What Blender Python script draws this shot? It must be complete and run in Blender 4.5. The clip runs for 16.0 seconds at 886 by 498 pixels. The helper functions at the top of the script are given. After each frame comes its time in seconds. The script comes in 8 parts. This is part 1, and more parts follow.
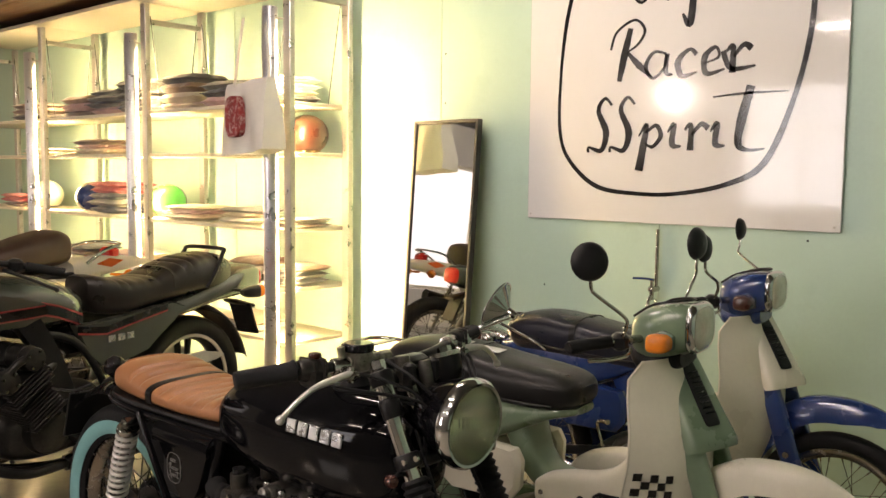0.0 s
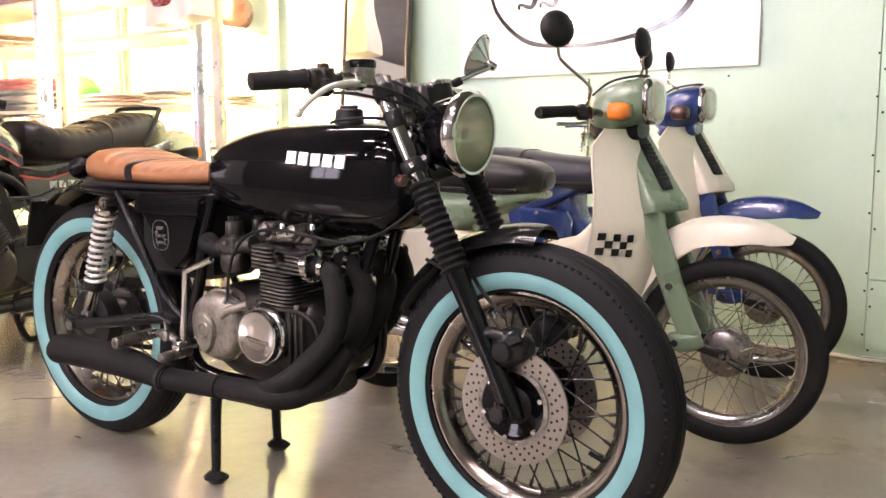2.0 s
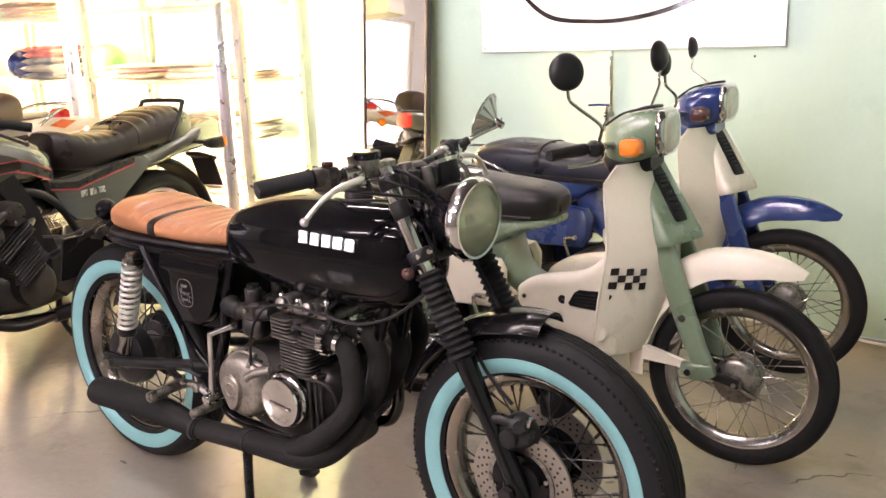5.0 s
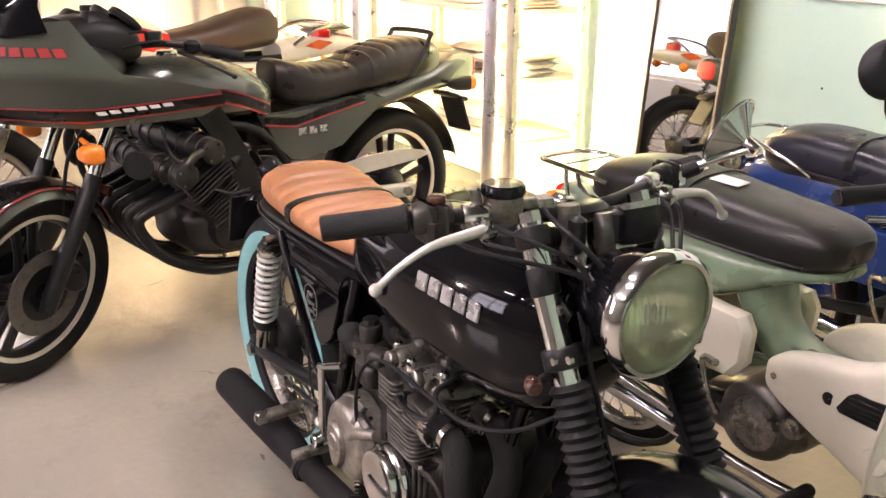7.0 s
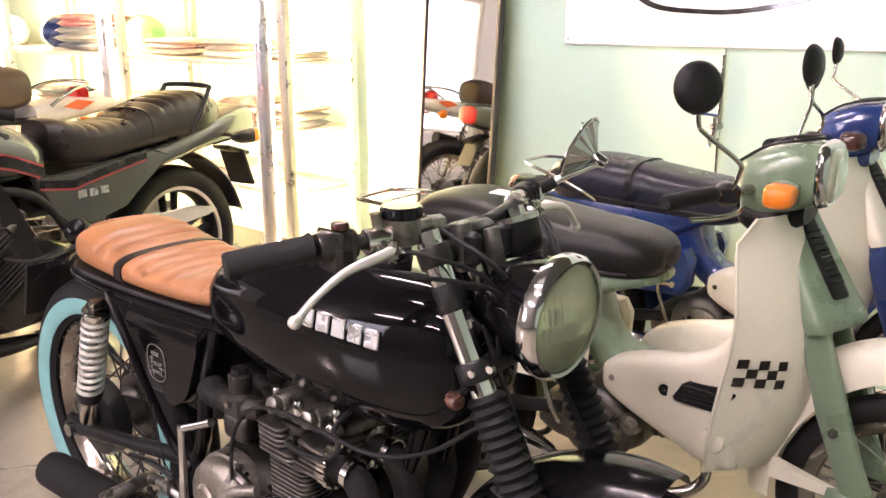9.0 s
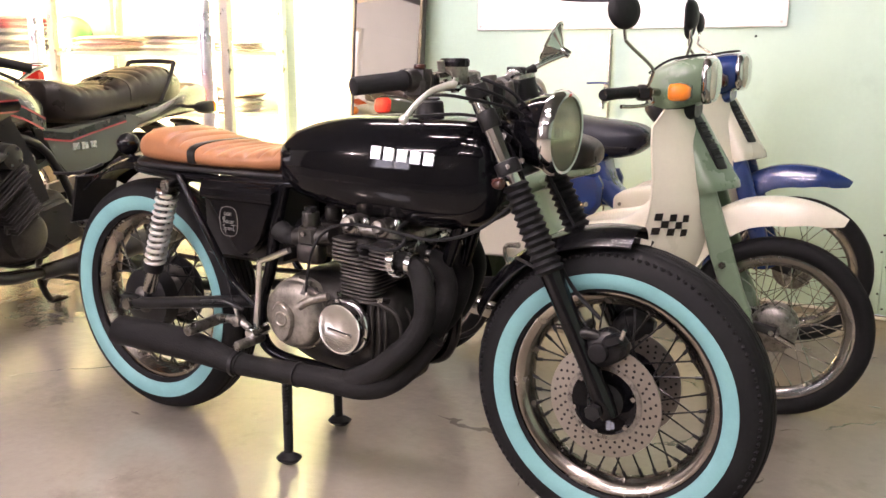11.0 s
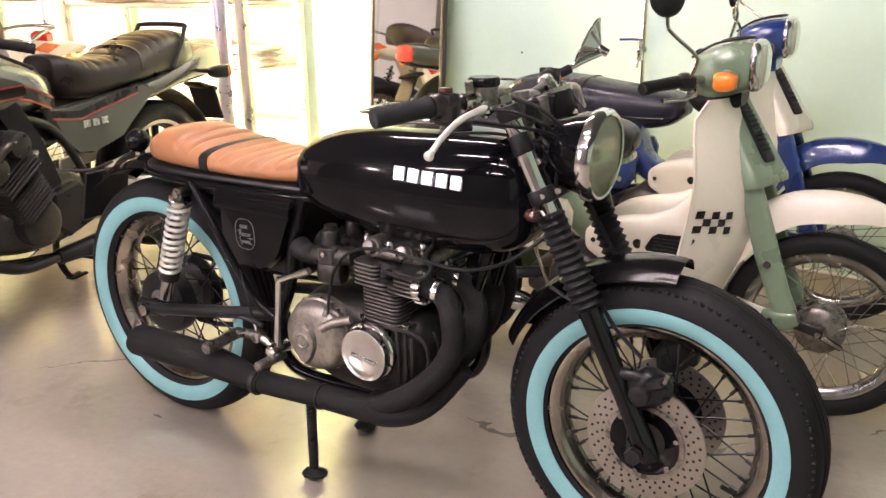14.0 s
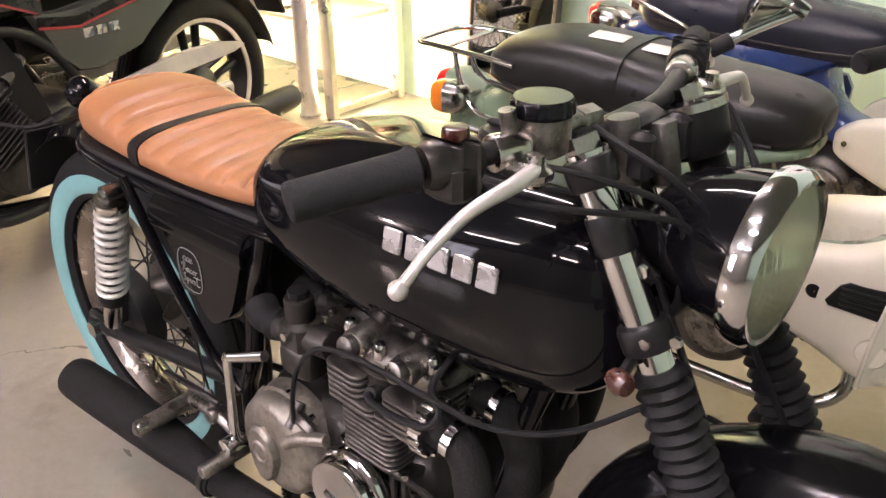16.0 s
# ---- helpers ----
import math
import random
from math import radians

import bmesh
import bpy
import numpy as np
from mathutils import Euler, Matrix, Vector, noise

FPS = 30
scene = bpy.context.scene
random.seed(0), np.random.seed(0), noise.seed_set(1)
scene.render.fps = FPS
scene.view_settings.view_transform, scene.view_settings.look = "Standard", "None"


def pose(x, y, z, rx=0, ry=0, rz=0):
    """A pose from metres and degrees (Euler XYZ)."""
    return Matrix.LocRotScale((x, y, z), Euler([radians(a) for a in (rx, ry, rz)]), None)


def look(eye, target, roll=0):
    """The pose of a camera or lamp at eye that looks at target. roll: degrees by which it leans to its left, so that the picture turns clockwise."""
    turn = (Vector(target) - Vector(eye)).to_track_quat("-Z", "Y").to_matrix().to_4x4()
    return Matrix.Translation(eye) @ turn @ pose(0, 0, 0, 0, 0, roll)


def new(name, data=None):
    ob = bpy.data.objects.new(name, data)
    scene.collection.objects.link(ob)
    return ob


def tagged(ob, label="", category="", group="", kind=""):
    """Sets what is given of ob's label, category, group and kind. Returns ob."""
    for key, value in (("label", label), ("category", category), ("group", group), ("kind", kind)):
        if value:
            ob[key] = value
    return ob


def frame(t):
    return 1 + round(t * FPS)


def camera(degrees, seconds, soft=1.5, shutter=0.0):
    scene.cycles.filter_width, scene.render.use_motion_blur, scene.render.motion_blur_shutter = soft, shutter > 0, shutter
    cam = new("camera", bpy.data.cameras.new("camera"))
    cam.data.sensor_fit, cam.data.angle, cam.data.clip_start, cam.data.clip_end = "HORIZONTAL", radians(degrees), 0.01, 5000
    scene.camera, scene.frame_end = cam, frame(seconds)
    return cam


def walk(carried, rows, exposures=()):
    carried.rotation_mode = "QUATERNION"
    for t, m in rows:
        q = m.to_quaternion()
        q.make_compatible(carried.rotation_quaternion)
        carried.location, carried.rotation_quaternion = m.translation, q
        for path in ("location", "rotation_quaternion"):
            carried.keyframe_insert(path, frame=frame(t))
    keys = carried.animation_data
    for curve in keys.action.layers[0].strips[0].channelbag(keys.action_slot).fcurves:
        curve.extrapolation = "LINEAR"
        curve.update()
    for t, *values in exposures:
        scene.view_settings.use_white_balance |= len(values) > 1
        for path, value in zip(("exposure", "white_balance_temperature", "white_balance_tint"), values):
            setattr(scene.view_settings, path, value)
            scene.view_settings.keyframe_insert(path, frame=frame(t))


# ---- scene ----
cam = camera(54.0, 16.0)
PATH = [
    (0, (0.527, 0.335, 1.344), (-0.746, 1.774, 1.175), 0.6),
    (0.5, (0.605, 0.184, 1.282), (-0.661, 1.615, 1.010), -0.3),
    (1, (0.555, 0.085, 1.236), (-0.635, 1.579, 0.967), -0.8),
    (1.5, (0.463, 0.079, 1.067), (-0.641, 1.635, 0.783), 0.0),
    (2, (0.455, 0.077, 0.853), (-0.626, 1.658, 0.607), -0.2),
    (2.5, (0.451, 0.022, 0.709), (-0.614, 1.629, 0.606), 1.0),
    (3, (0.464, 0.017, 0.682), (-0.598, 1.625, 0.562), -0.3),
    (5.5, (0.506, 0.256, 1.331), (-0.669, 1.693, 0.804), -1.0),
    (6, (0.336, 0.474, 1.340), (-0.905, 1.842, 0.778), 2.2),
    (6.5, (0.252, 0.650, 1.328), (-1.087, 1.886, 0.694), 0.8),
    (7, (0.216, 0.825, 1.310), (-1.339, 1.777, 0.676), 0.4),
    (7.5, (0.192, 0.887, 1.311), (-1.407, 1.768, 0.686), 0.2),
    (8, (0.150, 0.894, 1.293), (-1.436, 1.800, 0.675), 0.1),
    (8.5, (0.095, 0.814, 1.280), (-1.313, 2.001, 0.700), -0.8),
    (11, (0.223, -0.062, 1.015), (-0.769, 1.540, 0.597), 0.2),
    (11.5, (0.306, -0.129, 0.893), (-0.673, 1.485, 0.487), 0.0),
    (12, (0.329, -0.167, 0.845), (-0.666, 1.452, 0.507), 0.5),
    (12.5, (0.305, -0.176, 0.901), (-0.634, 1.471, 0.542), 1.2),
    (13, (0.224, -0.160, 1.042), (-0.700, 1.477, 0.602), 1.9),
    (13.5, (0.170, -0.100, 1.160), (-0.829, 1.478, 0.672), 0.3),
    (14, (0.120, 0.083, 1.206), (-0.890, 1.615, 0.609), -0.8),
    (14.5, (0.044, 0.243, 1.222), (-0.944, 1.761, 0.556), 0.8),
    (15, (-0.117, 0.436, 1.245), (-1.072, 1.933, 0.486), 0.7),
    (15.5, (-0.206, 0.623, 1.256), (-1.204, 2.066, 0.451), 0.6),
    (16, (-0.258, 0.868, 1.249), (-1.430, 2.121, 0.363), -1.1),
]
EXPOSURES = [(0, -0.62, 7100, 22), (0.25, -0.48, 6900, 22), (0.5, 0.02, 6600, 26), (1, 0.37, 6400, 30), (1.5, 0.52, 6450, 33), (2.5, 0.63, 6450, 34), (6.5, 0.58, 6450, 34), (7.5, 0.5, 6450, 32), (8.5, 0.62, 6450, 34), (13.5, 0.65, 6450, 34), (15.5, 0.52, 6400, 33), (16, 0.52, 6350, 32)]
walk(cam, [(t, look(eye, target, roll)) for t, eye, target, roll in PATH], EXPOSURES)

# ---- light ----
world = bpy.data.worlds.new("room_world")
scene.world = world
world.use_nodes = True
world.node_tree.nodes["Background"].inputs[0].default_value = (0.75, 0.85, 1.0, 1)
world.node_tree.nodes["Background"].inputs[1].default_value = 0.6


# ---- mesh helpers ----
class Geo:
    """Points and faces of one part."""

    def __init__(self):
        self.v, self.f = [], []

    def add(self, pts, faces):
        k = len(self.v)
        self.v += [tuple(p) for p in pts]
        self.f += [tuple(i + k for i in q) for q in faces]
        return self

    def loft(self, rings, wrap=True, caps=True, loop=False):
        n, m = len(rings[0]), len(rings)
        pts = [p for r in rings for p in r]
        faces = []
        for a in range(m if loop else m - 1):
            b = (a + 1) % m
            for i in range(n if wrap else n - 1):
                j = (i + 1) % n
                faces.append((a * n + i, a * n + j, b * n + j, b * n + i))
        if caps and not loop:
            faces += [tuple(range(n))[::-1], tuple((m - 1) * n + i for i in range(n))]
        return self.add(pts, faces)

    def tube(self, pts, r, n=10, sub=1, caps=True):
        pts = [Vector(p) for p in pts]
        rs = list(r) if isinstance(r, (list, tuple)) else [r] * len(pts)
        if sub > 1:
            pts, rs = smooth_line(pts, rs, sub)
        rings, up = [], None
        for i, p in enumerate(pts):
            d = (pts[min(i + 1, len(pts) - 1)] - pts[max(i - 1, 0)]).normalized()
            if up is None:
                up = d.orthogonal().normalized()
            up = (up - d * up.dot(d)).normalized()
            side = d.cross(up)
            rings.append([p + (up * math.cos(2 * math.pi * k / n) + side * math.sin(2 * math.pi * k / n)) * rs[i] for k in range(n)])
        return self.loft(rings, caps=caps)

    def cyl(self, p0, p1, r0, r1=None, n=20, bev=0.0):
        p0, p1 = Vector(p0), Vector(p1)
        r1 = r0 if r1 is None else r1
        d = (p1 - p0).normalized()
        if bev:
            return self.tube([p0, p0 + d * bev * 0.3, p0 + d * bev, p1 - d * bev, p1 - d * bev * 0.3, p1], [r0 - bev, r0 - bev * 0.3, r0, r1, r1 - bev * 0.3, r1 - bev], n)
        return self.tube([p0, p1], [r0, r1], n)

    def revolve(self, prof, c, d=(0, 1, 0), n=48, closed=False, arc=None, zig=0.0):
        d = Vector(d).normalized()
        a = Vector((0, 0, 1)) if abs(d.z) < 0.9 else Vector((1, 0, 0))
        a = (a - d * a.dot(d)).normalized()
        b, c = d.cross(a), Vector(c)
        rings = []
        lo, hi = arc or (0, 2 * math.pi)
        m = n if arc is None else n + 1
        for k in range(m):
            t = lo + (hi - lo) * k / n
            way = a * math.cos(t) + b * math.sin(t)
            rings.append([c + way * r + d * (h + (zig * (-1) ** k if z else 0.0)) for r, h, z in [(q + (0,))[:3] for q in prof]])
        return self.loft(rings, wrap=closed, caps=False, loop=arc is None)

    def box(self, c, s, bev=0.004, m=None):
        hx, hy, hz = s[0] / 2, s[1] / 2, s[2] / 2
        b = min(bev, hx * 0.9, hy * 0.9, hz * 0.9)

        def rect(dx, dy, z):
            return [(hx - dx, hy - dy - b, z), (hx - dx - b, hy - dy, z), (-hx + dx + b, hy - dy, z), (-hx + dx, hy - dy - b, z),
                    (-hx + dx, -hy + dy + b, z), (-hx + dx + b, -hy + dy, z), (hx - dx - b, -hy + dy, z), (hx - dx, -hy + dy + b, z)]
        m = Matrix.Translation(c) @ (m or Matrix())
        e = b * 0.98
        rings = [rect(e, e, -hz), rect(0, 0, -hz + b), rect(0, 0, hz - b), rect(e, e, hz)]
        return self.loft([[m @ Vector(p) for p in r] for r in rings])

    def prism(self, out, y0, y1, bev=0.006, m=None):
        """An outline in x and z, drawn out along y, with chamfered rims."""
        cx, cz = sum(p[0] for p in out) / len(out), sum(p[1] for p in out) / len(out)
        size = max(math.hypot(x - cx, z - cz) for x, z in out)
        k = 1 - bev / size
        s = 1 if y1 > y0 else -1
        rings = []
        for y, q in ((y0, k), (y0 + s * bev, 1), (y1 - s * bev, 1), (y1, k)):
            rings.append([Vector((cx + (x - cx) * q, y, cz + (z - cz) * q)) for x, z in out])
        return self.loft([[m @ p for p in r] for r in rings] if m else rings)

    def body(self, rows, n=36, e=2.6, sub=4, yc=0.0, bulge=None):
        """A body along x through stations (x, low, high, half width), with superellipse sections."""
        rows = smooth_rows(rows, sub)
        rings = []
        for x, lo, hi, hw in rows:
            zc, hh = (lo + hi) / 2, (hi - lo) / 2
            ring = []
            for k in range(n):
                a = 2 * math.pi * k / n
                ca, sa = math.cos(a), math.sin(a)
                y = hw * math.copysign(abs(ca) ** (2 / e), ca)
                z = hh * math.copysign(abs(sa) ** (2 / e), sa)
                p = Vector((x, yc + y, zc + z))
                ring.append(bulge(p, y / max(hw, 1e-6), z / max(hh, 1e-6)) if bulge else p)
            rings.append(ring)
        return self.loft(rings)

    def arch(self, c, r, a0, a1, w, drop=0.02, th=0.003, n=28, m=11, lip=0.0, taper=None):
        """A mudguard round the wheel centre c in the x z plane, angles in degrees from ahead."""
        rings = []
        for k in range(n + 1):
            t = k / n
            a = radians(a0 + (a1 - a0) * t)
            ww = w * (taper(t) if taper else 1)
            out, inn = [], []
            for i in range(m):
                u = -1 + 2 * i / (m - 1)
                rr = r - drop * abs(u) ** 2.2 - (lip if i in (0, m - 1) else 0)
                for lst, o in ((out, 0), (inn, -th)):
                    q = rr + o
                    lst.append(Vector((c[0] + q * math.cos(a), c[1] + u * ww, c[2] + q * math.sin(a))))
            rings.append(out + inn[::-1])
        return self.loft(rings)

    def sheet(self, grid, th):
        """A bent plate through a grid of points, th thick."""
        rows, cols = len(grid), len(grid[0])
        grid = [[Vector(p) for p in r] for r in grid]
        back = []
        for i in range(rows):
            line = []
            for j in range(cols):
                du = grid[min(i + 1, rows - 1)][j] - grid[max(i - 1, 0)][j]
                dv = grid[i][min(j + 1, cols - 1)] - grid[i][max(j - 1, 0)]
                line.append(grid[i][j] + du.cross(dv).normalized() * th)
            back.append(line)
        n = rows * cols
        pts = [p for r in grid for p in r] + [p for r in back for p in r]
        faces = []
        for i in range(rows - 1):
            for j in range(cols - 1):
                a, b, c, d = i * cols + j, i * cols + j + 1, (i + 1) * cols + j + 1, (i + 1) * cols + j
                faces += [(a, b, c, d), (n + d, n + c, n + b, n + a)]
        rim = [j for j in range(cols)] + [i * cols + cols - 1 for i in range(1, rows)]
        rim += [(rows - 1) * cols + j for j in range(cols - 2, -1, -1)] + [i * cols for i in range(rows - 2, 0, -1)]
        for k, a in enumerate(rim):
            b = rim[(k + 1) % len(rim)]
            faces.append((b, a, n + a, n + b))
        return self.add(pts, faces)

    def plate(self, x0, x1, y0, y1, z, th, r=0.015, tilt=0.0, rim=0.0012):
        """A flat plate with rounded corners in plan, tilt being its rise over x."""
        cx = (x0 + x1) / 2
        out = []
        for qx, qy, a in ((x1 - r, y1 - r, 0), (x0 + r, y1 - r, 90), (x0 + r, y0 + r, 180), (x1 - r, y0 + r, 270)):
            out += [(qx + r * math.cos(radians(a + 22.5 * k)), qy + r * math.sin(radians(a + 22.5 * k))) for k in range(5)]
        rings = []
        for h, q in ((-th / 2, rim), (-th / 2 + rim, 0), (th / 2 - rim, 0), (th / 2, rim)):
            rings.append([Vector((x - math.copysign(q, x - cx), y - math.copysign(q, y - (y0 + y1) / 2), z + h + tilt * (x - cx))) for x, y in out])
        return self.loft(rings)

    def ball(self, c, s, n=20, m=12, mt=None, dent=None):
        c = Vector(c)
        s = (s, s, s) if isinstance(s, (int, float)) else s
        rings = []
        for i in range(m + 1):
            b = -math.pi / 2 + math.pi * min(max(i / m, 0.004), 0.996)
            ring = []
            for k in range(n):
                a = 2 * math.pi * k / n
                p = Vector((s[0] * math.cos(b) * math.cos(a), s[1] * math.cos(b) * math.sin(a), s[2] * math.sin(b)))
                ring.append(c + (mt @ p if mt else p))
            rings.append(ring)
        return self.loft(rings)

    def coil(self, p0, p1, r, wire, turns, n=8, per=14):
        p0, p1 = Vector(p0), Vector(p1)
        d = (p1 - p0).normalized()
        a = d.orthogonal().normalized()
        b = d.cross(a)
        k = int(turns * per)
        return self.tube([p0.lerp(p1, i / k) + (a * math.cos(2 * math.pi * i / per) + b * math.sin(2 * math.pi * i / per)) * r for i in range(k + 1)], wire, n)


def smooth_line(pts, rs, sub):
    out, orad = [], []
    for i in range(len(pts) - 1):
        p0, p1, p2, p3 = pts[max(i - 1, 0)], pts[i], pts[i + 1], pts[min(i + 2, len(pts) - 1)]
        for k in range(sub):
            t = k / sub
            out.append(0.5 * (2 * p1 + (p2 - p0) * t + (2 * p0 - 5 * p1 + 4 * p2 - p3) * t * t + (3 * p1 - p0 - 3 * p2 + p3) * t ** 3))
            orad.append(rs[i] + (rs[i + 1] - rs[i]) * t)
    return out + [pts[-1]], orad + [rs[-1]]


def smooth_rows(rows, sub):
    if sub < 2:
        return rows
    arr = np.array(rows, float)
    out = []
    for i in range(len(arr) - 1):
        p0, p1, p2, p3 = arr[max(i - 1, 0)], arr[i], arr[i + 1], arr[min(i + 2, len(arr) - 1)]
        for k in range(sub):
            t = k / sub
            q = 0.5 * (2 * p1 + (p2 - p0) * t + (2 * p0 - 5 * p1 + 4 * p2 - p3) * t * t + (3 * p1 - p0 - 3 * p2 + p3) * t ** 3)
            q[3] = max(q[3], 0.001)
            out.append(tuple(q))
    return out + [tuple(arr[-1])]


def mesh_of(name, geo, mat, sharp=38):
    me = bpy.data.meshes.new(name)
    me.from_pydata(geo.v, [], geo.f)
    bm = bmesh.new()
    bm.from_mesh(me)
    bmesh.ops.recalc_face_normals(bm, faces=bm.faces)
    bm.to_mesh(me)
    bm.free()
    me.polygons.foreach_set("use_smooth", [True] * len(me.polygons))
    me.set_sharp_from_angle(angle=radians(sharp))
    me.materials.append(mat)
    return me


def part(name, geo, mat, parent=None, label="", sharp=38, m=None):
    """One mesh object out of geo, under its thing or part."""
    ob = new(name, mesh_of(name, geo, mat, sharp))
    ob.parent = parent
    if m:
        ob.matrix_basis = m
    return tagged(ob, label)


def thing(name, m, label, category, group="", kind=""):
    ob = new(name)
    ob.empty_display_size = 0.05
    ob.matrix_basis = m
    return tagged(ob, label, category, group, kind)


def solid(name, geo, mat, label, category, group="", kind="", m=None, sharp=38):
    """A thing of one mesh."""
    ob = part(name, geo, mat, None, "", sharp, m)
    return tagged(ob, label, category, group, kind)


# ---- materials ----
def shade(name, base, rough=0.5, metal=0.0, coat=0.0, var=0.12, scale=6.0, fine=90.0, bump=0.05, rvar=0.12, dirt=None, dirt_amount=0.3, spec=0.5, stretch=None, sheen=0.0):
    """A procedural surface: colour that varies at two scales, uneven gloss, fine relief, patches of dirt."""
    mt = bpy.data.materials.new(name)
    mt.use_nodes = True
    nt = mt.node_tree
    b = nt.nodes["Principled BSDF"]
    N, L = nt.nodes.new, nt.links.new
    co = N("ShaderNodeTexCoord")
    src = co.outputs["Object"]
    if stretch:
        mp = N("ShaderNodeMapping")
        mp.inputs["Scale"].default_value = stretch
        L(src, mp.inputs["Vector"])
        src = mp.outputs["Vector"]

    def noise_tex(s, detail=5.0, rough_n=0.6):
        t = N("ShaderNodeTexNoise")
        t.inputs["Scale"].default_value, t.inputs["Detail"].default_value, t.inputs["Roughness"].default_value = s, detail, rough_n
        L(src, t.inputs["Vector"])
        return t.outputs["Fac"]

    def ramp(fac, lo, hi, a, z):
        r = N("ShaderNodeMapRange")
        r.inputs["From Min"].default_value, r.inputs["From Max"].default_value = lo, hi
        r.inputs["To Min"].default_value, r.inputs["To Max"].default_value = a, z
        L(fac, r.inputs["Value"])
        return r.outputs["Result"]

    def mix(fac, a, z):
        x = N("ShaderNodeMix")
        x.data_type = "RGBA"
        L(fac, x.inputs["Factor"])
        for sock, val in (("A", a), ("B", z)):
            s = [q for q in x.inputs if q.name == sock and q.type == "RGBA"][0]
            if isinstance(val, tuple):
                s.default_value = (*val[:3], 1)
            else:
                L(val, s)
        return [q for q in x.outputs if q.type == "RGBA"][0]

    big, small = noise_tex(scale), noise_tex(fine, 3.0)
    dark = tuple(c * (1 - var) for c in base)
    light = tuple(min(c * (1 + var), 1) for c in base)
    col = mix(ramp(big, 0.3, 0.7, 0, 1), dark, light)
    col = mix(ramp(small, 0.35, 0.65, 0, 0.35), col, tuple(c * (1 - 1.2 * var) for c in base))
    rr = ramp(big, 0.3, 0.7, max(rough - rvar, 0.02), min(rough + rvar, 1))
    if dirt:
        patch = noise_tex(scale * 2.3, 8.0, 0.7)
        fac = ramp(patch, 0.62 - 0.25 * dirt_amount, 0.75, 0, min(1, dirt_amount * 2))
        col = mix(fac, col, dirt)
    L(col, b.inputs["Base Color"])
    L(rr, b.inputs["Roughness"])
    b.inputs["Metallic"].default_value = metal
    b.inputs["Coat Weight"].default_value = coat
    b.inputs["Coat Roughness"].default_value = 0.04
    b.inputs["Specular IOR Level"].default_value = spec
    b.inputs["Sheen Weight"].default_value = sheen
    if bump:
        bp = N("ShaderNodeBump")
        bp.inputs["Strength"].default_value = bump
        bp.inputs["Distance"].default_value = 0.004
        L(small, bp.inputs["Height"])
        L(bp.outputs["Normal"], b.inputs["Normal"])
    return mt


def glow(name, col, power):
    mt = bpy.data.materials.new(name)
    mt.use_nodes = True
    b = mt.node_tree.nodes["Principled BSDF"]
    b.inputs["Base Color"].default_value = (0.9, 0.9, 0.9, 1)
    b.inputs["Emission Color"].default_value = (*col, 1)
    b.inputs["Emission Strength"].default_value = power
    return mt


def glass(name, col, rough=0.03, trans=1.0):
    mt = bpy.data.materials.new(name)
    mt.use_nodes = True
    b = mt.node_tree.nodes["Principled BSDF"]
    b.inputs["Base Color"].default_value = (*col, 1)
    b.inputs["Roughness"].default_value = rough
    b.inputs["Transmission Weight"].default_value = trans
    b.inputs["IOR"].default_value = 1.45
    return mt


BLACK = shade("black_gloss_paint", (0.004, 0.004, 0.0048), 0.06, 0, 0.0, 0.2, 5, 60, 0.0, 0.02, spec=0.2)
GUARD = shade("satin_gloss_black_paint", (0.0035, 0.0035, 0.004), 0.15, 0, 0.0, 0.2, 6, 90, 0.02, 0.06, (0.015, 0.013, 0.011), 0.2, spec=0.28)
SATIN = shade("satin_black_steel", (0.011, 0.011, 0.0115), 0.38, 0.0, 0.0, 0.25, 14, 120, 0.05, 0.12, (0.05, 0.042, 0.034), 0.12, spec=0.25)
MATTE = shade("matte_black_heat_wrap", (0.015, 0.0145, 0.0145), 0.75, 0, 0, 0.3, 20, 220, 0.35, 0.1, spec=0.12)
RUBBER = shade("tyre_rubber", (0.011, 0.011, 0.0115), 0.6, 0, 0, 0.25, 9, 150, 0.12, 0.1, (0.03, 0.027, 0.024), 0.1, spec=0.14)
GRIP = shade("black_soft_rubber", (0.012, 0.0122, 0.013), 0.55, 0, 0, 0.2, 20, 260, 0.25, 0.08, spec=0.14)
WORNGRIP = shade("greyed_grip_rubber", (0.02, 0.0205, 0.0215), 0.75, 0, 0, 0.25, 30, 420, 0.5, 0.08, spec=0.12)
TEAL = shade("turquoise_sidewall", (0.17, 0.385, 0.39), 0.5, 0, 0, 0.1, 12, 140, 0.05, 0.08, (0.16, 0.4, 0.42), 0.12)
CREAMWALL = shade("cream_sidewall", (0.6, 0.55, 0.45), 0.55, 0, 0, 0.1, 12, 140, 0.05)
CHROME = shade("chrome", (0.62, 0.62, 0.61), 0.09, 1.0, 0, 0.05, 12, 160, 0.0, 0.06)
OLDCHROME = shade("pitted_chrome", (0.42, 0.405, 0.38), 0.2, 1.0, 0, 0.12, 25, 300, 0.03, 0.1, (0.22, 0.16, 0.1), 0.14)
DARKRIM = shade("tarnished_brown_chrome", (0.31, 0.28, 0.245), 0.22, 1.0, 0, 0.15, 25, 300, 0.04, 0.1, (0.15, 0.1, 0.06), 0.12)
ALU = shade("dull_cast_aluminium", (0.27, 0.255, 0.23), 0.34, 0.95, 0, 0.35, 26, 150, 0.14, 0.14, (0.035, 0.03, 0.025), 0.55)
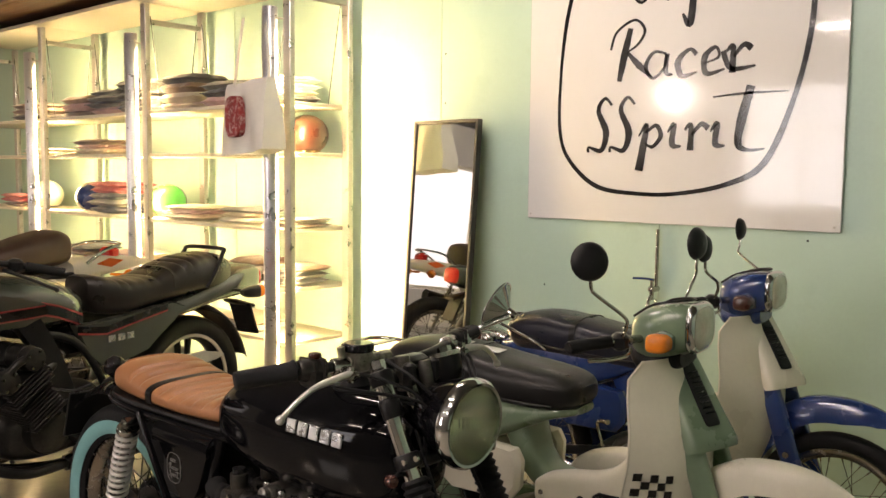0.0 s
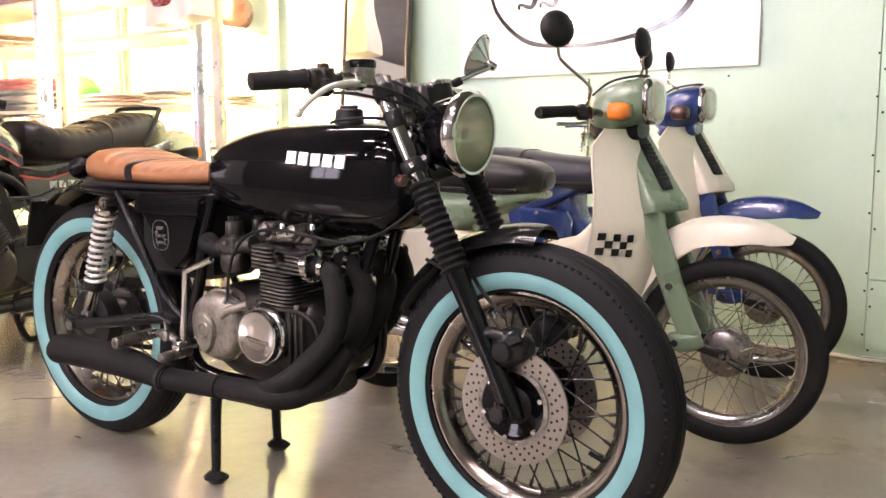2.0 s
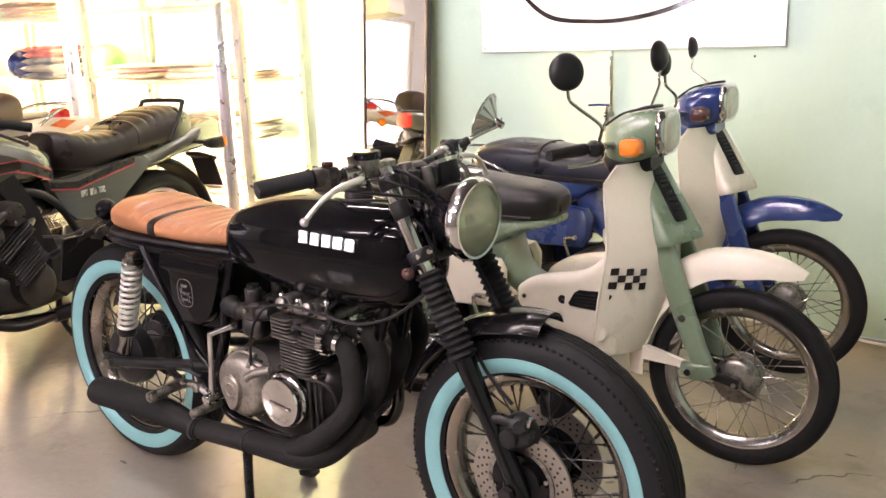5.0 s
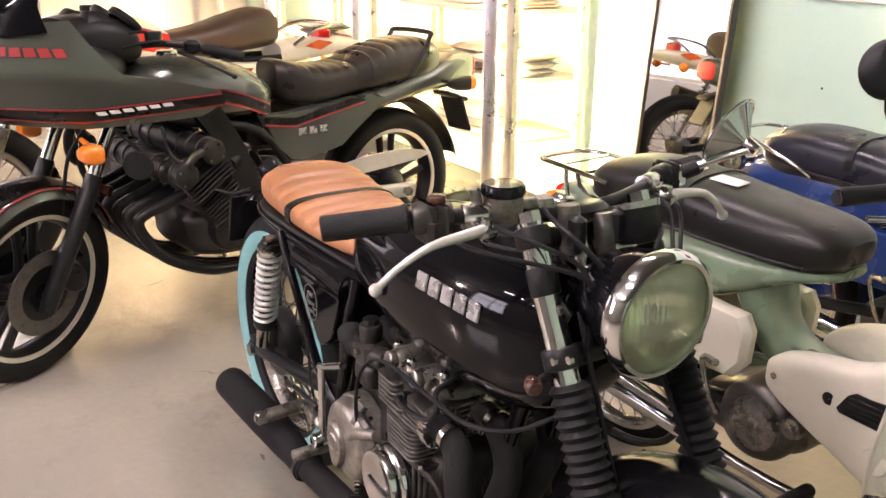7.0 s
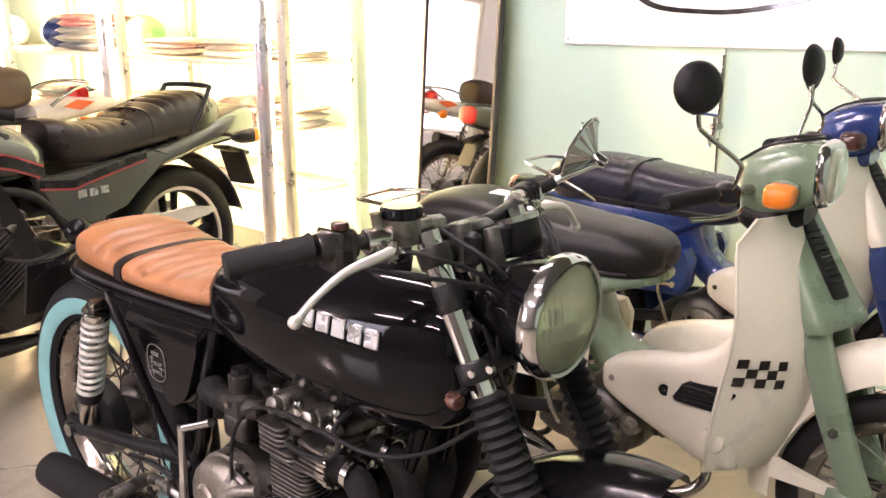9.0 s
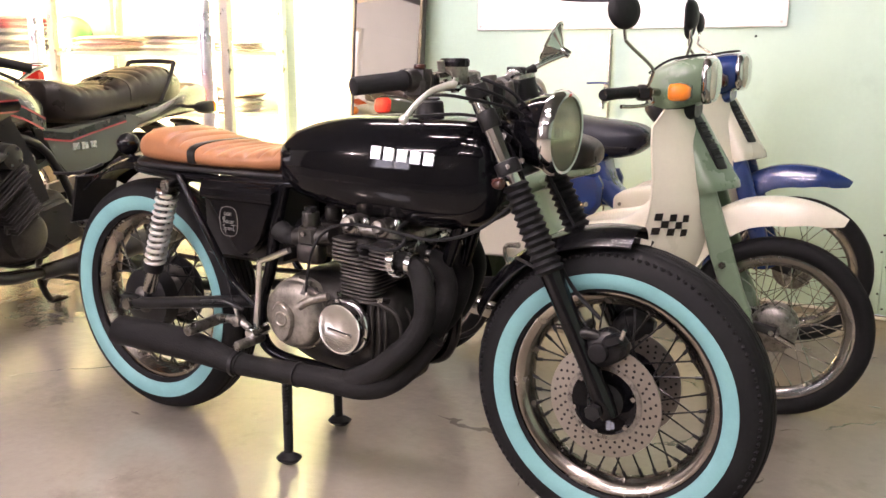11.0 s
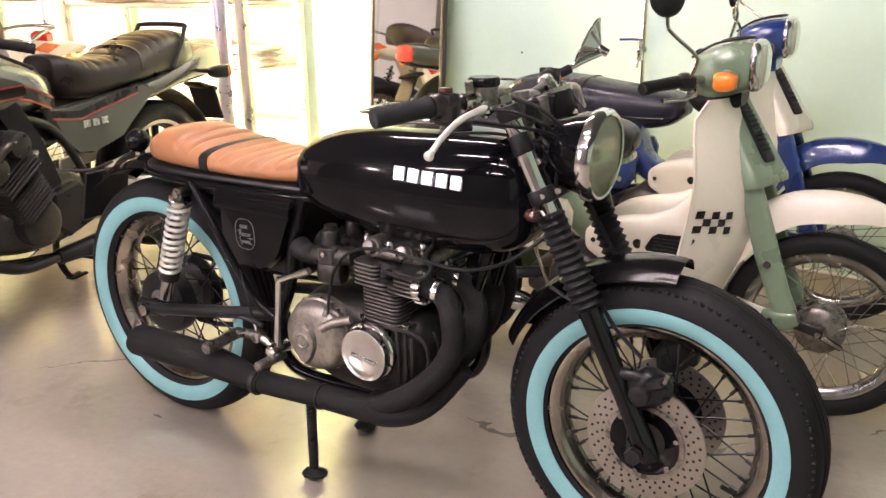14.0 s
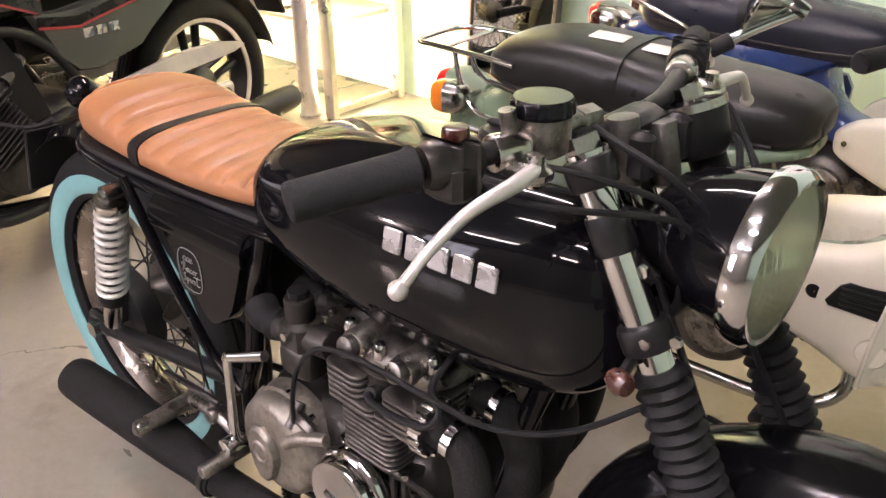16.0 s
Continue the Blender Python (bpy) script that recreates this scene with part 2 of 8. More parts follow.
COVERALU = shade("weathered_pale_aluminium", (0.27, 0.25, 0.215), 0.42, 0.75, 0, 0.32, 22, 140, 0.16, 0.14, (0.1, 0.08, 0.06), 0.6)
SPRING = shade("pale_spring_steel", (0.62, 0.6, 0.56), 0.35, 0.55, 0, 0.1, 20, 200, 0.03, 0.08)
POSTSTEEL = shade("brushed_chrome_post", (0.62, 0.62, 0.66), 0.3, 0.8, 0, 0.05, 12, 200, 0.01, 0.05)
POLISHED = shade("polished_aluminium", (0.58, 0.57, 0.55), 0.16, 1.0, 0, 0.08, 20, 200, 0.03, 0.06)
GREYALU = shade("sand_cast_engine_grey", (0.125, 0.118, 0.108), 0.42, 0.8, 0, 0.3, 26, 160, 0.14, 0.14, (0.035, 0.03, 0.025), 0.35)
DISC = shade("drilled_disc_steel", (0.29, 0.262, 0.23), 0.35, 0.85, 0, 0.08, 30, 240, 0.03, 0.08)
TAN = shade("tan_leather", (0.335, 0.145, 0.06), 0.42, 0, 0, 0.13, 9, 160, 0.14, 0.1, (0.2, 0.07, 0.03), 0.12)
VINYL = shade("black_vinyl_seat", (0.012, 0.0115, 0.011), 0.36, 0, 0, 0.2, 8, 240, 0.12, 0.1, (0.03, 0.027, 0.024), 0.15, spec=0.24)
NAVYVINYL = shade("navy_black_vinyl_seat", (0.011, 0.012, 0.02), 0.32, 0, 0, 0.2, 8, 240, 0.12, 0.1, (0.026, 0.027, 0.034), 0.15, spec=0.3)
DUSTYVINYL = shade("worn_brown_black_vinyl", (0.018, 0.0145, 0.0125), 0.33, 0, 0, 0.2, 8, 200, 0.12, 0.1, (0.045, 0.036, 0.026), 0.16, spec=0.35)
WORNSEAT = shade("worn_brown_leatherette", (0.062, 0.038, 0.026), 0.4, 0, 0, 0.2, 8, 200, 0.12, 0.1, (0.05, 0.03, 0.02), 0.3, spec=0.35)
CREAM = shade("cream_white_paint", (0.72, 0.68, 0.56), 0.3, 0, 0.35, 0.05, 4, 70, 0.015, 0.08, (0.5, 0.44, 0.32), 0.08)
SAGE = shade("sage_green_paint", (0.15, 0.215, 0.14), 0.28, 0, 0.5, 0.08, 5, 70, 0.015, 0.08, (0.1, 0.14, 0.1), 0.1)
BLUE = shade("blue_paint", (0.012, 0.035, 0.15), 0.25, 0.1, 0.7, 0.12, 5, 70, 0.015, 0.08, (0.02, 0.04, 0.12), 0.1)
GREY = shade("olive_grey_metallic", (0.066, 0.071, 0.057), 0.26, 0.25, 0.9, 0.03, 3, 400, 0.006, 0.02)
STRIPE = shade("black_decal", (0.006, 0.005, 0.005), 0.25, 0, 0.0, 0.1, 8, 60, 0.0)
REDLINE = shade("red_decal", (0.3, 0.025, 0.028), 0.35, 0, 0.3, 0.1, 8, 60, 0.0)
WHITE = shade("white_decal", (0.75, 0.74, 0.7), 0.35, 0, 0.2, 0.05, 8, 60, 0.0)
DULLPRINT = shade("rubbed_grey_print", (0.22, 0.215, 0.205), 0.4, 0, 0.1, 0.25, 40, 200, 0.0, 0.1, (0.06, 0.06, 0.06), 0.5)
SILVERBADGE = shade("silver_badge", (0.5, 0.49, 0.48), 0.3, 0.8, 0, 0.06, 30, 200, 0.02)
AMBER = shade("amber_lens", (0.75, 0.2, 0.015), 0.15, 0, 0.6, 0.1, 20, 120, 0.03)
REDLENS = shade("red_lens", (0.6, 0.02, 0.015), 0.15, 0, 0.6, 0.1, 20, 120, 0.03)
BROWNLENS = shade("dull_brown_lens", (0.05, 0.014, 0.009), 0.25, 0, 0.2, 0.2, 20, 120, 0.03)
LAMPGLASS = shade("fluted_lamp_glass", (0.55, 0.54, 0.44), 0.12, 0.25, 1.0, 0.18, 14, 60, 0.0, 0.04)
LAMPMIRROR = shade("lamp_reflector", (0.79, 0.8, 0.67), 0.2, 1.0, 0, 0.1, 8, 60, 0.0)
# the green wall's reflection is put into the lens tint
LENS = glass("lamp_lens_glass", (0.86, 0.92, 0.7), 0.03, 0.8)
MIRROR = shade("mirror_glass", (0.86, 0.87, 0.86), 0.02, 1.0, 0, 0.01, 2, 20, 0.0, 0.01)
REDPAINT = shade("red_paint", (0.5, 0.02, 0.015), 0.28, 0, 0.6, 0.1, 5, 60, 0.01)
ORANGEPAINT = shade("orange_paint", (0.65, 0.12, 0.02), 0.28, 0, 0.6, 0.1, 5, 60, 0.01)
GALV = shade("galvanised_steel", (0.5, 0.48, 0.45), 0.35, 0.9, 0, 0.12, 14, 110, 0.03)
SHELFWHITE = shade("cream_shelf_board", (0.72, 0.66, 0.52), 0.45, 0, 0, 0.06, 5, 90, 0.03, 0.1, (0.55, 0.45, 0.3), 0.12)
WOOD = shade("dark_brown_wood", (0.12, 0.055, 0.025), 0.5, 0, 0, 0.3, 5, 60, 0.12, 0.1, stretch=(0.6, 9, 9))
CANVAS = shade("natural_canvas", (0.72, 0.68, 0.6), 0.85, 0, 0, 0.06, 9, 320, 0.25, 0.05, sheen=0.2)
BRASS = shade("brass_fitting", (0.6, 0.42, 0.18), 0.25, 1.0, 0, 0.12, 20, 200, 0.03)
PLASTIC = shade("black_plastic", (0.011, 0.011, 0.0115), 0.4, 0, 0, 0.15, 12, 160, 0.06, spec=0.2)
DARKCAST = shade("dark_cast_engine", (0.05, 0.047, 0.043), 0.42, 0.75, 0, 0.3, 24, 160, 0.12, 0.14, (0.02, 0.018, 0.015), 0.3)
FRAMEDARK = shade("dark_mirror_frame", (0.03, 0.024, 0.02), 0.4, 0, 0, 0.2, 12, 140, 0.05)
CABLEWHITE = shade("white_cable", (0.65, 0.63, 0.58), 0.5, 0, 0, 0.08, 12, 100, 0.0)


def floor_material():
    """Worn glossy grey floor paint with scuffs, stains and hairline cracks."""
    mt = shade("grey_floor_paint", (0.36, 0.322, 0.268), 0.13, 0, 0.0, 0.1, 1.3, 40, 0.03, 0.05, (0.16, 0.13, 0.1), 0.3, spec=0.85)
    nt = mt.node_tree
    N, L = nt.nodes.new, nt.links.new
    b = nt.nodes["Principled BSDF"]
    b.inputs["Specular Tint"].default_value = (1.0, 0.9, 0.66, 1)
    co = [n for n in nt.nodes if n.type == "TEX_COORD"][0].outputs["Object"]
    warp = N("ShaderNodeTexNoise")
    warp.inputs["Scale"].default_value, warp.inputs["Detail"].default_value = 7, 6
    L(co, warp.inputs["Vector"])
    add = N("ShaderNodeVectorMath")
    add.operation = "MULTIPLY_ADD"
    L(warp.outputs["Color"], add.inputs[0])
    add.inputs[1].default_value = (0.22, 0.22, 0.0)
    L(co, add.inputs[2])
    cell = N("ShaderNodeTexVoronoi")
    cell.feature = "DISTANCE_TO_EDGE"
    cell.inputs["Scale"].default_value = 1.25
    L(add.outputs[0], cell.inputs["Vector"])
    mask = N("ShaderNodeTexNoise")
    mask.inputs["Scale"].default_value, mask.inputs["Detail"].default_value = 1.9, 4
    L(co, mask.inputs["Vector"])
    wide = N("ShaderNodeMapRange")
    L(mask.outputs["Fac"], wide.inputs["Value"])
    wide.inputs["From Min"].default_value, wide.inputs["From Max"].default_value = 0.52, 0.68
    wide.inputs["To Min"].default_value, wide.inputs["To Max"].default_value = 0.0, 0.014
    thin = N("ShaderNodeMath")
    thin.operation = "LESS_THAN"
    L(cell.outputs["Distance"], thin.inputs[0])
    L(wide.outputs["Result"], thin.inputs[1])
    fleck = N("ShaderNodeTexVoronoi")
    fleck.inputs["Scale"].default_value = 5.5
    L(add.outputs[0], fleck.inputs["Vector"])
    dot = N("ShaderNodeMath")
    dot.operation = "LESS_THAN"
    L(fleck.outputs["Distance"], dot.inputs[0])
    dot.inputs[1].default_value = 0.05
    both = N("ShaderNodeMath")
    both.operation = "MAXIMUM"
    L(thin.outputs[0], both.inputs[0])
    L(dot.outputs[0], both.inputs[1])
    old = b.inputs["Base Color"].links[0].from_socket
    x = N("ShaderNodeMix")
    x.data_type = "RGBA"
    soft = N("ShaderNodeMath")
    soft.operation = "MULTIPLY"
    soft.inputs[1].default_value = 0.7
    L(both.outputs[0], soft.inputs[0])
    L(soft.outputs[0], x.inputs["Factor"])
    cols = [q for q in x.inputs if q.type == "RGBA"]
    L(old, cols[0])
    cols[1].default_value = (0.1, 0.085, 0.07, 1)
    L([q for q in x.outputs if q.type == "RGBA"][0], b.inputs["Base Color"])
    wave = N("ShaderNodeTexNoise")
    wave.inputs["Scale"].default_value, wave.inputs["Detail"].default_value = 13, 7
    L(co, wave.inputs["Vector"])
    bp = N("ShaderNodeBump")
    bp.inputs["Strength"].default_value, bp.inputs["Distance"].default_value = 0.4, 0.006
    L(wave.outputs["Fac"], bp.inputs["Height"])
    L(bp.outputs["Normal"], b.inputs["Normal"])
    return mt


FLOOR = floor_material()
CEIL = shade("dark_grey_ceiling_paint", (0.1, 0.097, 0.092), 0.7, 0, 0, 0.08, 1.6, 60, 0.05)
WALL = shade("mint_green_wall_paint", (0.44, 0.60, 0.5), 0.38, 0, 0, 0.05, 1.6, 60, 0.05, 0.1, (0.33, 0.46, 0.38), 0.2)
PLAIN = shade("dark_beige_wall_paint", (0.16, 0.148, 0.13), 0.6, 0, 0, 0.05, 1.6, 60, 0.05)
WHITEWALL = shade("white_wall_paint", (0.7, 0.68, 0.63), 0.6, 0, 0, 0.05, 1.6, 60, 0.05)
ACRYLIC = shade("glossy_white_panel", (0.72, 0.71, 0.7), 0.09, 0, 0.6, 0.02, 2, 30, 0.0, 0.04)
INK = shade("black_brush_paint", (0.012, 0.012, 0.014), 0.14, 0, 0.7, 0.3, 18, 90, 0.03)
TUBE = glow("fluorescent_tube", (1.0, 0.78, 0.36), 500.0)
CEILTUBE = glow("ceiling_tube", (1.0, 0.95, 0.88), 225.0)
BULB = glow("bare_bulb", (1.0, 0.93, 0.84), 1300.0)
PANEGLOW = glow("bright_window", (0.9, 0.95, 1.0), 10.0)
# glow of the added west window, a soft fill
FILLGLOW = glow("shop_window_daylight", (0.95, 0.97, 1.0), 1.6)

# ---- the room ----
X0, X1, Y0, Y1, TOP = -8.2, 2.8, -3.4, 3.73, 2.85


def slab(name, lo, hi, mat, label, category):
    g = Geo().box([(a + b) / 2 for a, b in zip(lo, hi)], [b - a for a, b in zip(lo, hi)], 0.002)
    return solid(name, g, mat, label, category, kind="structure")


slab("floor", (X0, Y0, -0.1), (X1, Y1, 0), FLOOR, "glossy worn grey painted concrete floor with stains", "floor")
slab("ceiling", (X0, Y0, TOP), (X1, Y1, TOP + 0.1), CEIL, "plain dark grey painted ceiling", "ceiling")
wall_w = slab("wall_west", (X0 - 0.15, Y0, 0), (X0, Y1, 0.5), WHITEWALL, "off-white side wall with a wide shop window", "wall")
part("upper_wall", Geo().box((X0 - 0.075, (Y0 + Y1) / 2, (2.3 + TOP) / 2), (0.15, Y1 - Y0, TOP - 2.3), 0.002), WHITEWALL, wall_w)
for a, b in ((Y0, -2.2), (1.9, Y1)):
    part("pier", Geo().box((X0 - 0.075, (a + b) / 2, 1.4), (0.15, b - a, 1.8), 0.002), WHITEWALL, wall_w)
# wide window added out of view, to fill the room with light
fill_window = thing("window_2", pose(X0 - 0.07, -0.15, 0.5), "wide bright shop window with white frames", "window", kind="structure")
g = Geo()
for y in (-2.02, -0.68, 0.68, 2.02):
    g.box((0, y, 0.9), (0.06, 0.05, 1.8), 0.006)
for z in (0.03, 1.77):
    g.box((0.002, 0, z), (0.05, 4.1, 0.05), 0.006)
part("window_frame", g, SHELFWHITE, fill_window)
part("pane", Geo().box((-0.06, 0, 0.9), (0.01, 4.1, 1.8), 0.001), FILLGLOW, fill_window)
slab("wall_east", (X1, Y0, 0), (X1 + 0.15, Y1, TOP), WALL, "plain mint green side wall", "wall")

# back wall of mint boards, each standing on its own with open joints
wall_n = slab("wall_north", (X0 - 0.15, Y1 + 0.012, 0), (X1 + 0.15, Y1 + 0.16, TOP), WALL, "mint green painted board wall with visible joints", "wall")
edges = [X0, -6.1, -4.3, -2.5, -1.242, -0.06, 1.2, X1]
for a, b in zip(edges[:-1], edges[1:]):
    for z0, z1 in (((0, 0.302), (0.306, TOP)) if a > -0.1 else ((0, TOP),)):
        part("board", Geo().box(((a + b) / 2, Y1 + 0.006, (z0 + z1) / 2), (b - a - 0.003, 0.012, z1 - z0), 0.0015), WALL, wall_n)
screw = mesh_of("screw", Geo().revolve([(0.0005, -0.002), (0.004, -0.002), (0.005, 0.0)], (0, 0, 0), (0, 1, 0), 8), SATIN)
for x in (-0.068, -0.046):
    for z in (0.087, 0.259, 0.328, 0.56, 0.78, 1.0, 1.16, 1.4, 1.7, 2.0):
        ob = new("screw", screw)
        ob.parent, ob.location = wall_n, (x + 0.003 * math.sin(z * 40), Y1 - 0.0005, z + (-0.06 if x > -0.05 else 0))
for x, z in ((-0.621, 1.099), (-2.47, 1.95), (-2.47, 1.7), (-1.83, 0.82)):
    ob = new("screw", screw)
    ob.parent, ob.location = wall_n, (x, Y1 - 0.0005, z)

# the wall behind the camera, with a window
wall_s = slab("wall_south", (X0 - 0.15, Y0 - 0.15, 0), (X1 + 0.15, Y0, 0.95), PLAIN, "dark beige wall with a daylight window", "wall")
part("upper_wall", Geo().box(((X0 + X1) / 2, Y0 - 0.075, (2.45 + TOP) / 2), (X1 - X0 + 0.3, 0.15, TOP - 2.45), 0.002), PLAIN, wall_s)
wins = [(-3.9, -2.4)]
for a, b in ((X0 - 0.15, -3.9), (-2.4, X1 + 0.15)):
    part("pier", Geo().box(((a + b) / 2, Y0 - 0.075, 1.7), (b - a, 0.15, 1.5), 0.002), PLAIN, wall_s)
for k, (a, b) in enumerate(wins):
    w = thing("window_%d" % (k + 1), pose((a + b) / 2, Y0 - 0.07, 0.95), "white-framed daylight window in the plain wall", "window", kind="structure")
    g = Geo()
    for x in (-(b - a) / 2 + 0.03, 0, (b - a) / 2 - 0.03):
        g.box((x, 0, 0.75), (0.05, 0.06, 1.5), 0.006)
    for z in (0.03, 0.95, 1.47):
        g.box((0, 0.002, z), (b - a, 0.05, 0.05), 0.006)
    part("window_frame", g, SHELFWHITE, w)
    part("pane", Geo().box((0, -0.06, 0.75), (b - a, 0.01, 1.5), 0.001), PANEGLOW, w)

# bare bulb on the far pier, whose glare lies on the sign
bulb = thing("wall_lamp", pose(-4.72, Y0, 2.35), "bare bright bulb in a white wall holder", "lamp")
part("rose", Geo().cyl((0, 0, 0), (0, 0.03, 0), 0.05, n=24, bev=0.006), SHELFWHITE, bulb)
part("holder", Geo().cyl((0, 0.03, 0), (0, 0.11, 0), 0.022, 0.026, n=20, bev=0.003), SHELFWHITE, bulb)
part("bulb", Geo().ball((0, 0.165, 0), 0.06, 24, 14), BULB, bulb)

# ceiling fittings
for x, y in ((-0.3, -0.1), (-1.8, -1.6), (-1.9, 2.3), (-0.9, 0.6), (0.0, -1.9)):
    lamp = thing("ceiling_light", pose(x, y, TOP), "white batten light with a bare fluorescent tube", "light", "ceiling lights")
    part("housing", Geo().box((0, 0, -0.03), (1.3, 0.07, 0.058), 0.008), SHELFWHITE, lamp)
    part("tube", Geo().cyl((-0.58, 0, -0.085), (0.58, 0, -0.085), 0.0135, bev=0.004), CEILTUBE, lamp)
    part("tube_holder", Geo().box((-0.6, 0, -0.075), (0.03, 0.035, 0.05), 0.005).box((0.6, 0, -0.075), (0.03, 0.035, 0.05), 0.005), SHELFWHITE, lamp)


# ---- sign ----
def ribbon(geo, pts, wid, y, m=None, sub=8, th=0.0016):
    """A brush stroke lying flat on the x z plane, y being its front face."""
    vs, ws = smooth_line([Vector((p[0], 0, p[1])) for p in pts], list(wid) if isinstance(wid, (list, tuple)) else [wid] * len(pts), sub)
    grid = [[], []]
    for i, p in enumerate(vs):
        d = (vs[min(i + 1, len(vs) - 1)] - vs[max(i - 1, 0)])
        d = d.normalized() if d.length > 1e-9 else Vector((1, 0, 0))
        s = Vector((-d.z, 0, d.x)) * max(ws[i], 0.0008) / 2
        w = 1 + 0.12 * noise.noise(p * 60)
        for k, q in ((0, p + s * w), (1, p - s * w)):
            q = Vector((q.x, y, q.z))
            grid[k].append(m @ q if m else q)
    n = len(vs)
    off = Vector((0, th, 0))
    if m:
        off = m.to_3x3() @ off
    pts = grid[0] + grid[1] + [q + off for q in grid[0]] + [q + off for q in grid[1]]
    fs = []
    for i in range(n - 1):
        fs += [(i, i + 1, n + i + 1, n + i), (2 * n + i, 3 * n + i, 3 * n + i + 1, 2 * n + i + 1), (i, 2 * n + i, 2 * n + i + 1, i + 1), (n + i, n + i + 1, 3 * n + i + 1, 3 * n + i)]
    fs += [(0, n, 3 * n, 2 * n), (n - 1, 3 * n - 1, 4 * n - 1, 2 * n - 1)]
    return geo.add(pts, fs)


# brush letters on a unit line height: strokes as points and the pen's width at its ends and middle
LETTERS = {
    "R": [([(0.2, 0.0), (0.3, 0.5), (0.42, 1.0)], [0.10, 0.16, 0.1]), ([(0.0, 0.62), (0.12, 0.95), (0.5, 1.15), (0.72, 0.95), (0.6, 0.7), (0.36, 0.55)], [0.05, 0.05, 0.05, 0.06, 0.05, 0.03]), ([(0.36, 0.55), (0.62, 0.28), (0.9, 0.04)], [0.05, 0.14, 0.03])],
    "a": [([(0.46, 0.46), (0.2, 0.5), (0.04, 0.24), (0.2, 0.02), (0.42, 0.2), (0.48, 0.46)], [0.05, 0.06, 0.09, 0.06, 0.05, 0.05]), ([(0.48, 0.46), (0.46, 0.12), (0.6, 0.06)], [0.1, 0.1, 0.03])],
    "c": [([(0.44, 0.4), (0.3, 0.5), (0.08, 0.3), (0.16, 0.03), (0.46, 0.08)], [0.09, 0.06, 0.13, 0.1, 0.03])],
    "e": [([(0.08, 0.22), (0.36, 0.32), (0.3, 0.5), (0.1, 0.34), (0.14, 0.04), (0.48, 0.1)], [0.03, 0.05, 0.06, 0.12, 0.1, 0.03])],
    "r": [([(0.0, 0.4), (0.12, 0.48), (0.12, 0.02)], [0.04, 0.1, 0.13]), ([(0.14, 0.3), (0.32, 0.5), (0.46, 0.42)], [0.05, 0.09, 0.12])],
    "_": [([(0.0, 0.42), (0.16, 0.1), (0.6, 0.12)], [0.1, 0.1, 0.04])],
    "S": [([(0.52, 0.92), (0.36, 1.06), (0.22, 0.82), (0.4, 0.4), (0.3, 0.04), (0.02, 0.1), (0.0, 0.0)], [0.05, 0.06, 0.1, 0.15, 0.1, 0.05, 0.06])],
    "p": [([(0.0, 0.3), (0.16, 0.52), (0.1, 0.1), (0.02, -0.36)], [0.03, 0.08, 0.15, 0.17]), ([(0.14, 0.36), (0.36, 0.5), (0.46, 0.3), (0.3, 0.1), (0.14, 0.16)], [0.05, 0.08, 0.1, 0.07, 0.04])],
    "i": [([(0.02, 0.36), (0.14, 0.5), (0.12, 0.14), (0.3, 0.1)], [0.03, 0.11, 0.12, 0.03])],
    "t": [([(0.34, 1.15), (0.2, 0.6), (0.14, 0.14), (0.32, 0.02), (0.62, 0.04)], [0.16, 0.17, 0.13, 0.07, 0.03]), ([(-0.35, 0.98), (0.3, 1.02), (1.0, 1.02)], [0.03, 0.05, 0.02])],
    "f": [([(0.5, 1.0), (0.3, 1.0), (0.25, 0.3), (0.18, -0.5), (0.02, -0.3)], [0.06, 0.1, 0.15, 0.15, 0.04])],
}


def brush_line(geo, word, x, z, h, steps, y, m=None, thin=1.0):
    for ch, dx in zip(word, steps):
        for pts, wid in LETTERS[ch]:
            q = [(x + px * h, z + pz * h) for px, pz in pts]
            ww = [w * h * thin for w in wid]
            ribbon(geo, q, ww, y, m)
        x += dx * h
    return geo


sign = solid("wall_sign", Geo().box((-1.212, Y1 - 0.011, 1.69), (1.425, 0.012, 1.11), 0.003), ACRYLIC, "large glossy white sign panel with black brush lettering", "sign")
SY = Y1 - 0.0185
SIGN = Matrix.Translation((-1.212, 0, 1.135)) @ Matrix.Diagonal((1.045, 1, 1.036, 1)) @ Matrix.Translation((1.208, 0, -1.1))
ink = brush_line(Geo(), "Racer", -1.475, 1.69, 0.215, (0.72, 0.62, 0.5, 0.5, 0.6), SY, SIGN)
brush_line(ink, "_", -0.985, 1.69, 0.215, (0.6,), SY, SIGN)
part("lettering", ink, INK, sign, "black brush script")
ink = brush_line(Geo(), "SSpirit", -1.575, 1.395, 0.215, (0.5, 0.62, 0.58, 0.36, 0.48, 0.4, 0.5), SY, SIGN)
part("lettering", ink, INK, sign, "black brush script")
ink = brush_line(Geo(), "aaf", -1.38, 2.0, 0.2, (0.6, 0.5, 0.5), SY, SIGN)
part("lettering", ink, INK, sign, "black brush script")
loop = [(-1.665, 2.1), (-1.70, 1.95), (-1.722, 1.74), (-1.723, 1.5), (-1.672, 1.365), (-1.53, 1.25), (-1.33, 1.222), (-1.15, 1.227), (-0.95, 1.268), (-0.81, 1.35), (-0.715, 1.57), (-0.66, 1.82), (-0.648, 2.1)]
part("ring", ribbon(Geo(), loop, [0.02, 0.018, 0.014, 0.016, 0.018, 0.02, 0.016, 0.017, 0.02, 0.026, 0.02, 0.02, 0.024], SY, SIGN), INK, sign, "black painted ring")
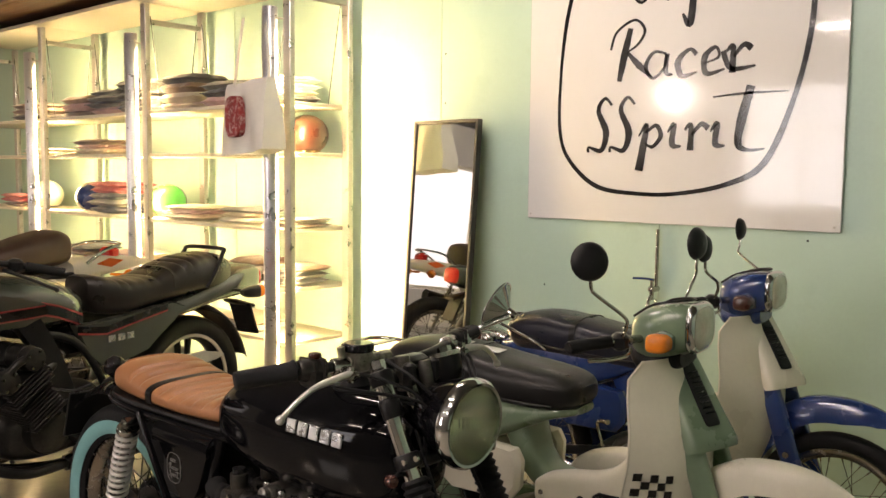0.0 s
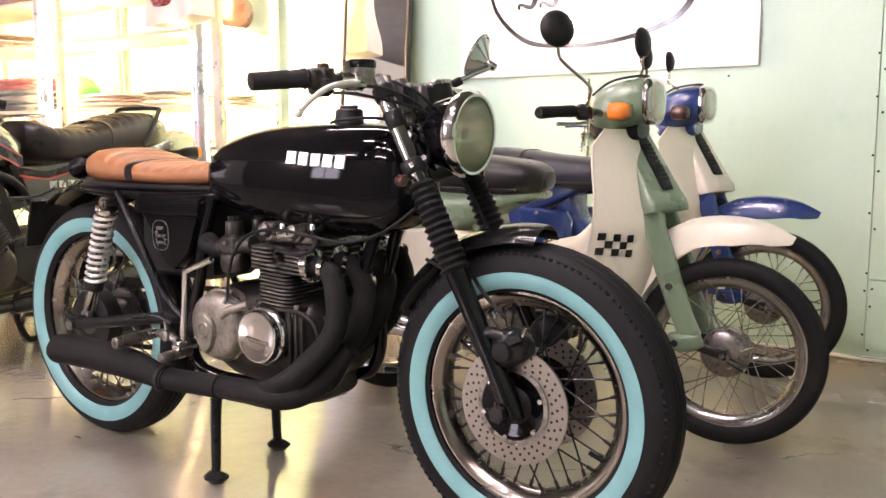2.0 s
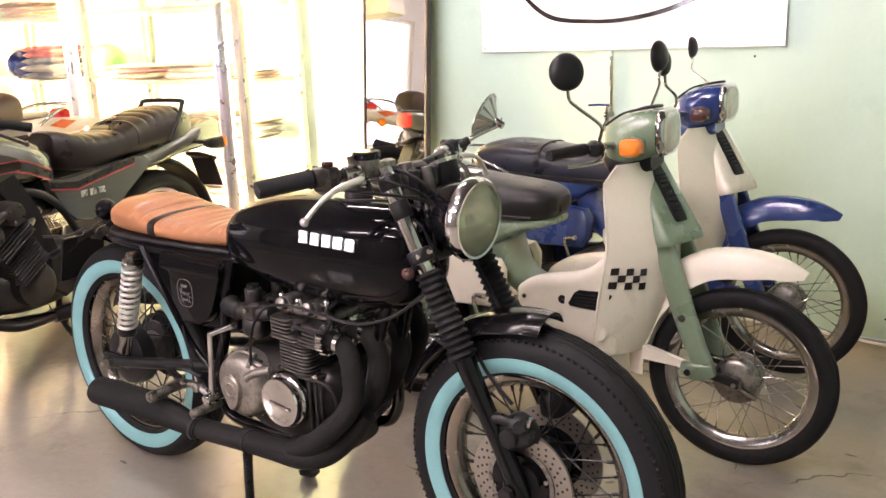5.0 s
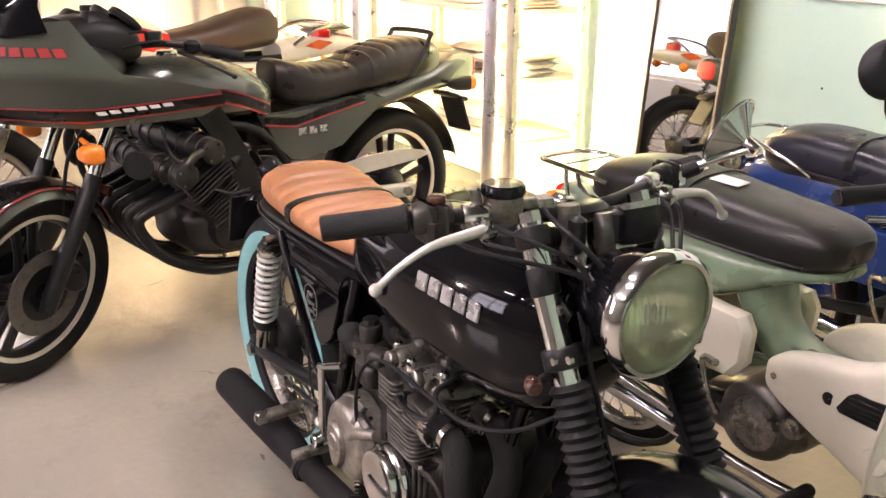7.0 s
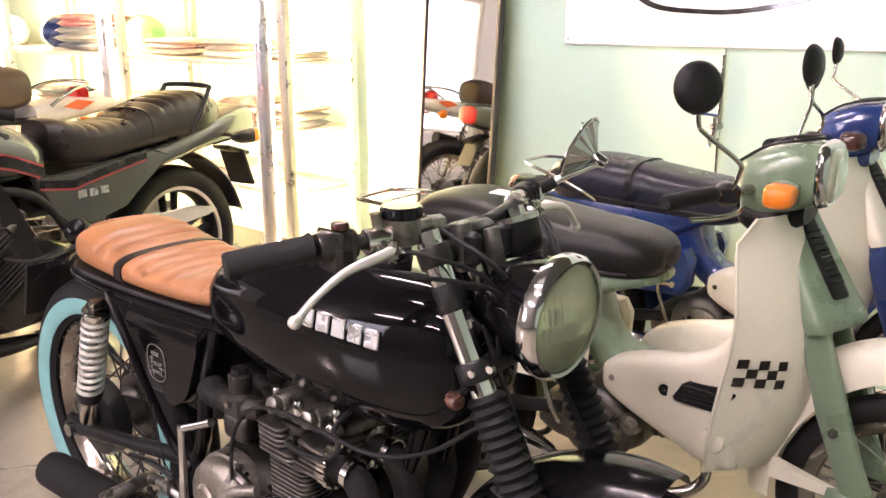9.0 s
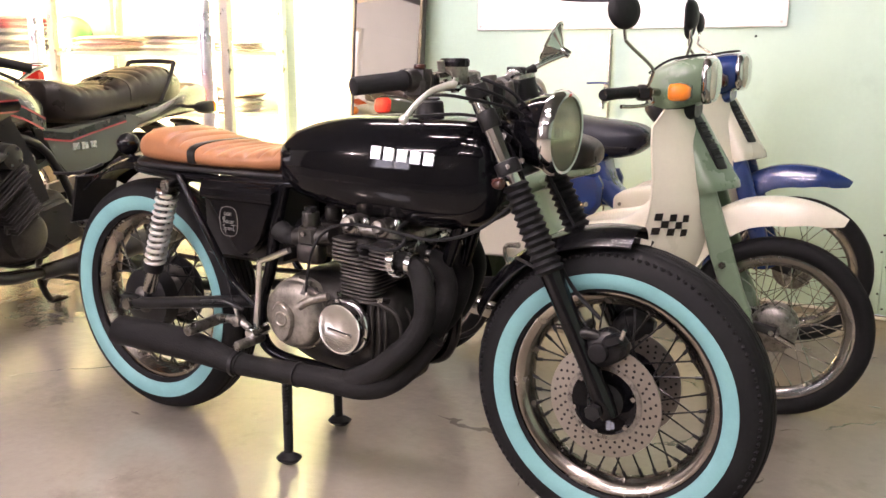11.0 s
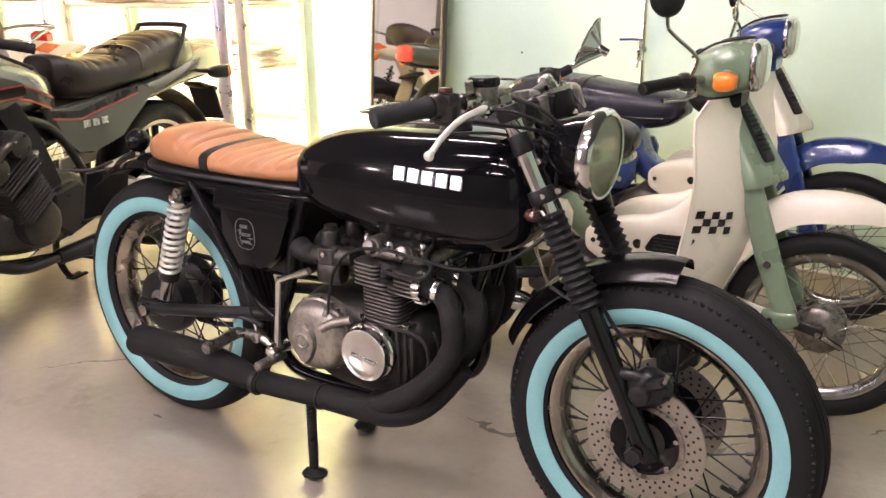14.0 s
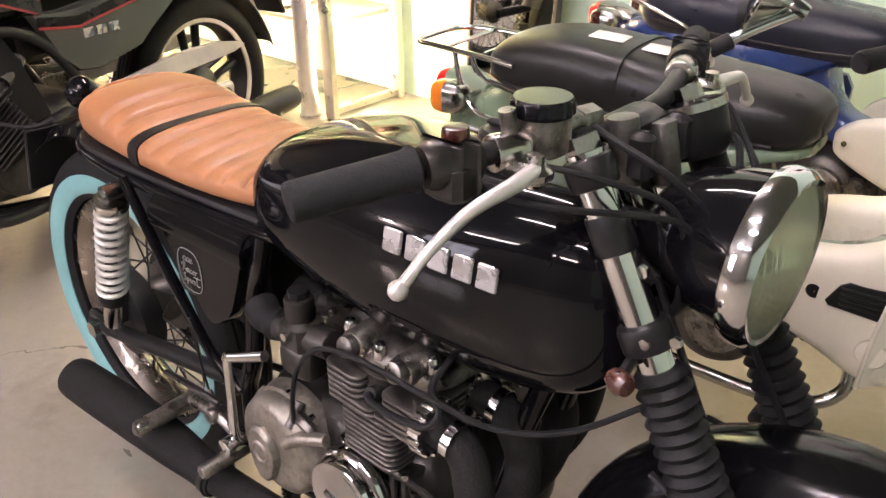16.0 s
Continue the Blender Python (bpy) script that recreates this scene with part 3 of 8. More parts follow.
for x in (-1.905, -0.522):
    part("screw", Geo().revolve([(0.0005, -0.003), (0.004, -0.003), (0.005, 0.0)], (x, Y1 - 0.017, 1.155), (0, 1, 0), 10), GALV, sign)

# ---- leaning mirror ----
lean = pose(-2.385, 3.52, 0.0, 0, 0, -3.5) @ pose(0, 0, 0, -4.2, 0, 0)
mir = thing("leaning_mirror", lean, "tall narrow mirror in a thin dark frame, leaning on the wall", "mirror")
part("glass", Geo().box((0, 0, 0.805), (0.42, 0.006, 1.57), 0.001), MIRROR, mir)
for x in (-0.217, 0.217):
    part("rail", Geo().box((x, 0.005, 0.805), (0.018, 0.035, 1.61), 0.003), FRAMEDARK, mir)
for z in (0.009, 1.601):
    part("rail", Geo().box((0, 0.005, z), (0.416, 0.033, 0.018), 0.003), FRAMEDARK, mir)
part("backing", Geo().box((0, 0.014, 0.805), (0.416, 0.006, 1.56), 0.001), FRAMEDARK, mir)

# ---- tap with pipe ----
tap = thing("water_tap", pose(-1.242, Y1, 0.012), "small brass wall tap with a blue lever on a thin pipe", "tap")
part("pipe", Geo().cyl((0, -0.012, 0.84), (0, -0.012, 1.1), 0.008, n=10).cyl((0, -0.012, 0.02), (0, -0.012, 0.8), 0.0045, n=8), OLDCHROME, tap)
part("valve_body", Geo().cyl((0, 0, 0.845), (0, -0.06, 0.845), 0.014, bev=0.003, n=14).cyl((0, -0.05, 0.855), (0, -0.05, 0.8), 0.011, 0.009, n=12).cyl((0, -0.05, 0.845), (0, -0.05, 0.885), 0.008, n=12).ball((0, -0.05, 0.845), 0.017, 12, 8), OLDCHROME, tap)
part("lever", Geo().tube([(0.01, -0.05, 0.886), (-0.03, -0.05, 0.889), (-0.09, -0.05, 0.886)], [0.006, 0.005, 0.005], 8), BLUE, tap, "blue lever")
part("spout", Geo().tube([(0, -0.05, 0.82), (0, -0.075, 0.80), (0, -0.08, 0.775)], 0.008, 10, 4), OLDCHROME, tap)

# ---- fire extinguisher ----
ext = thing("fire_extinguisher", pose(0.165, 3.62, 0.0), "red fire extinguisher with a black horn hung on the wall", "extinguisher")
part("cylinder", Geo().revolve([(0.001, 0.42), (0.05, 0.42), (0.062, 0.435), (0.064, 0.45), (0.064, 0.75), (0.056, 0.79), (0.03, 0.82), (0.02, 0.83), (0.001, 0.83)], (0, 0, 0), (0, 0, 1), 32), REDPAINT, ext)
part("valve", Geo().cyl((0, 0, 0.82), (0, 0, 0.875), 0.017, n=14).box((0.02, 0, 0.885), (0.1, 0.018, 0.018), 0.004).box((0.03, 0, 0.92), (0.11, 0.02, 0.008), 0.003), OLDCHROME, ext)
part("hose", Geo().tube([(-0.01, 0, 0.86), (-0.05, -0.01, 0.9), (-0.03, -0.01, 0.965), (0.02, -0.01, 0.97)], 0.009, 10, 5), PLASTIC, ext)
part("horn", Geo().revolve([(0.001, 0.0), (0.026, 0.0), (0.026, 0.01), (0.014, 0.05), (0.012, 0.11), (0.001, 0.112)], (-0.16, -0.012, 0.968), (1, 0, -0.06), 20), PLASTIC, ext)
part("label_band", Geo().revolve([(0.0645, 0.56), (0.0655, 0.562), (0.0655, 0.7), (0.0645, 0.702)], (0, 0, 0), (0, 0, 1), 32), WHITE, ext, "white label band")
part("bracket", Geo().box((0, 0.085, 0.7), (0.05, 0.05, 0.12), 0.004), SATIN, ext)

# cable along the foot of the wall
solid("floor_cable", Geo().tube([(-1.1, 3.7, 0.006), (-0.3, 3.695, 0.006), (-0.06, 3.66, 0.006), (0.2, 3.68, 0.006), (0.9, 3.7, 0.006)], 0.006, 8, 6), CABLEWHITE, "white cable lying along the foot of the wall", "cable")

# ---- shelving ----
SX = [-3.14, -4.57, -6.03, -7.49]
SF, SB = 3.25, 3.66
shelving = thing("shelving", pose(0, 0, 0), "steel-framed wall shelving with cream boards, lit by tubes", "shelving")
up = mesh_of("upright", Geo().box((0, 0, 1.19), (0.058, 0.035, 2.38), 0.004), GALV)
for x in SX:
    for y in (SF, SB):
        ob = new("upright", up)
        ob.parent, ob.location = shelving, (x, y, 0)
    for z in (0.03, 2.27):
        part("cross_rail", Geo().box((x, (SF + SB) / 2, z), (0.035, SB - SF - 0.035, 0.03), 0.003), GALV, shelving)
    part("stay", Geo().cyl((x - 0.06, SF - 0.045, 2.14), (x, SF, 2.13), 0.005, n=8), GALV, shelving)
LEVELS = (0.42, 0.712, 1.035, 1.445, 1.715)
for a, b in zip(SX[1:], SX[:-1]):
    for z in LEVELS:
        part("board", Geo().box(((a + b) / 2, (SF + SB) / 2 + 0.012, z - 0.012), (b - a - 0.047, SB - SF + 0.03, 0.022), 0.003), SHELFWHITE, shelving)
    part("top_board", Geo().box(((a + b) / 2, 3.44, 2.40), (b - a - 0.004, 0.52, 0.03), 0.004), SHELFWHITE, shelving)
    for y in (SF + 0.02, SB - 0.02):
        for x0, x1 in ((a + 0.03, a + 0.14), (b - 0.03, b - 0.14)):
            part("wire", Geo().cyl((x0, y, 2.3), (x1, y, 1.72), 0.0025, n=6), SATIN, shelving)
part("canopy", Geo().box((-6.1, 3.2, 2.5), (3.4, 1.0, 0.05), 0.006), WOOD, shelving, "dark brown timber canopy")
part("canopy", Geo().box((-6.1, 2.72, 2.45), (3.4, 0.06, 0.12), 0.006), WOOD, shelving, "dark brown timber canopy")

# vertical tubes on the front uprights
for x, ox, oy in zip(SX[:3], (-0.03, -0.036, -0.0385), (0.0345, 0.0285, 0.0235)):
    lamp = thing("tube_light", pose(x + ox, SF + oy, 0.0), "bare vertical fluorescent tube fixed to a shelf upright", "light", "shelf tubes")
    part("tube", Geo().cyl((0, 0, 0.08), (0, 0, 2.1), 0.013, bev=0.003, n=14), TUBE, lamp)
    part("tube_cap", Geo().cyl((0, 0, 0.045), (0, 0, 0.08), 0.015, n=14), GALV, lamp)
    part("tube_cap", Geo().cyl((0, 0, 2.1), (0, 0, 2.13), 0.015, n=14), GALV, lamp)
    for z in (0.065, 2.115):
        part("tube_clip", Geo().box((0.009, -0.009, z), (0.016, 0.014, 0.014), 0.002), GALV, lamp)

# chrome posts in front of the shelving
for x in (-3.26, -4.685, -6.155):
    post = thing("chrome_post", pose(x + 0.025, 3.2, 0), "tall round chrome post standing before the shelves", "post", "chrome posts")
    part("shaft", Geo().cyl((0, 0, 0.012), (0, 0, 2.2), 0.041, bev=0.006, n=28), POSTSTEEL, post)
    part("base_flange", Geo().cyl((0, 0, 0), (0, 0, 0.012), 0.048, bev=0.003, n=28), OLDCHROME, post)

# ---- tote bag ----
bag = thing("tote_bag", pose(-3.2, 3.06, 1.43, 0, -3, -4), "natural canvas tote bag with a red print, hung on the post", "bag")


def bag_face(side):
    grid = []
    for i in range(13):
        v = i / 12
        row = []
        for j in range(17):
            u = -1 + 2 * j / 16
            w = 0.215 - 0.04 * v + 0.008 * math.sin(7 * v)
            fold = 0.014 * math.sin(5 * u + 3 * v) + 0.01 * noise.noise(Vector((u * 2, v * 3, side)))
            y = side * (0.02 + 0.05 * (1 - v) ** 0.6) + fold * (1 - 0.4 * v)
            row.append((u * w, y, v * 0.37 + 0.012 * u * u * (1 - v)))
        grid.append(row)
    return grid


front, rear = bag_face(-1), bag_face(1)
part("front_panel", Geo().sheet(front, 0.0015), CANVAS, bag)
part("back_panel", Geo().sheet(rear, 0.0015), CANVAS, bag)
part("gusset", Geo().sheet([[front[i][16], rear[i][16]] for i in range(13)], 0.0015).sheet([[rear[i][0], front[i][0]] for i in range(13)], 0.0015).sheet([front[0], rear[0]], 0.0015), CANVAS, bag)
for s in (-1, 1):
    part("strap", Geo().sheet([[(s * 0.1 - 0.012 + 0.024 * j + (-0.045 - s * 0.06) * (k / 8) ** 1.2, (-0.035 if s < 0 else 0.045) + 0.06 * k / 8, 0.35 + 0.36 * k / 8) for j in (0, 1)] for k in range(9)], 0.002), CANVAS, bag)
RED = shade("red_fabric_print", (0.27, 0.03, 0.03), 0.8, 0, 0, 0.3, 16, 120, 0.1, 0.05, (0.7, 0.6, 0.55), 0.5)
part("print", Geo().prism([(0.068 * math.copysign(abs(math.cos(a)) ** 0.6, math.cos(a)) - 0.045, 0.19 + 0.105 * math.copysign(abs(math.sin(a)) ** 0.6, math.sin(a))) for a in [2 * math.pi * k / 24 for k in range(24)]], -0.089, -0.05, 0.001), RED, bag, "faded red print")


# ---- folded clothes and helmets on the shelves ----
def cloth(name, col, seed):
    return shade("cloth_" + name, col, 0.9, 0, 0, 0.2, 12, 260, 0.3, 0.05, sheen=0.3)


CLOTH = {"black": cloth("black", (0.02, 0.019, 0.02), 1), "denim": cloth("denim", (0.05, 0.06, 0.085), 2), "red": cloth("red", (0.5, 0.035, 0.03), 3), "cream": cloth("cream", (0.6, 0.5, 0.36), 4), "white": cloth("white", (0.7, 0.67, 0.6), 5), "brown": cloth("brown", (0.16, 0.09, 0.05), 6), "grey": cloth("grey", (0.2, 0.19, 0.18), 7), "pink": cloth("pink", (0.55, 0.33, 0.3), 8)}


def garment(x, y, z, w, d, h, mat, seed):
    """A folded garment: a soft slab with sagging, wavy edges."""
    r = random.Random(seed)
    n, m = 15, 11
    ph = r.random() * 6

    def skin(top):
        rows = []
        for i in range(m):
            v = -1 + 2 * i / (m - 1)
            row = []
            for j in range(n):
                u = -1 + 2 * j / (n - 1)
                k = (1 - abs(u) ** 5) * (1 - abs(v) ** 5)
                wob = noise.noise(Vector((u * 2.2 + ph, v * 2.0, seed * 3.1)))
                row.append(Vector((x + u * w / 2 * (1 + 0.05 * wob), y + v * d / 2 * (1 + 0.06 * wob), z + (h * (0.5 + 0.5 * k ** 0.5) * (1 + 0.22 * wob) if top else h * (0.5 - 0.5 * k ** 0.5)))))
            rows.append(row)
        return rows
    a, b = skin(True), skin(False)
    pts = [p for r_ in a for p in r_] + [p for r_ in b for p in r_]
    k, fs = n * m, []
    for i in range(m - 1):
        for j in range(n - 1):
            q = (i * n + j, i * n + j + 1, (i + 1) * n + j + 1, (i + 1) * n + j)
            fs += [q, tuple(k + t for t in q[::-1])]
    rim = list(range(n)) + [i * n + n - 1 for i in range(1, m)] + [(m - 1) * n + j for j in range(n - 2, -1, -1)] + [i * n for i in range(m - 2, 0, -1)]
    for t, p in enumerate(rim):
        q = rim[(t + 1) % len(rim)]
        fs.append((q, p, k + p, k + q))
    return Geo().add(pts, fs)


def bay(x):
    """Spreads places along the shelves over the three bays."""
    return SX[0] + (x + 2.985) * 1.1


def stack(x, z, w, names, h=0.035, label="", y=3.42, d=0.28):
    """A pile of folded clothes, one part a garment."""
    th = thing("folded_clothes", pose(bay(x), y, z), label, "clothes", "clothes on the shelves")
    zz = 0.0
    for k, nm in enumerate(names):
        s = int(abs(x * 100)) + k * 7 + int(z * 50)
        hh = h * (0.8 + 0.5 * ((s * 37) % 10) / 10)
        part("garment", garment(0.012 * math.sin(s), 0.01 * math.cos(s * 2), zz, w * (0.93 + 0.1 * math.sin(s * 3)), d, hh, None, s), CLOTH[nm], th)
        zz += hh * 0.86


L5, L4, L3, L2, L1 = 1.716, 1.446, 1.036, 0.713, 0.421
stack(-5.25, L5, 0.46, ["brown", "pink", "brown"], 0.05, "folded brown and rose shirts on the shelf")
stack(-4.85, L5, 0.5, ["pink", "black", "black", "black"], 0.055, "dark jackets folded in a heap on the shelf")
stack(-4.52, L5, 0.4, ["denim", "black", "black", "black"], 0.065, "dark jackets folded in a heap on the shelf")
stack(-4.05, L5, 0.42, ["cream", "cream", "brown", "black"], 0.055, "cream and dark sweaters folded on the shelf")
stack(-3.62, L5, 0.42, ["pink", "black", "black"], 0.045, "folded rose and black shirts on the shelf")
stack(-3.22, L5, 0.34, ["black", "cream", "white", "cream"], 0.035, "cream shirts folded over a black one")
stack(-6.0, L5, 0.5, ["black", "brown", "brown"], 0.05, "dark shirts folded on the shelf")
stack(-5.1, L4, 0.4, ["cream", "pink", "brown"], 0.035, "cream and rose shirts folded on the shelf")
stack(-5.9, L4, 0.4, ["cream", "white"], 0.03, "cream shirts folded on the shelf")
stack(-4.87, L3, 0.46, ["denim", "grey", "denim", "red", "red"], 0.05, "red and denim garments folded in a tall pile")
stack(-6.25, L3, 0.4, ["brown", "red", "red"], 0.045, "red and brown garments folded on the shelf")
stack(-4.0, L3, 0.42, ["cream", "pink", "cream"], 0.03, "crumpled cream shirts on the shelf")
stack(-3.5, L3, 0.3, ["white", "cream", "grey"], 0.032, "crumpled cream and grey shirts on the shelf")
stack(-3.08, L3, 0.16, ["brown", "cream", "grey"], 0.022, "crumpled grey caps and shirts on the shelf")
stack(-4.05, L2, 0.42, ["brown", "cream"], 0.04, "brown and cream garments folded on the shelf")
stack(-4.7, L2, 0.4, ["cream", "pink"], 0.04, "cream and rose garments folded on the shelf")
stack(-3.42, L2, 0.32, ["brown", "grey", "brown"], 0.04, "brown jackets folded on the shelf")
stack(-3.12, L2, 0.24, ["grey", "black", "brown"], 0.035, "dark caps and jackets on the shelf")
stack(-5.3, L2, 0.4, ["brown", "black"], 0.04, "dark garments folded on the shelf")
stack(-3.5, L1, 0.5, ["white", "cream"], 0.04, "white shirts folded on the low shelf")


def helmet(x, z, col, trim, rz, label):
    th = thing("helmet", pose(bay(x), 3.44 if z < 1.2 else 3.5, z, 0, 0, rz), label, "helmet", "helmets on the shelves")
    prof = [(0.122 * math.cos(radians(a)), 0.1 + 0.113 * math.sin(radians(a))) for a in range(-60, 90, 10)] + [(0.001, 0.213)]
    part("shell", Geo().revolve(prof, (0, 0, 0), (0, 0, 1), 32, arc=(radians(60), radians(390))), col, th)
    part("lining", Geo().revolve([(r * 0.93, h * 0.97) for r, h in prof], (0, 0, 0), (0, 0, 1), 28, arc=(radians(60), radians(390))), CLOTH["brown"], th)
    part("edge_trim", Geo().tube([(0.069 + 0.0, 0.001, 0.012), (0.1, 0.05, 0.012)], 0.005, 8).revolve([(0.072, 0.008), (0.076, 0.004), (0.076, 0.016)], (0, 0, 0), (0, 0, 1), 28, closed=True), trim, th)


GREENP = shade("green_helmet_paint", (0.05, 0.34, 0.06), 0.2, 0, 0.8, 0.08, 6, 60, 0.0)
helmet(-5.3, L3, BLUE, CHROME, 30, "blue open-face helmet with a tan lining")
helmet(-4.36, L3, GREENP, CHROME, 120, "bright green open-face helmet")
helmet(-5.98, L3, CREAM, CHROME, 60, "plain cream open-face helmet")
helmet(-3.13, L4, shade("brown_helmet_leather", (0.07, 0.022, 0.014), 0.35, 0, 0.3, 0.2, 9, 160, 0.08), BRASS, 200, "brown leather open-face helmet")


# ---- wheels ----
def side_bulge(r, r0, R, hw):
    t = (r - r0) / (R - r0)
    return hw * (1 - 0.4 * abs(2 * t - 0.9) ** 2.6)


def tyre_geo(c, R, r0, hw, ribs=5, zig=0.0, n=96):
    prof = []
    side = [r0 + (R - r0) * t for t in (0.0, 0.12, 0.25, 0.4, 0.55, 0.7, 0.82, 0.9)]
    for r in side:
        prof.append((r, -side_bulge(r, r0, R, hw)))
    w = side_bulge(side[-1], r0, R, hw)
    k = ribs * 4
    for i in range(1, k):
        u = -1 + 2 * i / k
        y = w * 0.97 * u
        crown = R - (R - side[-1]) * 0.9 * abs(u) ** 2.4
        g = 0.0045 if i % 4 == 0 else 0.0
        if g:
            prof += [(crown, y - 0.0022, 1), (crown - g, y - 0.0016, 1), (crown - g, y + 0.0016, 1), (crown, y + 0.0022, 1)]
        else:
            prof.append((crown, y))
    for r in side[::-1]:
        prof.append((r, side_bulge(r, r0, R, hw)))
    prof += [(r0 + 0.006, hw * 0.45), (r0 + 0.006, -hw * 0.45)]
    return Geo().revolve(prof, c, (0, 1, 0), n, closed=True, zig=zig)


def wall_ring(c, wi, wo, r0, R, hw, s):
    """A coloured band on one side of a tyre."""
    rr = [wi + (wo - wi) * k / 6 for k in range(7)]
    prof = [(r, s * (side_bulge(r, r0, R, hw) + 0.0016)) for r in rr] + [(r, s * (side_bulge(r, r0, R, hw) - 0.002)) for r in rr[::-1]]
    return Geo().revolve(prof, c, (0, 1, 0), 80, closed=True)


SPOKES = {}


def spokes(wheel, c, r_hub, y_hub, r_rim, count, rad, mat):
    """Crossed spokes, one object each on a shared mesh, with their nipples."""
    twist = radians(52)
    for k in range(count):
        s = 1 if k % 2 else -1
        lean = 1 if (k // 2) % 2 else -1
        a = 2 * math.pi * k / count
        p = Vector((c[0] + r_hub * math.cos(a + lean * twist), c[1] + s * y_hub, c[2] + r_hub * math.sin(a + lean * twist)))
        q = Vector((c[0] + r_rim * math.cos(a), c[1] + s * 0.004, c[2] + r_rim * math.sin(a)))
        d = q - p
        key = (round(d.length, 4), rad, mat.name)
        if key not in SPOKES:
            n = d.length
            SPOKES[key] = mesh_of("spoke", Geo().tube([(0, 0, 0), (0, 0, n - 0.02)], rad, 6).tube([(0, 0, n - 0.02), (0, 0, n)], rad * 1.9, 6), mat)
        ob = new("spoke", SPOKES[key])
        ob.parent = wheel
        ob.matrix_basis = Matrix.Translation(p) @ d.to_track_quat("Z", "Y").to_matrix().to_4x4()


def rim_geo(c, r, w, depth=0.026):
    prof = [(r, -w), (r + 0.004, -w + 0.001), (r + 0.005, -w + 0.004), (r - 0.006, -w + 0.007), (r - depth * 0.6, -w * 0.62), (r - depth, -w * 0.3), (r - depth - 0.002, 0), (r - depth, w * 0.3), (r - depth * 0.6, w * 0.62),
            (r - 0.006, w - 0.007), (r + 0.005, w - 0.004), (r + 0.004, w - 0.001), (r, w), (r - 0.008, w - 0.001), (r - depth * 0.75, w * 0.66), (r - depth - 0.004, w * 0.3), (r - depth - 0.006, 0), (r - depth - 0.004, -w * 0.3), (r - depth * 0.75, -w * 0.66), (r - 0.008, -w + 0.001)]
    return Geo().revolve(prof, c, (0, 1, 0), 80, closed=True)


def spoked_wheel(bike, name, c, R, hw, rim, band, count, hub, y_hub, rad, band_mat, rim_mat, spoke_mat, ribs=5, zig=0.0):
    wheel = part(name, rim_geo(c, rim, hw * 0.62), rim_mat, bike, "chrome-rimmed spoked wheel")
    part("tyre", tyre_geo(c, R, rim + 0.002, hw, ribs, zig), RUBBER, wheel)
    if band:
        for s in (-1, 1):
            part("sidewall_band", wall_ring(c, band[0], band[1], rim + 0.002, R, hw, s), band_mat, wheel)
    spokes(wheel, c, hub, y_hub, rim - 0.026, count, rad, spoke_mat)
    return wheel


def bolt(geo, p, d, r=0.008, h=0.007):
    return geo.cyl(p, Vector(p) + Vector(d).normalized() * h, r, n=6)


# ---- black cafe racer ----
RACER = pose(-1.79, 1.592, 0, 0, 0, 0.72)


def fk(s, y=0.0, ahead=0.0):
    """A place along the front fork, s metres above the axle end, moved ahead of it square to the leg."""
    return Vector((1.418 - 0.44 * s + 0.898 * ahead, y, 0.34 + 0.898 * s + 0.44 * ahead))


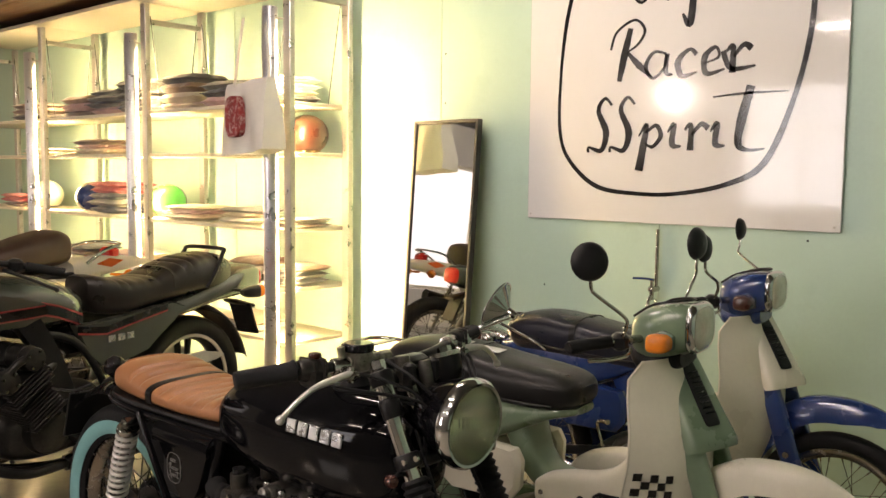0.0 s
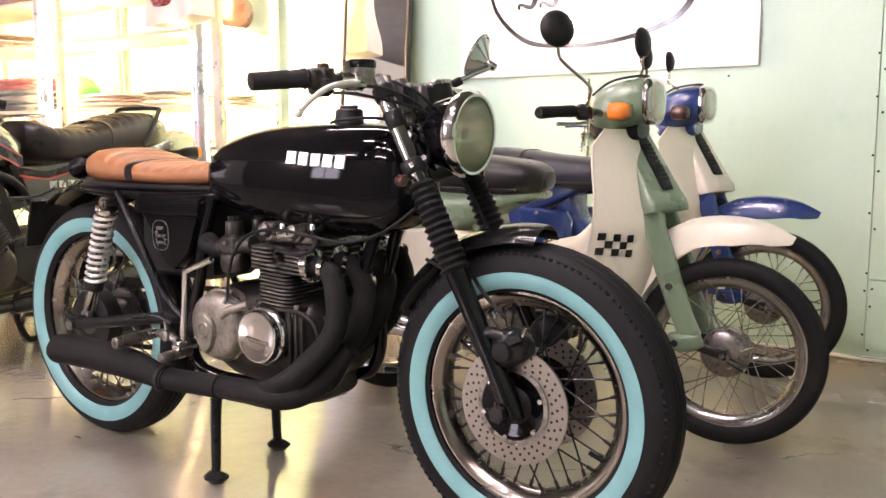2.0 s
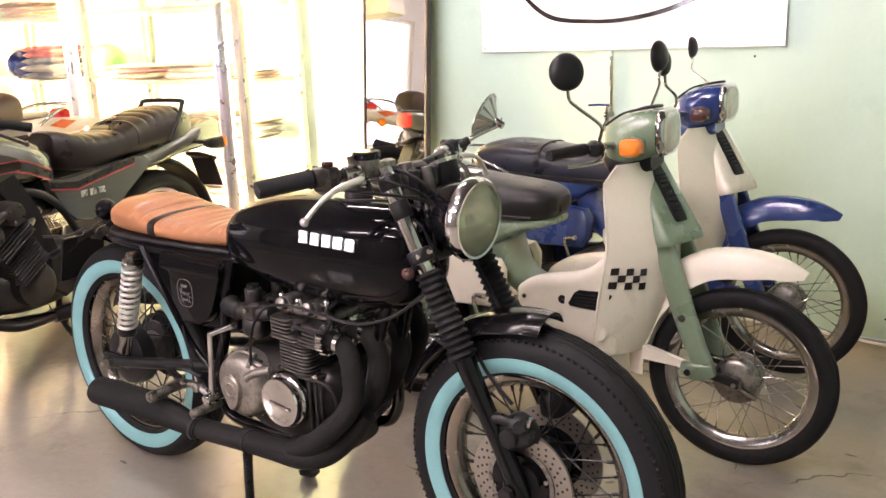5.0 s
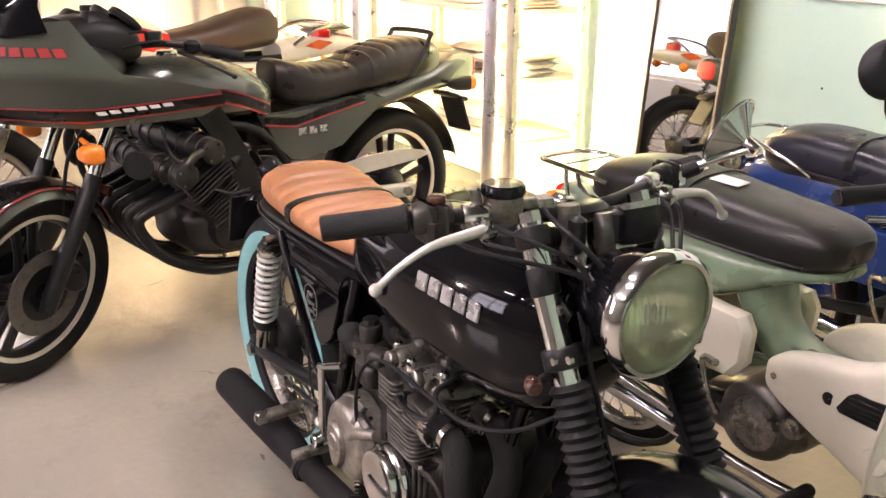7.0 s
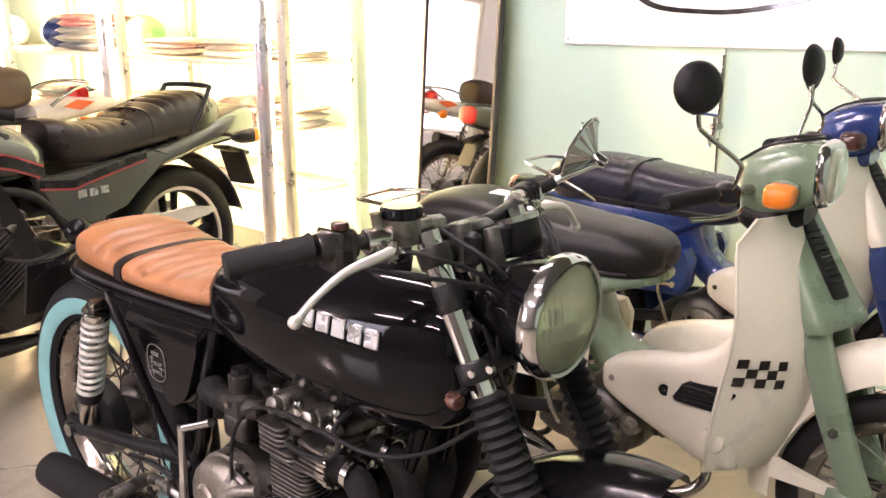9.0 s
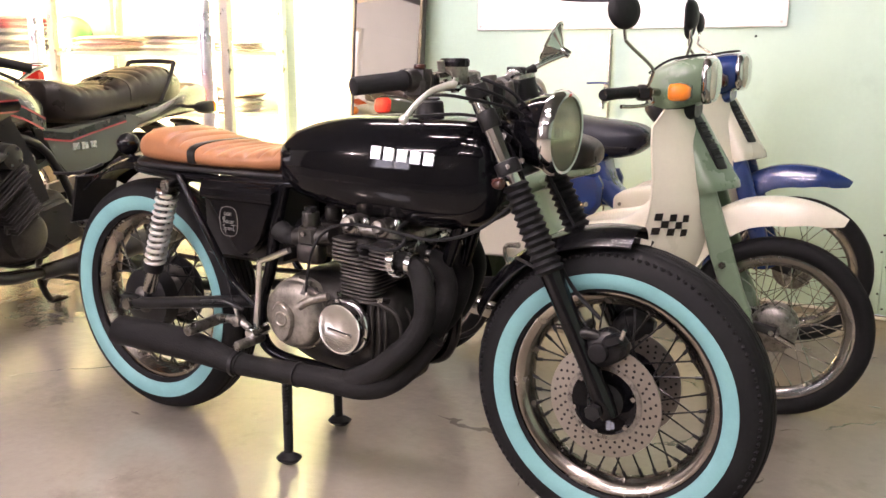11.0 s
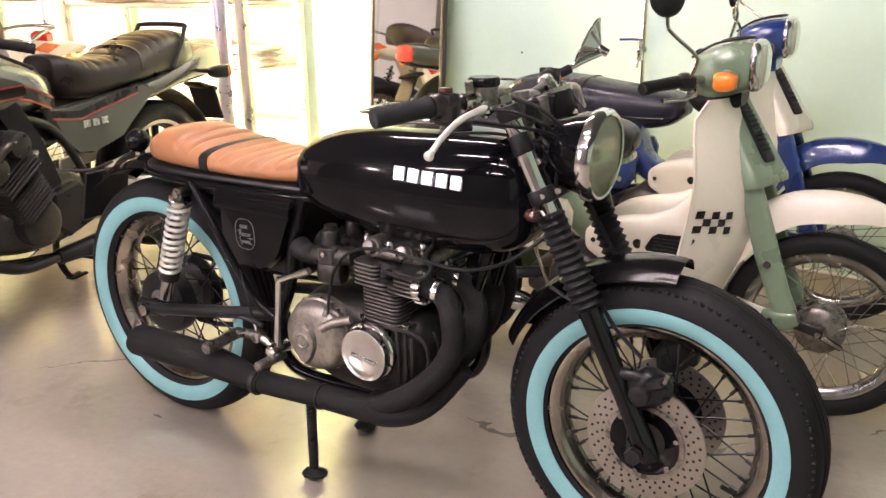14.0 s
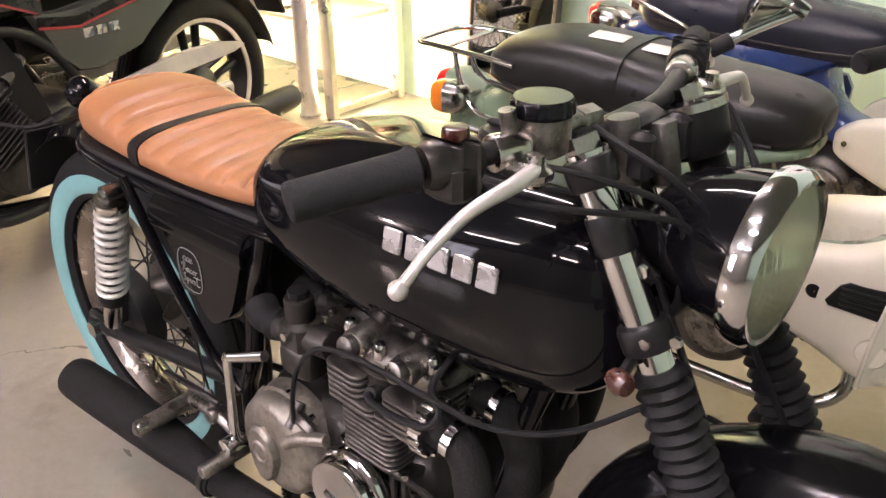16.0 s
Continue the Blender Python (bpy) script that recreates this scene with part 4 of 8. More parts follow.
def cafe_racer():
    b = thing("cafe_racer_motorcycle", RACER, "black cafe racer motorcycle with tan seat and turquoise-walled tyres", "motorcycle", "motorcycles")
    # rear wheel
    rc, fc = Vector((0.035, 0, 0.337)), Vector((1.412, 0, 0.322))
    rw = spoked_wheel(b, "rear_wheel", rc, 0.338, 0.062, 0.24, (0.254, 0.294), 36, 0.07, 0.04, 0.0021, TEAL, DARKRIM, SATIN)
    part("hub", Geo().revolve([(0.02, -0.09), (0.03, -0.085), (0.055, -0.06), (0.078, -0.045), (0.078, -0.036), (0.05, -0.03), (0.05, 0.03), (0.078, 0.036), (0.078, 0.045), (0.03, 0.07), (0.012, 0.09)], rc), GREYALU, rw)
    part("brake_drum", Geo().revolve([(0.02, -0.075), (0.05, -0.078), (0.085, -0.07), (0.092, -0.05), (0.092, -0.03)], rc).box(rc + Vector((0.03, -0.085, 0.05)), (0.02, 0.02, 0.09), 0.005), SATIN, rw)
    part("sprocket", Geo().revolve([(0.05, 0.052), (0.1, 0.052), (0.1, 0.058), (0.05, 0.058)], rc, closed=True), SATIN, rw)
    part("axle", Geo().cyl(rc + Vector((0, -0.135, 0)), rc + Vector((0, 0.135, 0)), 0.009, n=12).cyl(rc + Vector((0, -0.14, 0)), rc + Vector((0, -0.12, 0)), 0.017, n=6), OLDCHROME, rw)
    # front wheel
    fw = spoked_wheel(b, "front_wheel", fc, 0.3225, 0.052, 0.2225, (0.2325, 0.266), 36, 0.05, 0.036, 0.0021, TEAL, DARKRIM, SATIN, 6, 0.0012)
    g = Geo()
    for k in range(116):
        a = 2 * math.pi * k / 116
        m = Matrix.Translation(fc) @ Matrix.Rotation(-a, 4, "Y")
        for s in (-1, 1):
            g.box((0, 0, 0), (0.006, 0.009, 0.0095), 0.0012, m @ Matrix.Translation((0.3025, s * 0.0425, 0)) @ Matrix.Rotation(s * radians(48), 4, "X") @ Matrix.Rotation(radians(18), 4, "Z"))
    tagged(part("shoulder_tread", g, RUBBER, fw), kind="stuff")
    part("hub", Geo().revolve([(0.012, -0.1), (0.02, -0.1), (0.022, -0.075), (0.05, -0.06), (0.056, -0.04), (0.034, -0.03), (0.034, 0.03), (0.056, 0.04), (0.05, 0.06), (0.022, 0.075), (0.012, 0.1)], fc), SATIN, fw)
    for s in (-1, 1):
        y = s * 0.068
        part("brake_disc", Geo().revolve([(0.073, y - 0.0028), (0.1195, y - 0.0028), (0.1203, y), (0.1195, y + 0.0028), (0.073, y + 0.0028)], fc, n=72, closed=True), DISC, fw, "drilled steel brake disc")
        g = Geo()
        for k in range(30):
            for r, o in ((0.087, 0), (0.098, 0.35), (0.109, 0.7)):
                a = 2 * math.pi * (k + o) / 30
                p = fc + Vector((r * math.cos(a), y, r * math.sin(a)))
                g.cyl(p - Vector((0, 0.0033, 0)), p + Vector((0, 0.0033, 0)), 0.0031, n=8)
        holes = part("drilling", g, SATIN, fw)
        tagged(holes, kind="stuff")
        part("disc_carrier", Geo().revolve([(0.03, y - s * 0.004), (0.056, y + s * 0.002), (0.063, y + s * 0.006), (0.074, y + s * 0.006), (0.076, y + s * 0.004), (0.076, y - s * 0.002), (0.03, y - s * 0.006)], fc, n=48, closed=True), BLACK, fw)
        part("carrier_ring", Geo().revolve([(0.07, y + s * 0.0035), (0.08, y + s * 0.0035), (0.08, y + s * 0.0065), (0.07, y + s * 0.0065)], fc, n=48, closed=True), ALU, fw)
        for k in range(6):
            a = 2 * math.pi * (k + 0.3) / 6
            part("disc_bolt", bolt(Geo(), fc + Vector((0.066 * math.cos(a), y + s * 0.005, 0.066 * math.sin(a))), (0, s, 0), 0.0055, 0.006), OLDCHROME, fw)
    part("axle", Geo().cyl(fc + Vector((0, -0.135, 0)), fc + Vector((0, 0.135, 0)), 0.011, n=14).cyl(fc + Vector((0, -0.14, 0)), fc + Vector((0, -0.125, 0)), 0.017, n=6), SATIN, fw)
    part("valve", Geo().cyl(fc + Vector((0.163, -0.002, -0.101)), fc + Vector((0.139, -0.012, -0.086)), 0.005, n=8), GRIP, fw)
    # fork
    for s in (-1, 1):
        y = s * 0.1
        part("fork_leg", Geo().tube([fk(-0.04, y), fk(0.0, y), fk(0.03, y), fk(0.1, y), fk(0.3, y)], [0.018, 0.023, 0.021, 0.0195, 0.0235], 16, 3).box(fk(-0.012, y, -0.012), (0.05, 0.034, 0.05), 0.012), GUARD, b)
        pts, rs = [], []
        for k in range(27):
            t = k / 26
            pts.append(fk(0.275 + 0.195 * t, y))
            rs.append((0.0325 - 0.004 * t) if k % 2 else (0.0255 - 0.003 * t))
        part("fork_gaiter", Geo().tube(pts, rs, 24), GRIP, b, "black ribbed rubber gaiter", sharp=60)
        part("fork_tube", Geo().cyl(fk(0.42, y), fk(0.69, y), 0.0185, n=24), CHROME, b, "chrome fork tube")
        part("yoke_clamp", Geo().cyl(fk(0.49, y), fk(0.52, y), 0.0265, n=18, bev=0.005), SATIN, b)
        part("yoke_clamp", Geo().cyl(fk(0.655, y), fk(0.685, y), 0.0245, n=18, bev=0.004), SATIN, b)
        part("lamp_ear", Geo().cyl(fk(0.59, y), fk(0.63, y), 0.021, n=20, bev=0.003), SATIN, b)
        part("fork_cap", Geo().cyl(fk(0.685, y), fk(0.705, y), 0.017, n=6), OLDCHROME, b)
        part("caliper", Geo().body([(1.37, 0.412, 0.45, 0.012), (1.385, 0.402, 0.47, 0.022), (1.415, 0.405, 0.488, 0.026), (1.445, 0.42, 0.478, 0.022), (1.462, 0.436, 0.462, 0.012)], 16, 3, 3, s * 0.085), SATIN, b)
        part("caliper_bracket", Geo().tube([fk(0.14, y, 0.008), fk(0.13, y, 0.035), (1.44, s * 0.09, 0.455)], [0.014, 0.012, 0.011], 10, 3).box((1.436, s * 0.105, 0.468), (0.04, 0.02, 0.026), 0.006, pose(0, 0, 0, 0, -25, 0)), SATIN, b)
        part("bleed_screw", Geo().cyl((1.455, s * 0.11, 0.476), (1.462, s * 0.112, 0.496), 0.0045, n=8), OLDCHROME, b)
        part("caliper_piston", Geo().cyl((1.41, s * 0.122, 0.44), (1.41, s * 0.06, 0.44), 0.021, n=20, bev=0.006), MATTE, b)
        part("brake_hose", Geo().tube([(1.4, s * 0.08, 0.5), (1.33, s * 0.072, 0.56), (1.27, s * 0.068, 0.66), (1.22, s * 0.06, 0.75), (1.17, s * 0.05, 0.84)], 0.0042, 8, 6), GRIP, b)
    part("lower_yoke", Geo().tube([fk(0.505, -0.1), fk(0.5, -0.03, -0.03), fk(0.5, 0.03, -0.03), fk(0.505, 0.1)], 0.016, 10, 3), SATIN, b)
    part("upper_yoke", Geo().tube([fk(0.67, -0.1), fk(0.665, -0.03, -0.03), fk(0.665, 0.03, -0.03), fk(0.67, 0.1)], 0.016, 10, 3), SATIN, b)
    for o in (0.012, 0.046):
        part("yoke_bolt", bolt(Geo(), fk(0.505, -0.119, o), (0, -1, 0), 0.006, 0.006), OLDCHROME, b)
    # front mudguard
    part("front_mudguard", Geo().arch(fc, 0.36, 84, 156, 0.068, 0.03, 0.003, lip=0.004, taper=lambda t: 0.82 + 0.18 * min(1, 6 * t, 6 * (1 - t) + 0.4)), GUARD, b)
    for s in (-1, 1):
        part("mudguard_stay", Geo().tube([(1.2, s * 0.064, 0.6), (1.255, s * 0.078, 0.585), fk(0.25, s * 0.092)], 0.004, 8, 3), SATIN, b)
    # tank
    TANK = [(0.564, 0.755, 0.79, 0.03), (0.567, 0.733, 0.805, 0.065), (0.577, 0.71, 0.822, 0.095), (0.61, 0.69, 0.846, 0.116), (0.69, 0.669, 0.869, 0.13), (0.78, 0.655, 0.881, 0.138), (0.88, 0.645, 0.885, 0.139), (0.97, 0.64, 0.886, 0.133), (1.045, 0.641, 0.884, 0.12), (1.095, 0.65, 0.877, 0.106), (1.13, 0.67, 0.862, 0.088), (1.149, 0.7, 0.838, 0.066), (1.156, 0.74, 0.805, 0.04)]

    def tank_shape(p, u, v):
        if v > 0:
            p.y *= 1 - 0.24 * v * v
        return p
    part("fuel_tank", Geo().body(TANK, 56, 3.5, 5, 0, tank_shape), BLACK, b, "gloss black fuel tank")
    for k in range(5):
        x = 0.893 + 0.0315 * k
        part("badge_block", Geo().box((x, -0.1365 + 0.0035 * k, 0.81 - 0.0022 * k), (0.026, 0.005, 0.029), 0.0015, pose(0, 0, 0, -10, 3, 6.0)), SILVERBADGE, b, "plain raised silver badge block")
    part("filler_cap", Geo().revolve([(0.001, 0.026), (0.026, 0.026), (0.031, 0.022), (0.033, 0.0), (0.036, -0.012)], (0.945, 0, 0.892), (0, 0, 1), 28).box((0.945, 0, 0.922), (0.05, 0.014, 0.008), 0.003), PLASTIC, b)
    # seat
    def seat_shape(p, u, v):
        if v > 0.2 and 0.2 < p.x < 0.585:
            d = abs(((p.x - 0.08) / 0.045) % 1 - 0.5) * 2
            p.z -= 0.0105 * (d ** 5) * min(1, (v - 0.2) * 3)
        return p
    part("seat", Geo().body([(0.052, 0.752, 0.77, 0.03), (0.06, 0.744, 0.788, 0.062), (0.082, 0.738, 0.808, 0.09), (0.12, 0.735, 0.824, 0.11), (0.17, 0.733, 0.828, 0.12), (0.23, 0.733, 0.818, 0.124), (0.3, 0.733, 0.802, 0.125), (0.4, 0.733, 0.79, 0.124), (0.5, 0.734, 0.792, 0.12), (0.575, 0.736, 0.803, 0.113), (0.61, 0.74, 0.806, 0.1), (0.62, 0.75, 0.8, 0.07)], 48, 2.9, 14, 0, seat_shape), TAN, b, "tan leather seat with cross pleats")
    part("seat_piping", Geo().tube([(0.24, -0.118, 0.762), (0.2, -0.112, 0.785), (0.15, -0.096, 0.808), (0.115, -0.068, 0.818), (0.1, 0, 0.82), (0.115, 0.068, 0.818), (0.15, 0.096, 0.808), (0.2, 0.112, 0.785), (0.24, 0.118, 0.762)], 0.0035, 8, 6), TAN, b)
    n, e = 28, 3.2
    pts = []
    for k in range(n + 1):
        a = math.pi * (1.12 - 1.24 * k / n)
        ca, sa = math.cos(a), math.sin(a)
        pts.append((0.128 * math.copysign(abs(ca) ** (2 / e), ca), 0.7645 + 0.0345 * math.copysign(abs(sa) ** (2 / e), sa)))
    part("seat_strap", Geo().sheet([[(0.298 + 0.026 * j, y, z) for j in (0, 0.5, 1)] for y, z in pts], 0.003), VINYL, b, "black strap across the seat")
    part("seat_base", Geo().body([(0.045, 0.728, 0.746, 0.05), (0.06, 0.722, 0.744, 0.085), (0.12, 0.72, 0.742, 0.113), (0.3, 0.72, 0.742, 0.122), (0.6, 0.722, 0.742, 0.112)], 24, 4, 3), SATIN, b)
    # frame
    for s in (-1, 1):
        y = s * 0.105
        part("frame_rail", Geo().tube([(0.03, 0.0, 0.728), (0.035, s * 0.045, 0.726), (0.06, s * 0.085, 0.722), (0.12, y, 0.716), (0.3, y * 1.05, 0.71), (0.6, y, 0.715), (0.8, s * 0.06, 0.74), (1.08, s * 0.03, 0.78)], 0.0125, 12, 5), BLACK, b)
        part("frame_rail", Geo().tube([(0.262, s * 0.125, 0.715), (0.35, s * 0.125, 0.58), (0.435, s * 0.12, 0.45), (0.5, s * 0.115, 0.4)], 0.0095, 10, 4), BLACK, b)
        part("frame_rail", Geo().tube([(0.6, y, 0.712), (0.575, y * 1.1, 0.6), (0.555, y * 1.1, 0.5), (0.51, y, 0.4), (0.52, y, 0.3), (0.62, s * 0.1, 0.268), (0.88, s * 0.08, 0.272), (0.965, s * 0.07, 0.33), (1.0, s * 0.05, 0.5), (1.1, s * 0.03, 0.8)], 0.015, 12, 6), BLACK, b)
        part("swingarm", Geo().tube([(0.0, s * 0.112, 0.335), (0.1, s * 0.112, 0.345), (0.35, s * 0.105, 0.385), (0.52, s * 0.1, 0.41)], 0.016, 12, 4).box((0.03, s * 0.112, 0.34), (0.07, 0.02, 0.045), 0.006), SATIN, b)
        # shock
        t, q = Vector((0.24, s * 0.14, 0.687)), Vector((0.13, s * 0.135, 0.385))
        shock = part("shock_absorber", Geo().cyl(t.lerp(q, 0.0), t.lerp(q, 1.0), 0.009, n=12).cyl(t.lerp(q, 0.66), t.lerp(q, 0.98), 0.018, n=16, bev=0.003), OLDCHROME, b)
        part("spring", Geo().coil(t.lerp(q, 0.08), t.lerp(q, 0.7), 0.0245, 0.0049, 11), SPRING, shock, "pale coil spring")
        part("spring_seat", Geo().cyl(t.lerp(q, 0.04), t.lerp(q, 0.09), 0.029, n=20, bev=0.003), POLISHED, shock)
        part("spring_seat", Geo().cyl(t.lerp(q, 0.69), t.lerp(q, 0.78), 0.027, n=20, bev=0.003), SATIN, shock)
        part("shock_nut", Geo().cyl(t + Vector((0, s * 0.008, 0)), t + Vector((0, s * 0.02, 0)), 0.012, 0.009, n=14).cyl(t - Vector((0, s * 0.02, 0)), t + Vector((0, s * 0.014, 0)), 0.016, n=14), OLDCHROME, shock)
        # passenger and rider pegs
        part("peg_bracket", Geo().tube([(0.403, s * 0.152, 0.358), (0.44, s * 0.154, 0.366), (0.478, s * 0.153, 0.366)], [0.015, 0.011, 0.014], 12, 3).tube([(0.478, s * 0.152, 0.366), (0.515, s * 0.151, 0.35), (0.548, s * 0.15, 0.335)], [0.011, 0.0085, 0.012], 12, 3).tube([(0.474, s * 0.152, 0.366), (0.468, s * 0.15, 0.385), (0.458, s * 0.148, 0.402)], [0.009, 0.006, 0.005], 10, 3).cyl((0.476, s * 0.14, 0.366), (0.476, s * 0.168, 0.366), 0.014, n=14, bev=0.003), ALU, b)
        part("foot_peg", Geo().cyl((0.403, s * 0.15, 0.358), (0.403, s * 0.257, 0.355), 0.0145, n=16, bev=0.004).cyl((0.403, s * 0.249, 0.355), (0.403, s * 0.26, 0.355), 0.0075, n=10), ALU, b)
        part("foot_peg", Geo().cyl((0.548, s * 0.145, 0.335), (0.545, s * 0.235, 0.333), 0.0125, n=16, bev=0.004), ALU, b)
        # side cover
        part("side_cover", Geo().prism([(0.352, 0.69), (0.362, 0.704), (0.585, 0.712), (0.595, 0.70), (0.586, 0.67), (0.545, 0.575), (0.53, 0.556), (0.5, 0.534), (0.482, 0.527), (0.468, 0.532), (0.452, 0.55)], s * 0.09, s * 0.136, 0.012), BLACK, b, "gloss black side cover with a small white badge")
        part("cover_lid", Geo().loft([[(x, s * y, z) for x in (0.352, 0.40, 0.47, 0.54, 0.588)] + [(x, s * (y - 0.006), z - 0.004) for x in (0.588, 0.54, 0.47, 0.40, 0.352)] for y, z in ((0.112, 0.716), (0.124, 0.713), (0.134, 0.704), (0.1405, 0.69), (0.1425, 0.676), (0.1415, 0.668))]), BLACK, b, "glossy rolled lid of the side cover")
    g = Geo()
    mt = Matrix.Translation((0.0, -0.1378, 0.0))
    rr = [(0.443 + 0.03 * math.copysign(abs(math.cos(a)) ** 0.7, math.cos(a)), 0.613 + 0.037 * math.copysign(abs(math.sin(a)) ** 0.7, math.sin(a))) for a in [2 * math.pi * k / 20 for k in range(21)]]
    ribbon(g, rr, 0.0011, 0, mt, 2, 0.001)
    part("badge_outline", g, DULLPRINT, b)
    g = Geo()
    brush_line(g, "aae", 0.428, 0.627, 0.016, (0.6, 0.5, 0.5), -0.1378, None, 0.4)
    brush_line(g, "Racer", 0.4215, 0.608, 0.014, (0.8, 0.6, 0.5, 0.5, 0.5), -0.1378, None, 0.4)
    brush_line(g, "Spirit", 0.4215, 0.59, 0.014, (0.6, 0.6, 0.36, 0.45, 0.4, 0.4), -0.1378, None, 0.4)
    part("badge_script", g, DULLPRINT, b)
    # rear mudguard, tail lamp ball, plate
    part("rear_mudguard", Geo().arch(rc, 0.405, 62, 128, 0.072, 0.026, 0.003, lip=0.004), BLACK, b)
    part("tail_lamp", Geo().ball((-0.062, -0.012, 0.768), 0.032, 22, 14).cyl((-0.055, -0.012, 0.745), (-0.03, -0.01, 0.712), 0.008, n=8), BLACK, b, "small round gloss black lamp on a stalk")
    part("plate_holder", Geo().box((-0.245, 0.0, 0.60), (0.008, 0.15, 0.15), 0.003, pose(0, 0, 0, 0, 18, 0)).tube([(-0.235, 0.03, 0.66), (-0.2, 0.03, 0.69), (-0.13, 0.02, 0.72)], 0.008, 8, 3).tube([(-0.13, -0.05, 0.71), (-0.2, -0.07, 0.683), (-0.3, -0.09, 0.675)], 0.0045, 8, 3), SATIN, b)
    # engine
    part("crankcase", Geo().body([(0.575, 0.36, 0.46, 0.09), (0.6, 0.31, 0.49, 0.125), (0.68, 0.275, 0.51, 0.14), (0.8, 0.27, 0.5, 0.142), (0.88, 0.28, 0.5, 0.14), (0.925, 0.31, 0.49, 0.12), (0.945, 0.36, 0.45, 0.08)], 32, 4, 3), DARKCAST, b)
    part("sump", Geo().body([(0.66, 0.245, 0.3, 0.07), (0.7, 0.228, 0.3, 0.09), (0.86, 0.228, 0.3, 0.09), (0.9, 0.245, 0.3, 0.07)], 24, 4, 2), DARKCAST, b)
    part("clutch_cover", Geo().revolve([(0.001, -0.03), (0.05, -0.03), (0.068, -0.0275), (0.077, -0.021), (0.081, -0.01), (0.082, 0.0), (0.087, 0.002), (0.088, 0.006), (0.088, 0.03)], (0.668, -0.152, 0.414), (0, 1, 0), 52), COVERALU, b, "weathered pale cast clutch cover")
    part("clutch_cover_boss", Geo().prism([(0.622, 0.43), (0.634, 0.446), (0.652, 0.449), (0.672, 0.437), (0.684, 0.418), (0.683, 0.396), (0.672, 0.366), (0.655, 0.35), (0.64, 0.352), (0.629, 0.372), (0.62, 0.402)], -0.192, -0.174, 0.006), COVERALU, b)
    part("boss_dimple", Geo().revolve([(0.013, -0.001), (0.016, -0.004), (0.019, -0.001)], (0.652, -0.191, 0.408), (0, 1, 0), 24, closed=True), COVERALU, b)
    part("cover_ridge", Geo().tube([(0.7, -0.178, 0.444), (0.73, -0.172, 0.462), (0.77, -0.162, 0.474)], [0.012, 0.011, 0.009], 12, 3), COVERALU, b)
    part("clutch_arm", Geo().box((0.722, -0.162, 0.482), (0.05, 0.018, 0.016), 0.005, pose(0, 0, 0, 0, 20, 0)).cyl((0.706, -0.175, 0.47), (0.706, -0.15, 0.5), 0.008, n=10), GREYALU, b)
    for k in range(10):
        a = 2 * math.pi * (k + 0.4) / 10
        part("cover_screw", bolt(Geo(), (0.668 + 0.085 * math.cos(a), -0.143, 0.414 + 0.085 * math.sin(a)), (0, -1, 0), 0.005, 0.007), OLDCHROME, b)
    part("points_cover", Geo().revolve([(0.001, -0.041), (0.048, -0.0405), (0.0535, -0.043), (0.0585, -0.0425), (0.061, -0.038), (0.0615, -0.026), (0.0655, -0.024), (0.0685, -0.02), (0.069, -0.01), (0.066, -0.006), (0.069, 0.03)], (0.816, -0.142, 0.408), (0, 1, 0), 48), CHROME, b, "mirror-polished round points cover")
    part("points_bar", Geo().box((0.815, -0.1845, 0.4), (0.066, 0.004, 0.008), 0.0015, pose(0, 0, 0, 0, 8, 0)), OLDCHROME, b)
    for k in range(3):
        a = 2 * math.pi * (k + 0.85) / 3
        part("cover_screw", bolt(Geo(), (0.816 + 0.064 * math.cos(a), -0.166, 0.408 + 0.064 * math.sin(a)), (0, -1, 0), 0.0055, 0.006), OLDCHROME, b)
    part("alternator_cover", Geo().revolve([(0.001, 0.04), (0.07, 0.038), (0.078, 0.02), (0.08, 0.0)], (0.845, 0.15, 0.43), (0, 1, 0), 36), ALU, b)
    # barrel: thin close fins, the head's ones wider, with a pocket for the plug
    for k in range(9):
        part("cylinder_fin", Geo().plate(0.795, 0.893, -0.158, 0.158, 0.4835 + 0.0085 * k, 0.0046, 0.018, -0.05), GREYALU, b)
    for k in range(6):
        z = 0.5615 + 0.0092 * k
        part("head_fin", Geo().plate(0.781, 0.953, -0.124, 0.163, z, 0.0052, 0.016, -0.05), GREYALU, b)
        for x0, x1 in ((0.781, 0.846 if k > 1 else 0.868), (0.882 if k > 1 else 0.866, 0.953)):
            part("head_fin", Geo().plate(x0, x1, -0.165, -0.118, z - 0.05 * ((x0 + x1) / 2 - 0.867), 0.0052, 0.014, -0.05), GREYALU, b)
    for k in range(7):
        part("case_rib", Geo().tube([(0.9, -0.145 + 0.048 * k, 0.472), (0.938, -0.132 + 0.044 * k, 0.45), (0.95, -0.126 + 0.042 * k, 0.4), (0.925, -0.12 + 0.04 * k, 0.32)], 0.0055, 8, 3), DARKCAST, b)
    for x, z0, z1 in ((0.885, 0.335, 0.475), (0.905, 0.34, 0.47), (0.922, 0.355, 0.455)):
        part("case_rib", Geo().tube([(x - 0.008, -0.138, z0), (x, -0.148, (z0 + z1) / 2), (x - 0.006, -0.142, z1)], 0.0048, 8, 4), DARKCAST, b)
    part("barrel_flange", Geo().plate(0.788, 0.912, -0.15, 0.15, 0.4715, 0.012, 0.02, 0.0, 0.003), DARKCAST, b)
    for x in (0.792, 0.905):
        part("stud_nut", bolt(Geo(), (x, -0.146, 0.476), (0, 0, 1), 0.007, 0.009), OLDCHROME, b)
    part("cylinder_block", Geo().plate(0.81, 0.88, -0.145, 0.145, 0.54, 0.15, 0.02, 0.0, 0.004), DARKCAST, b)
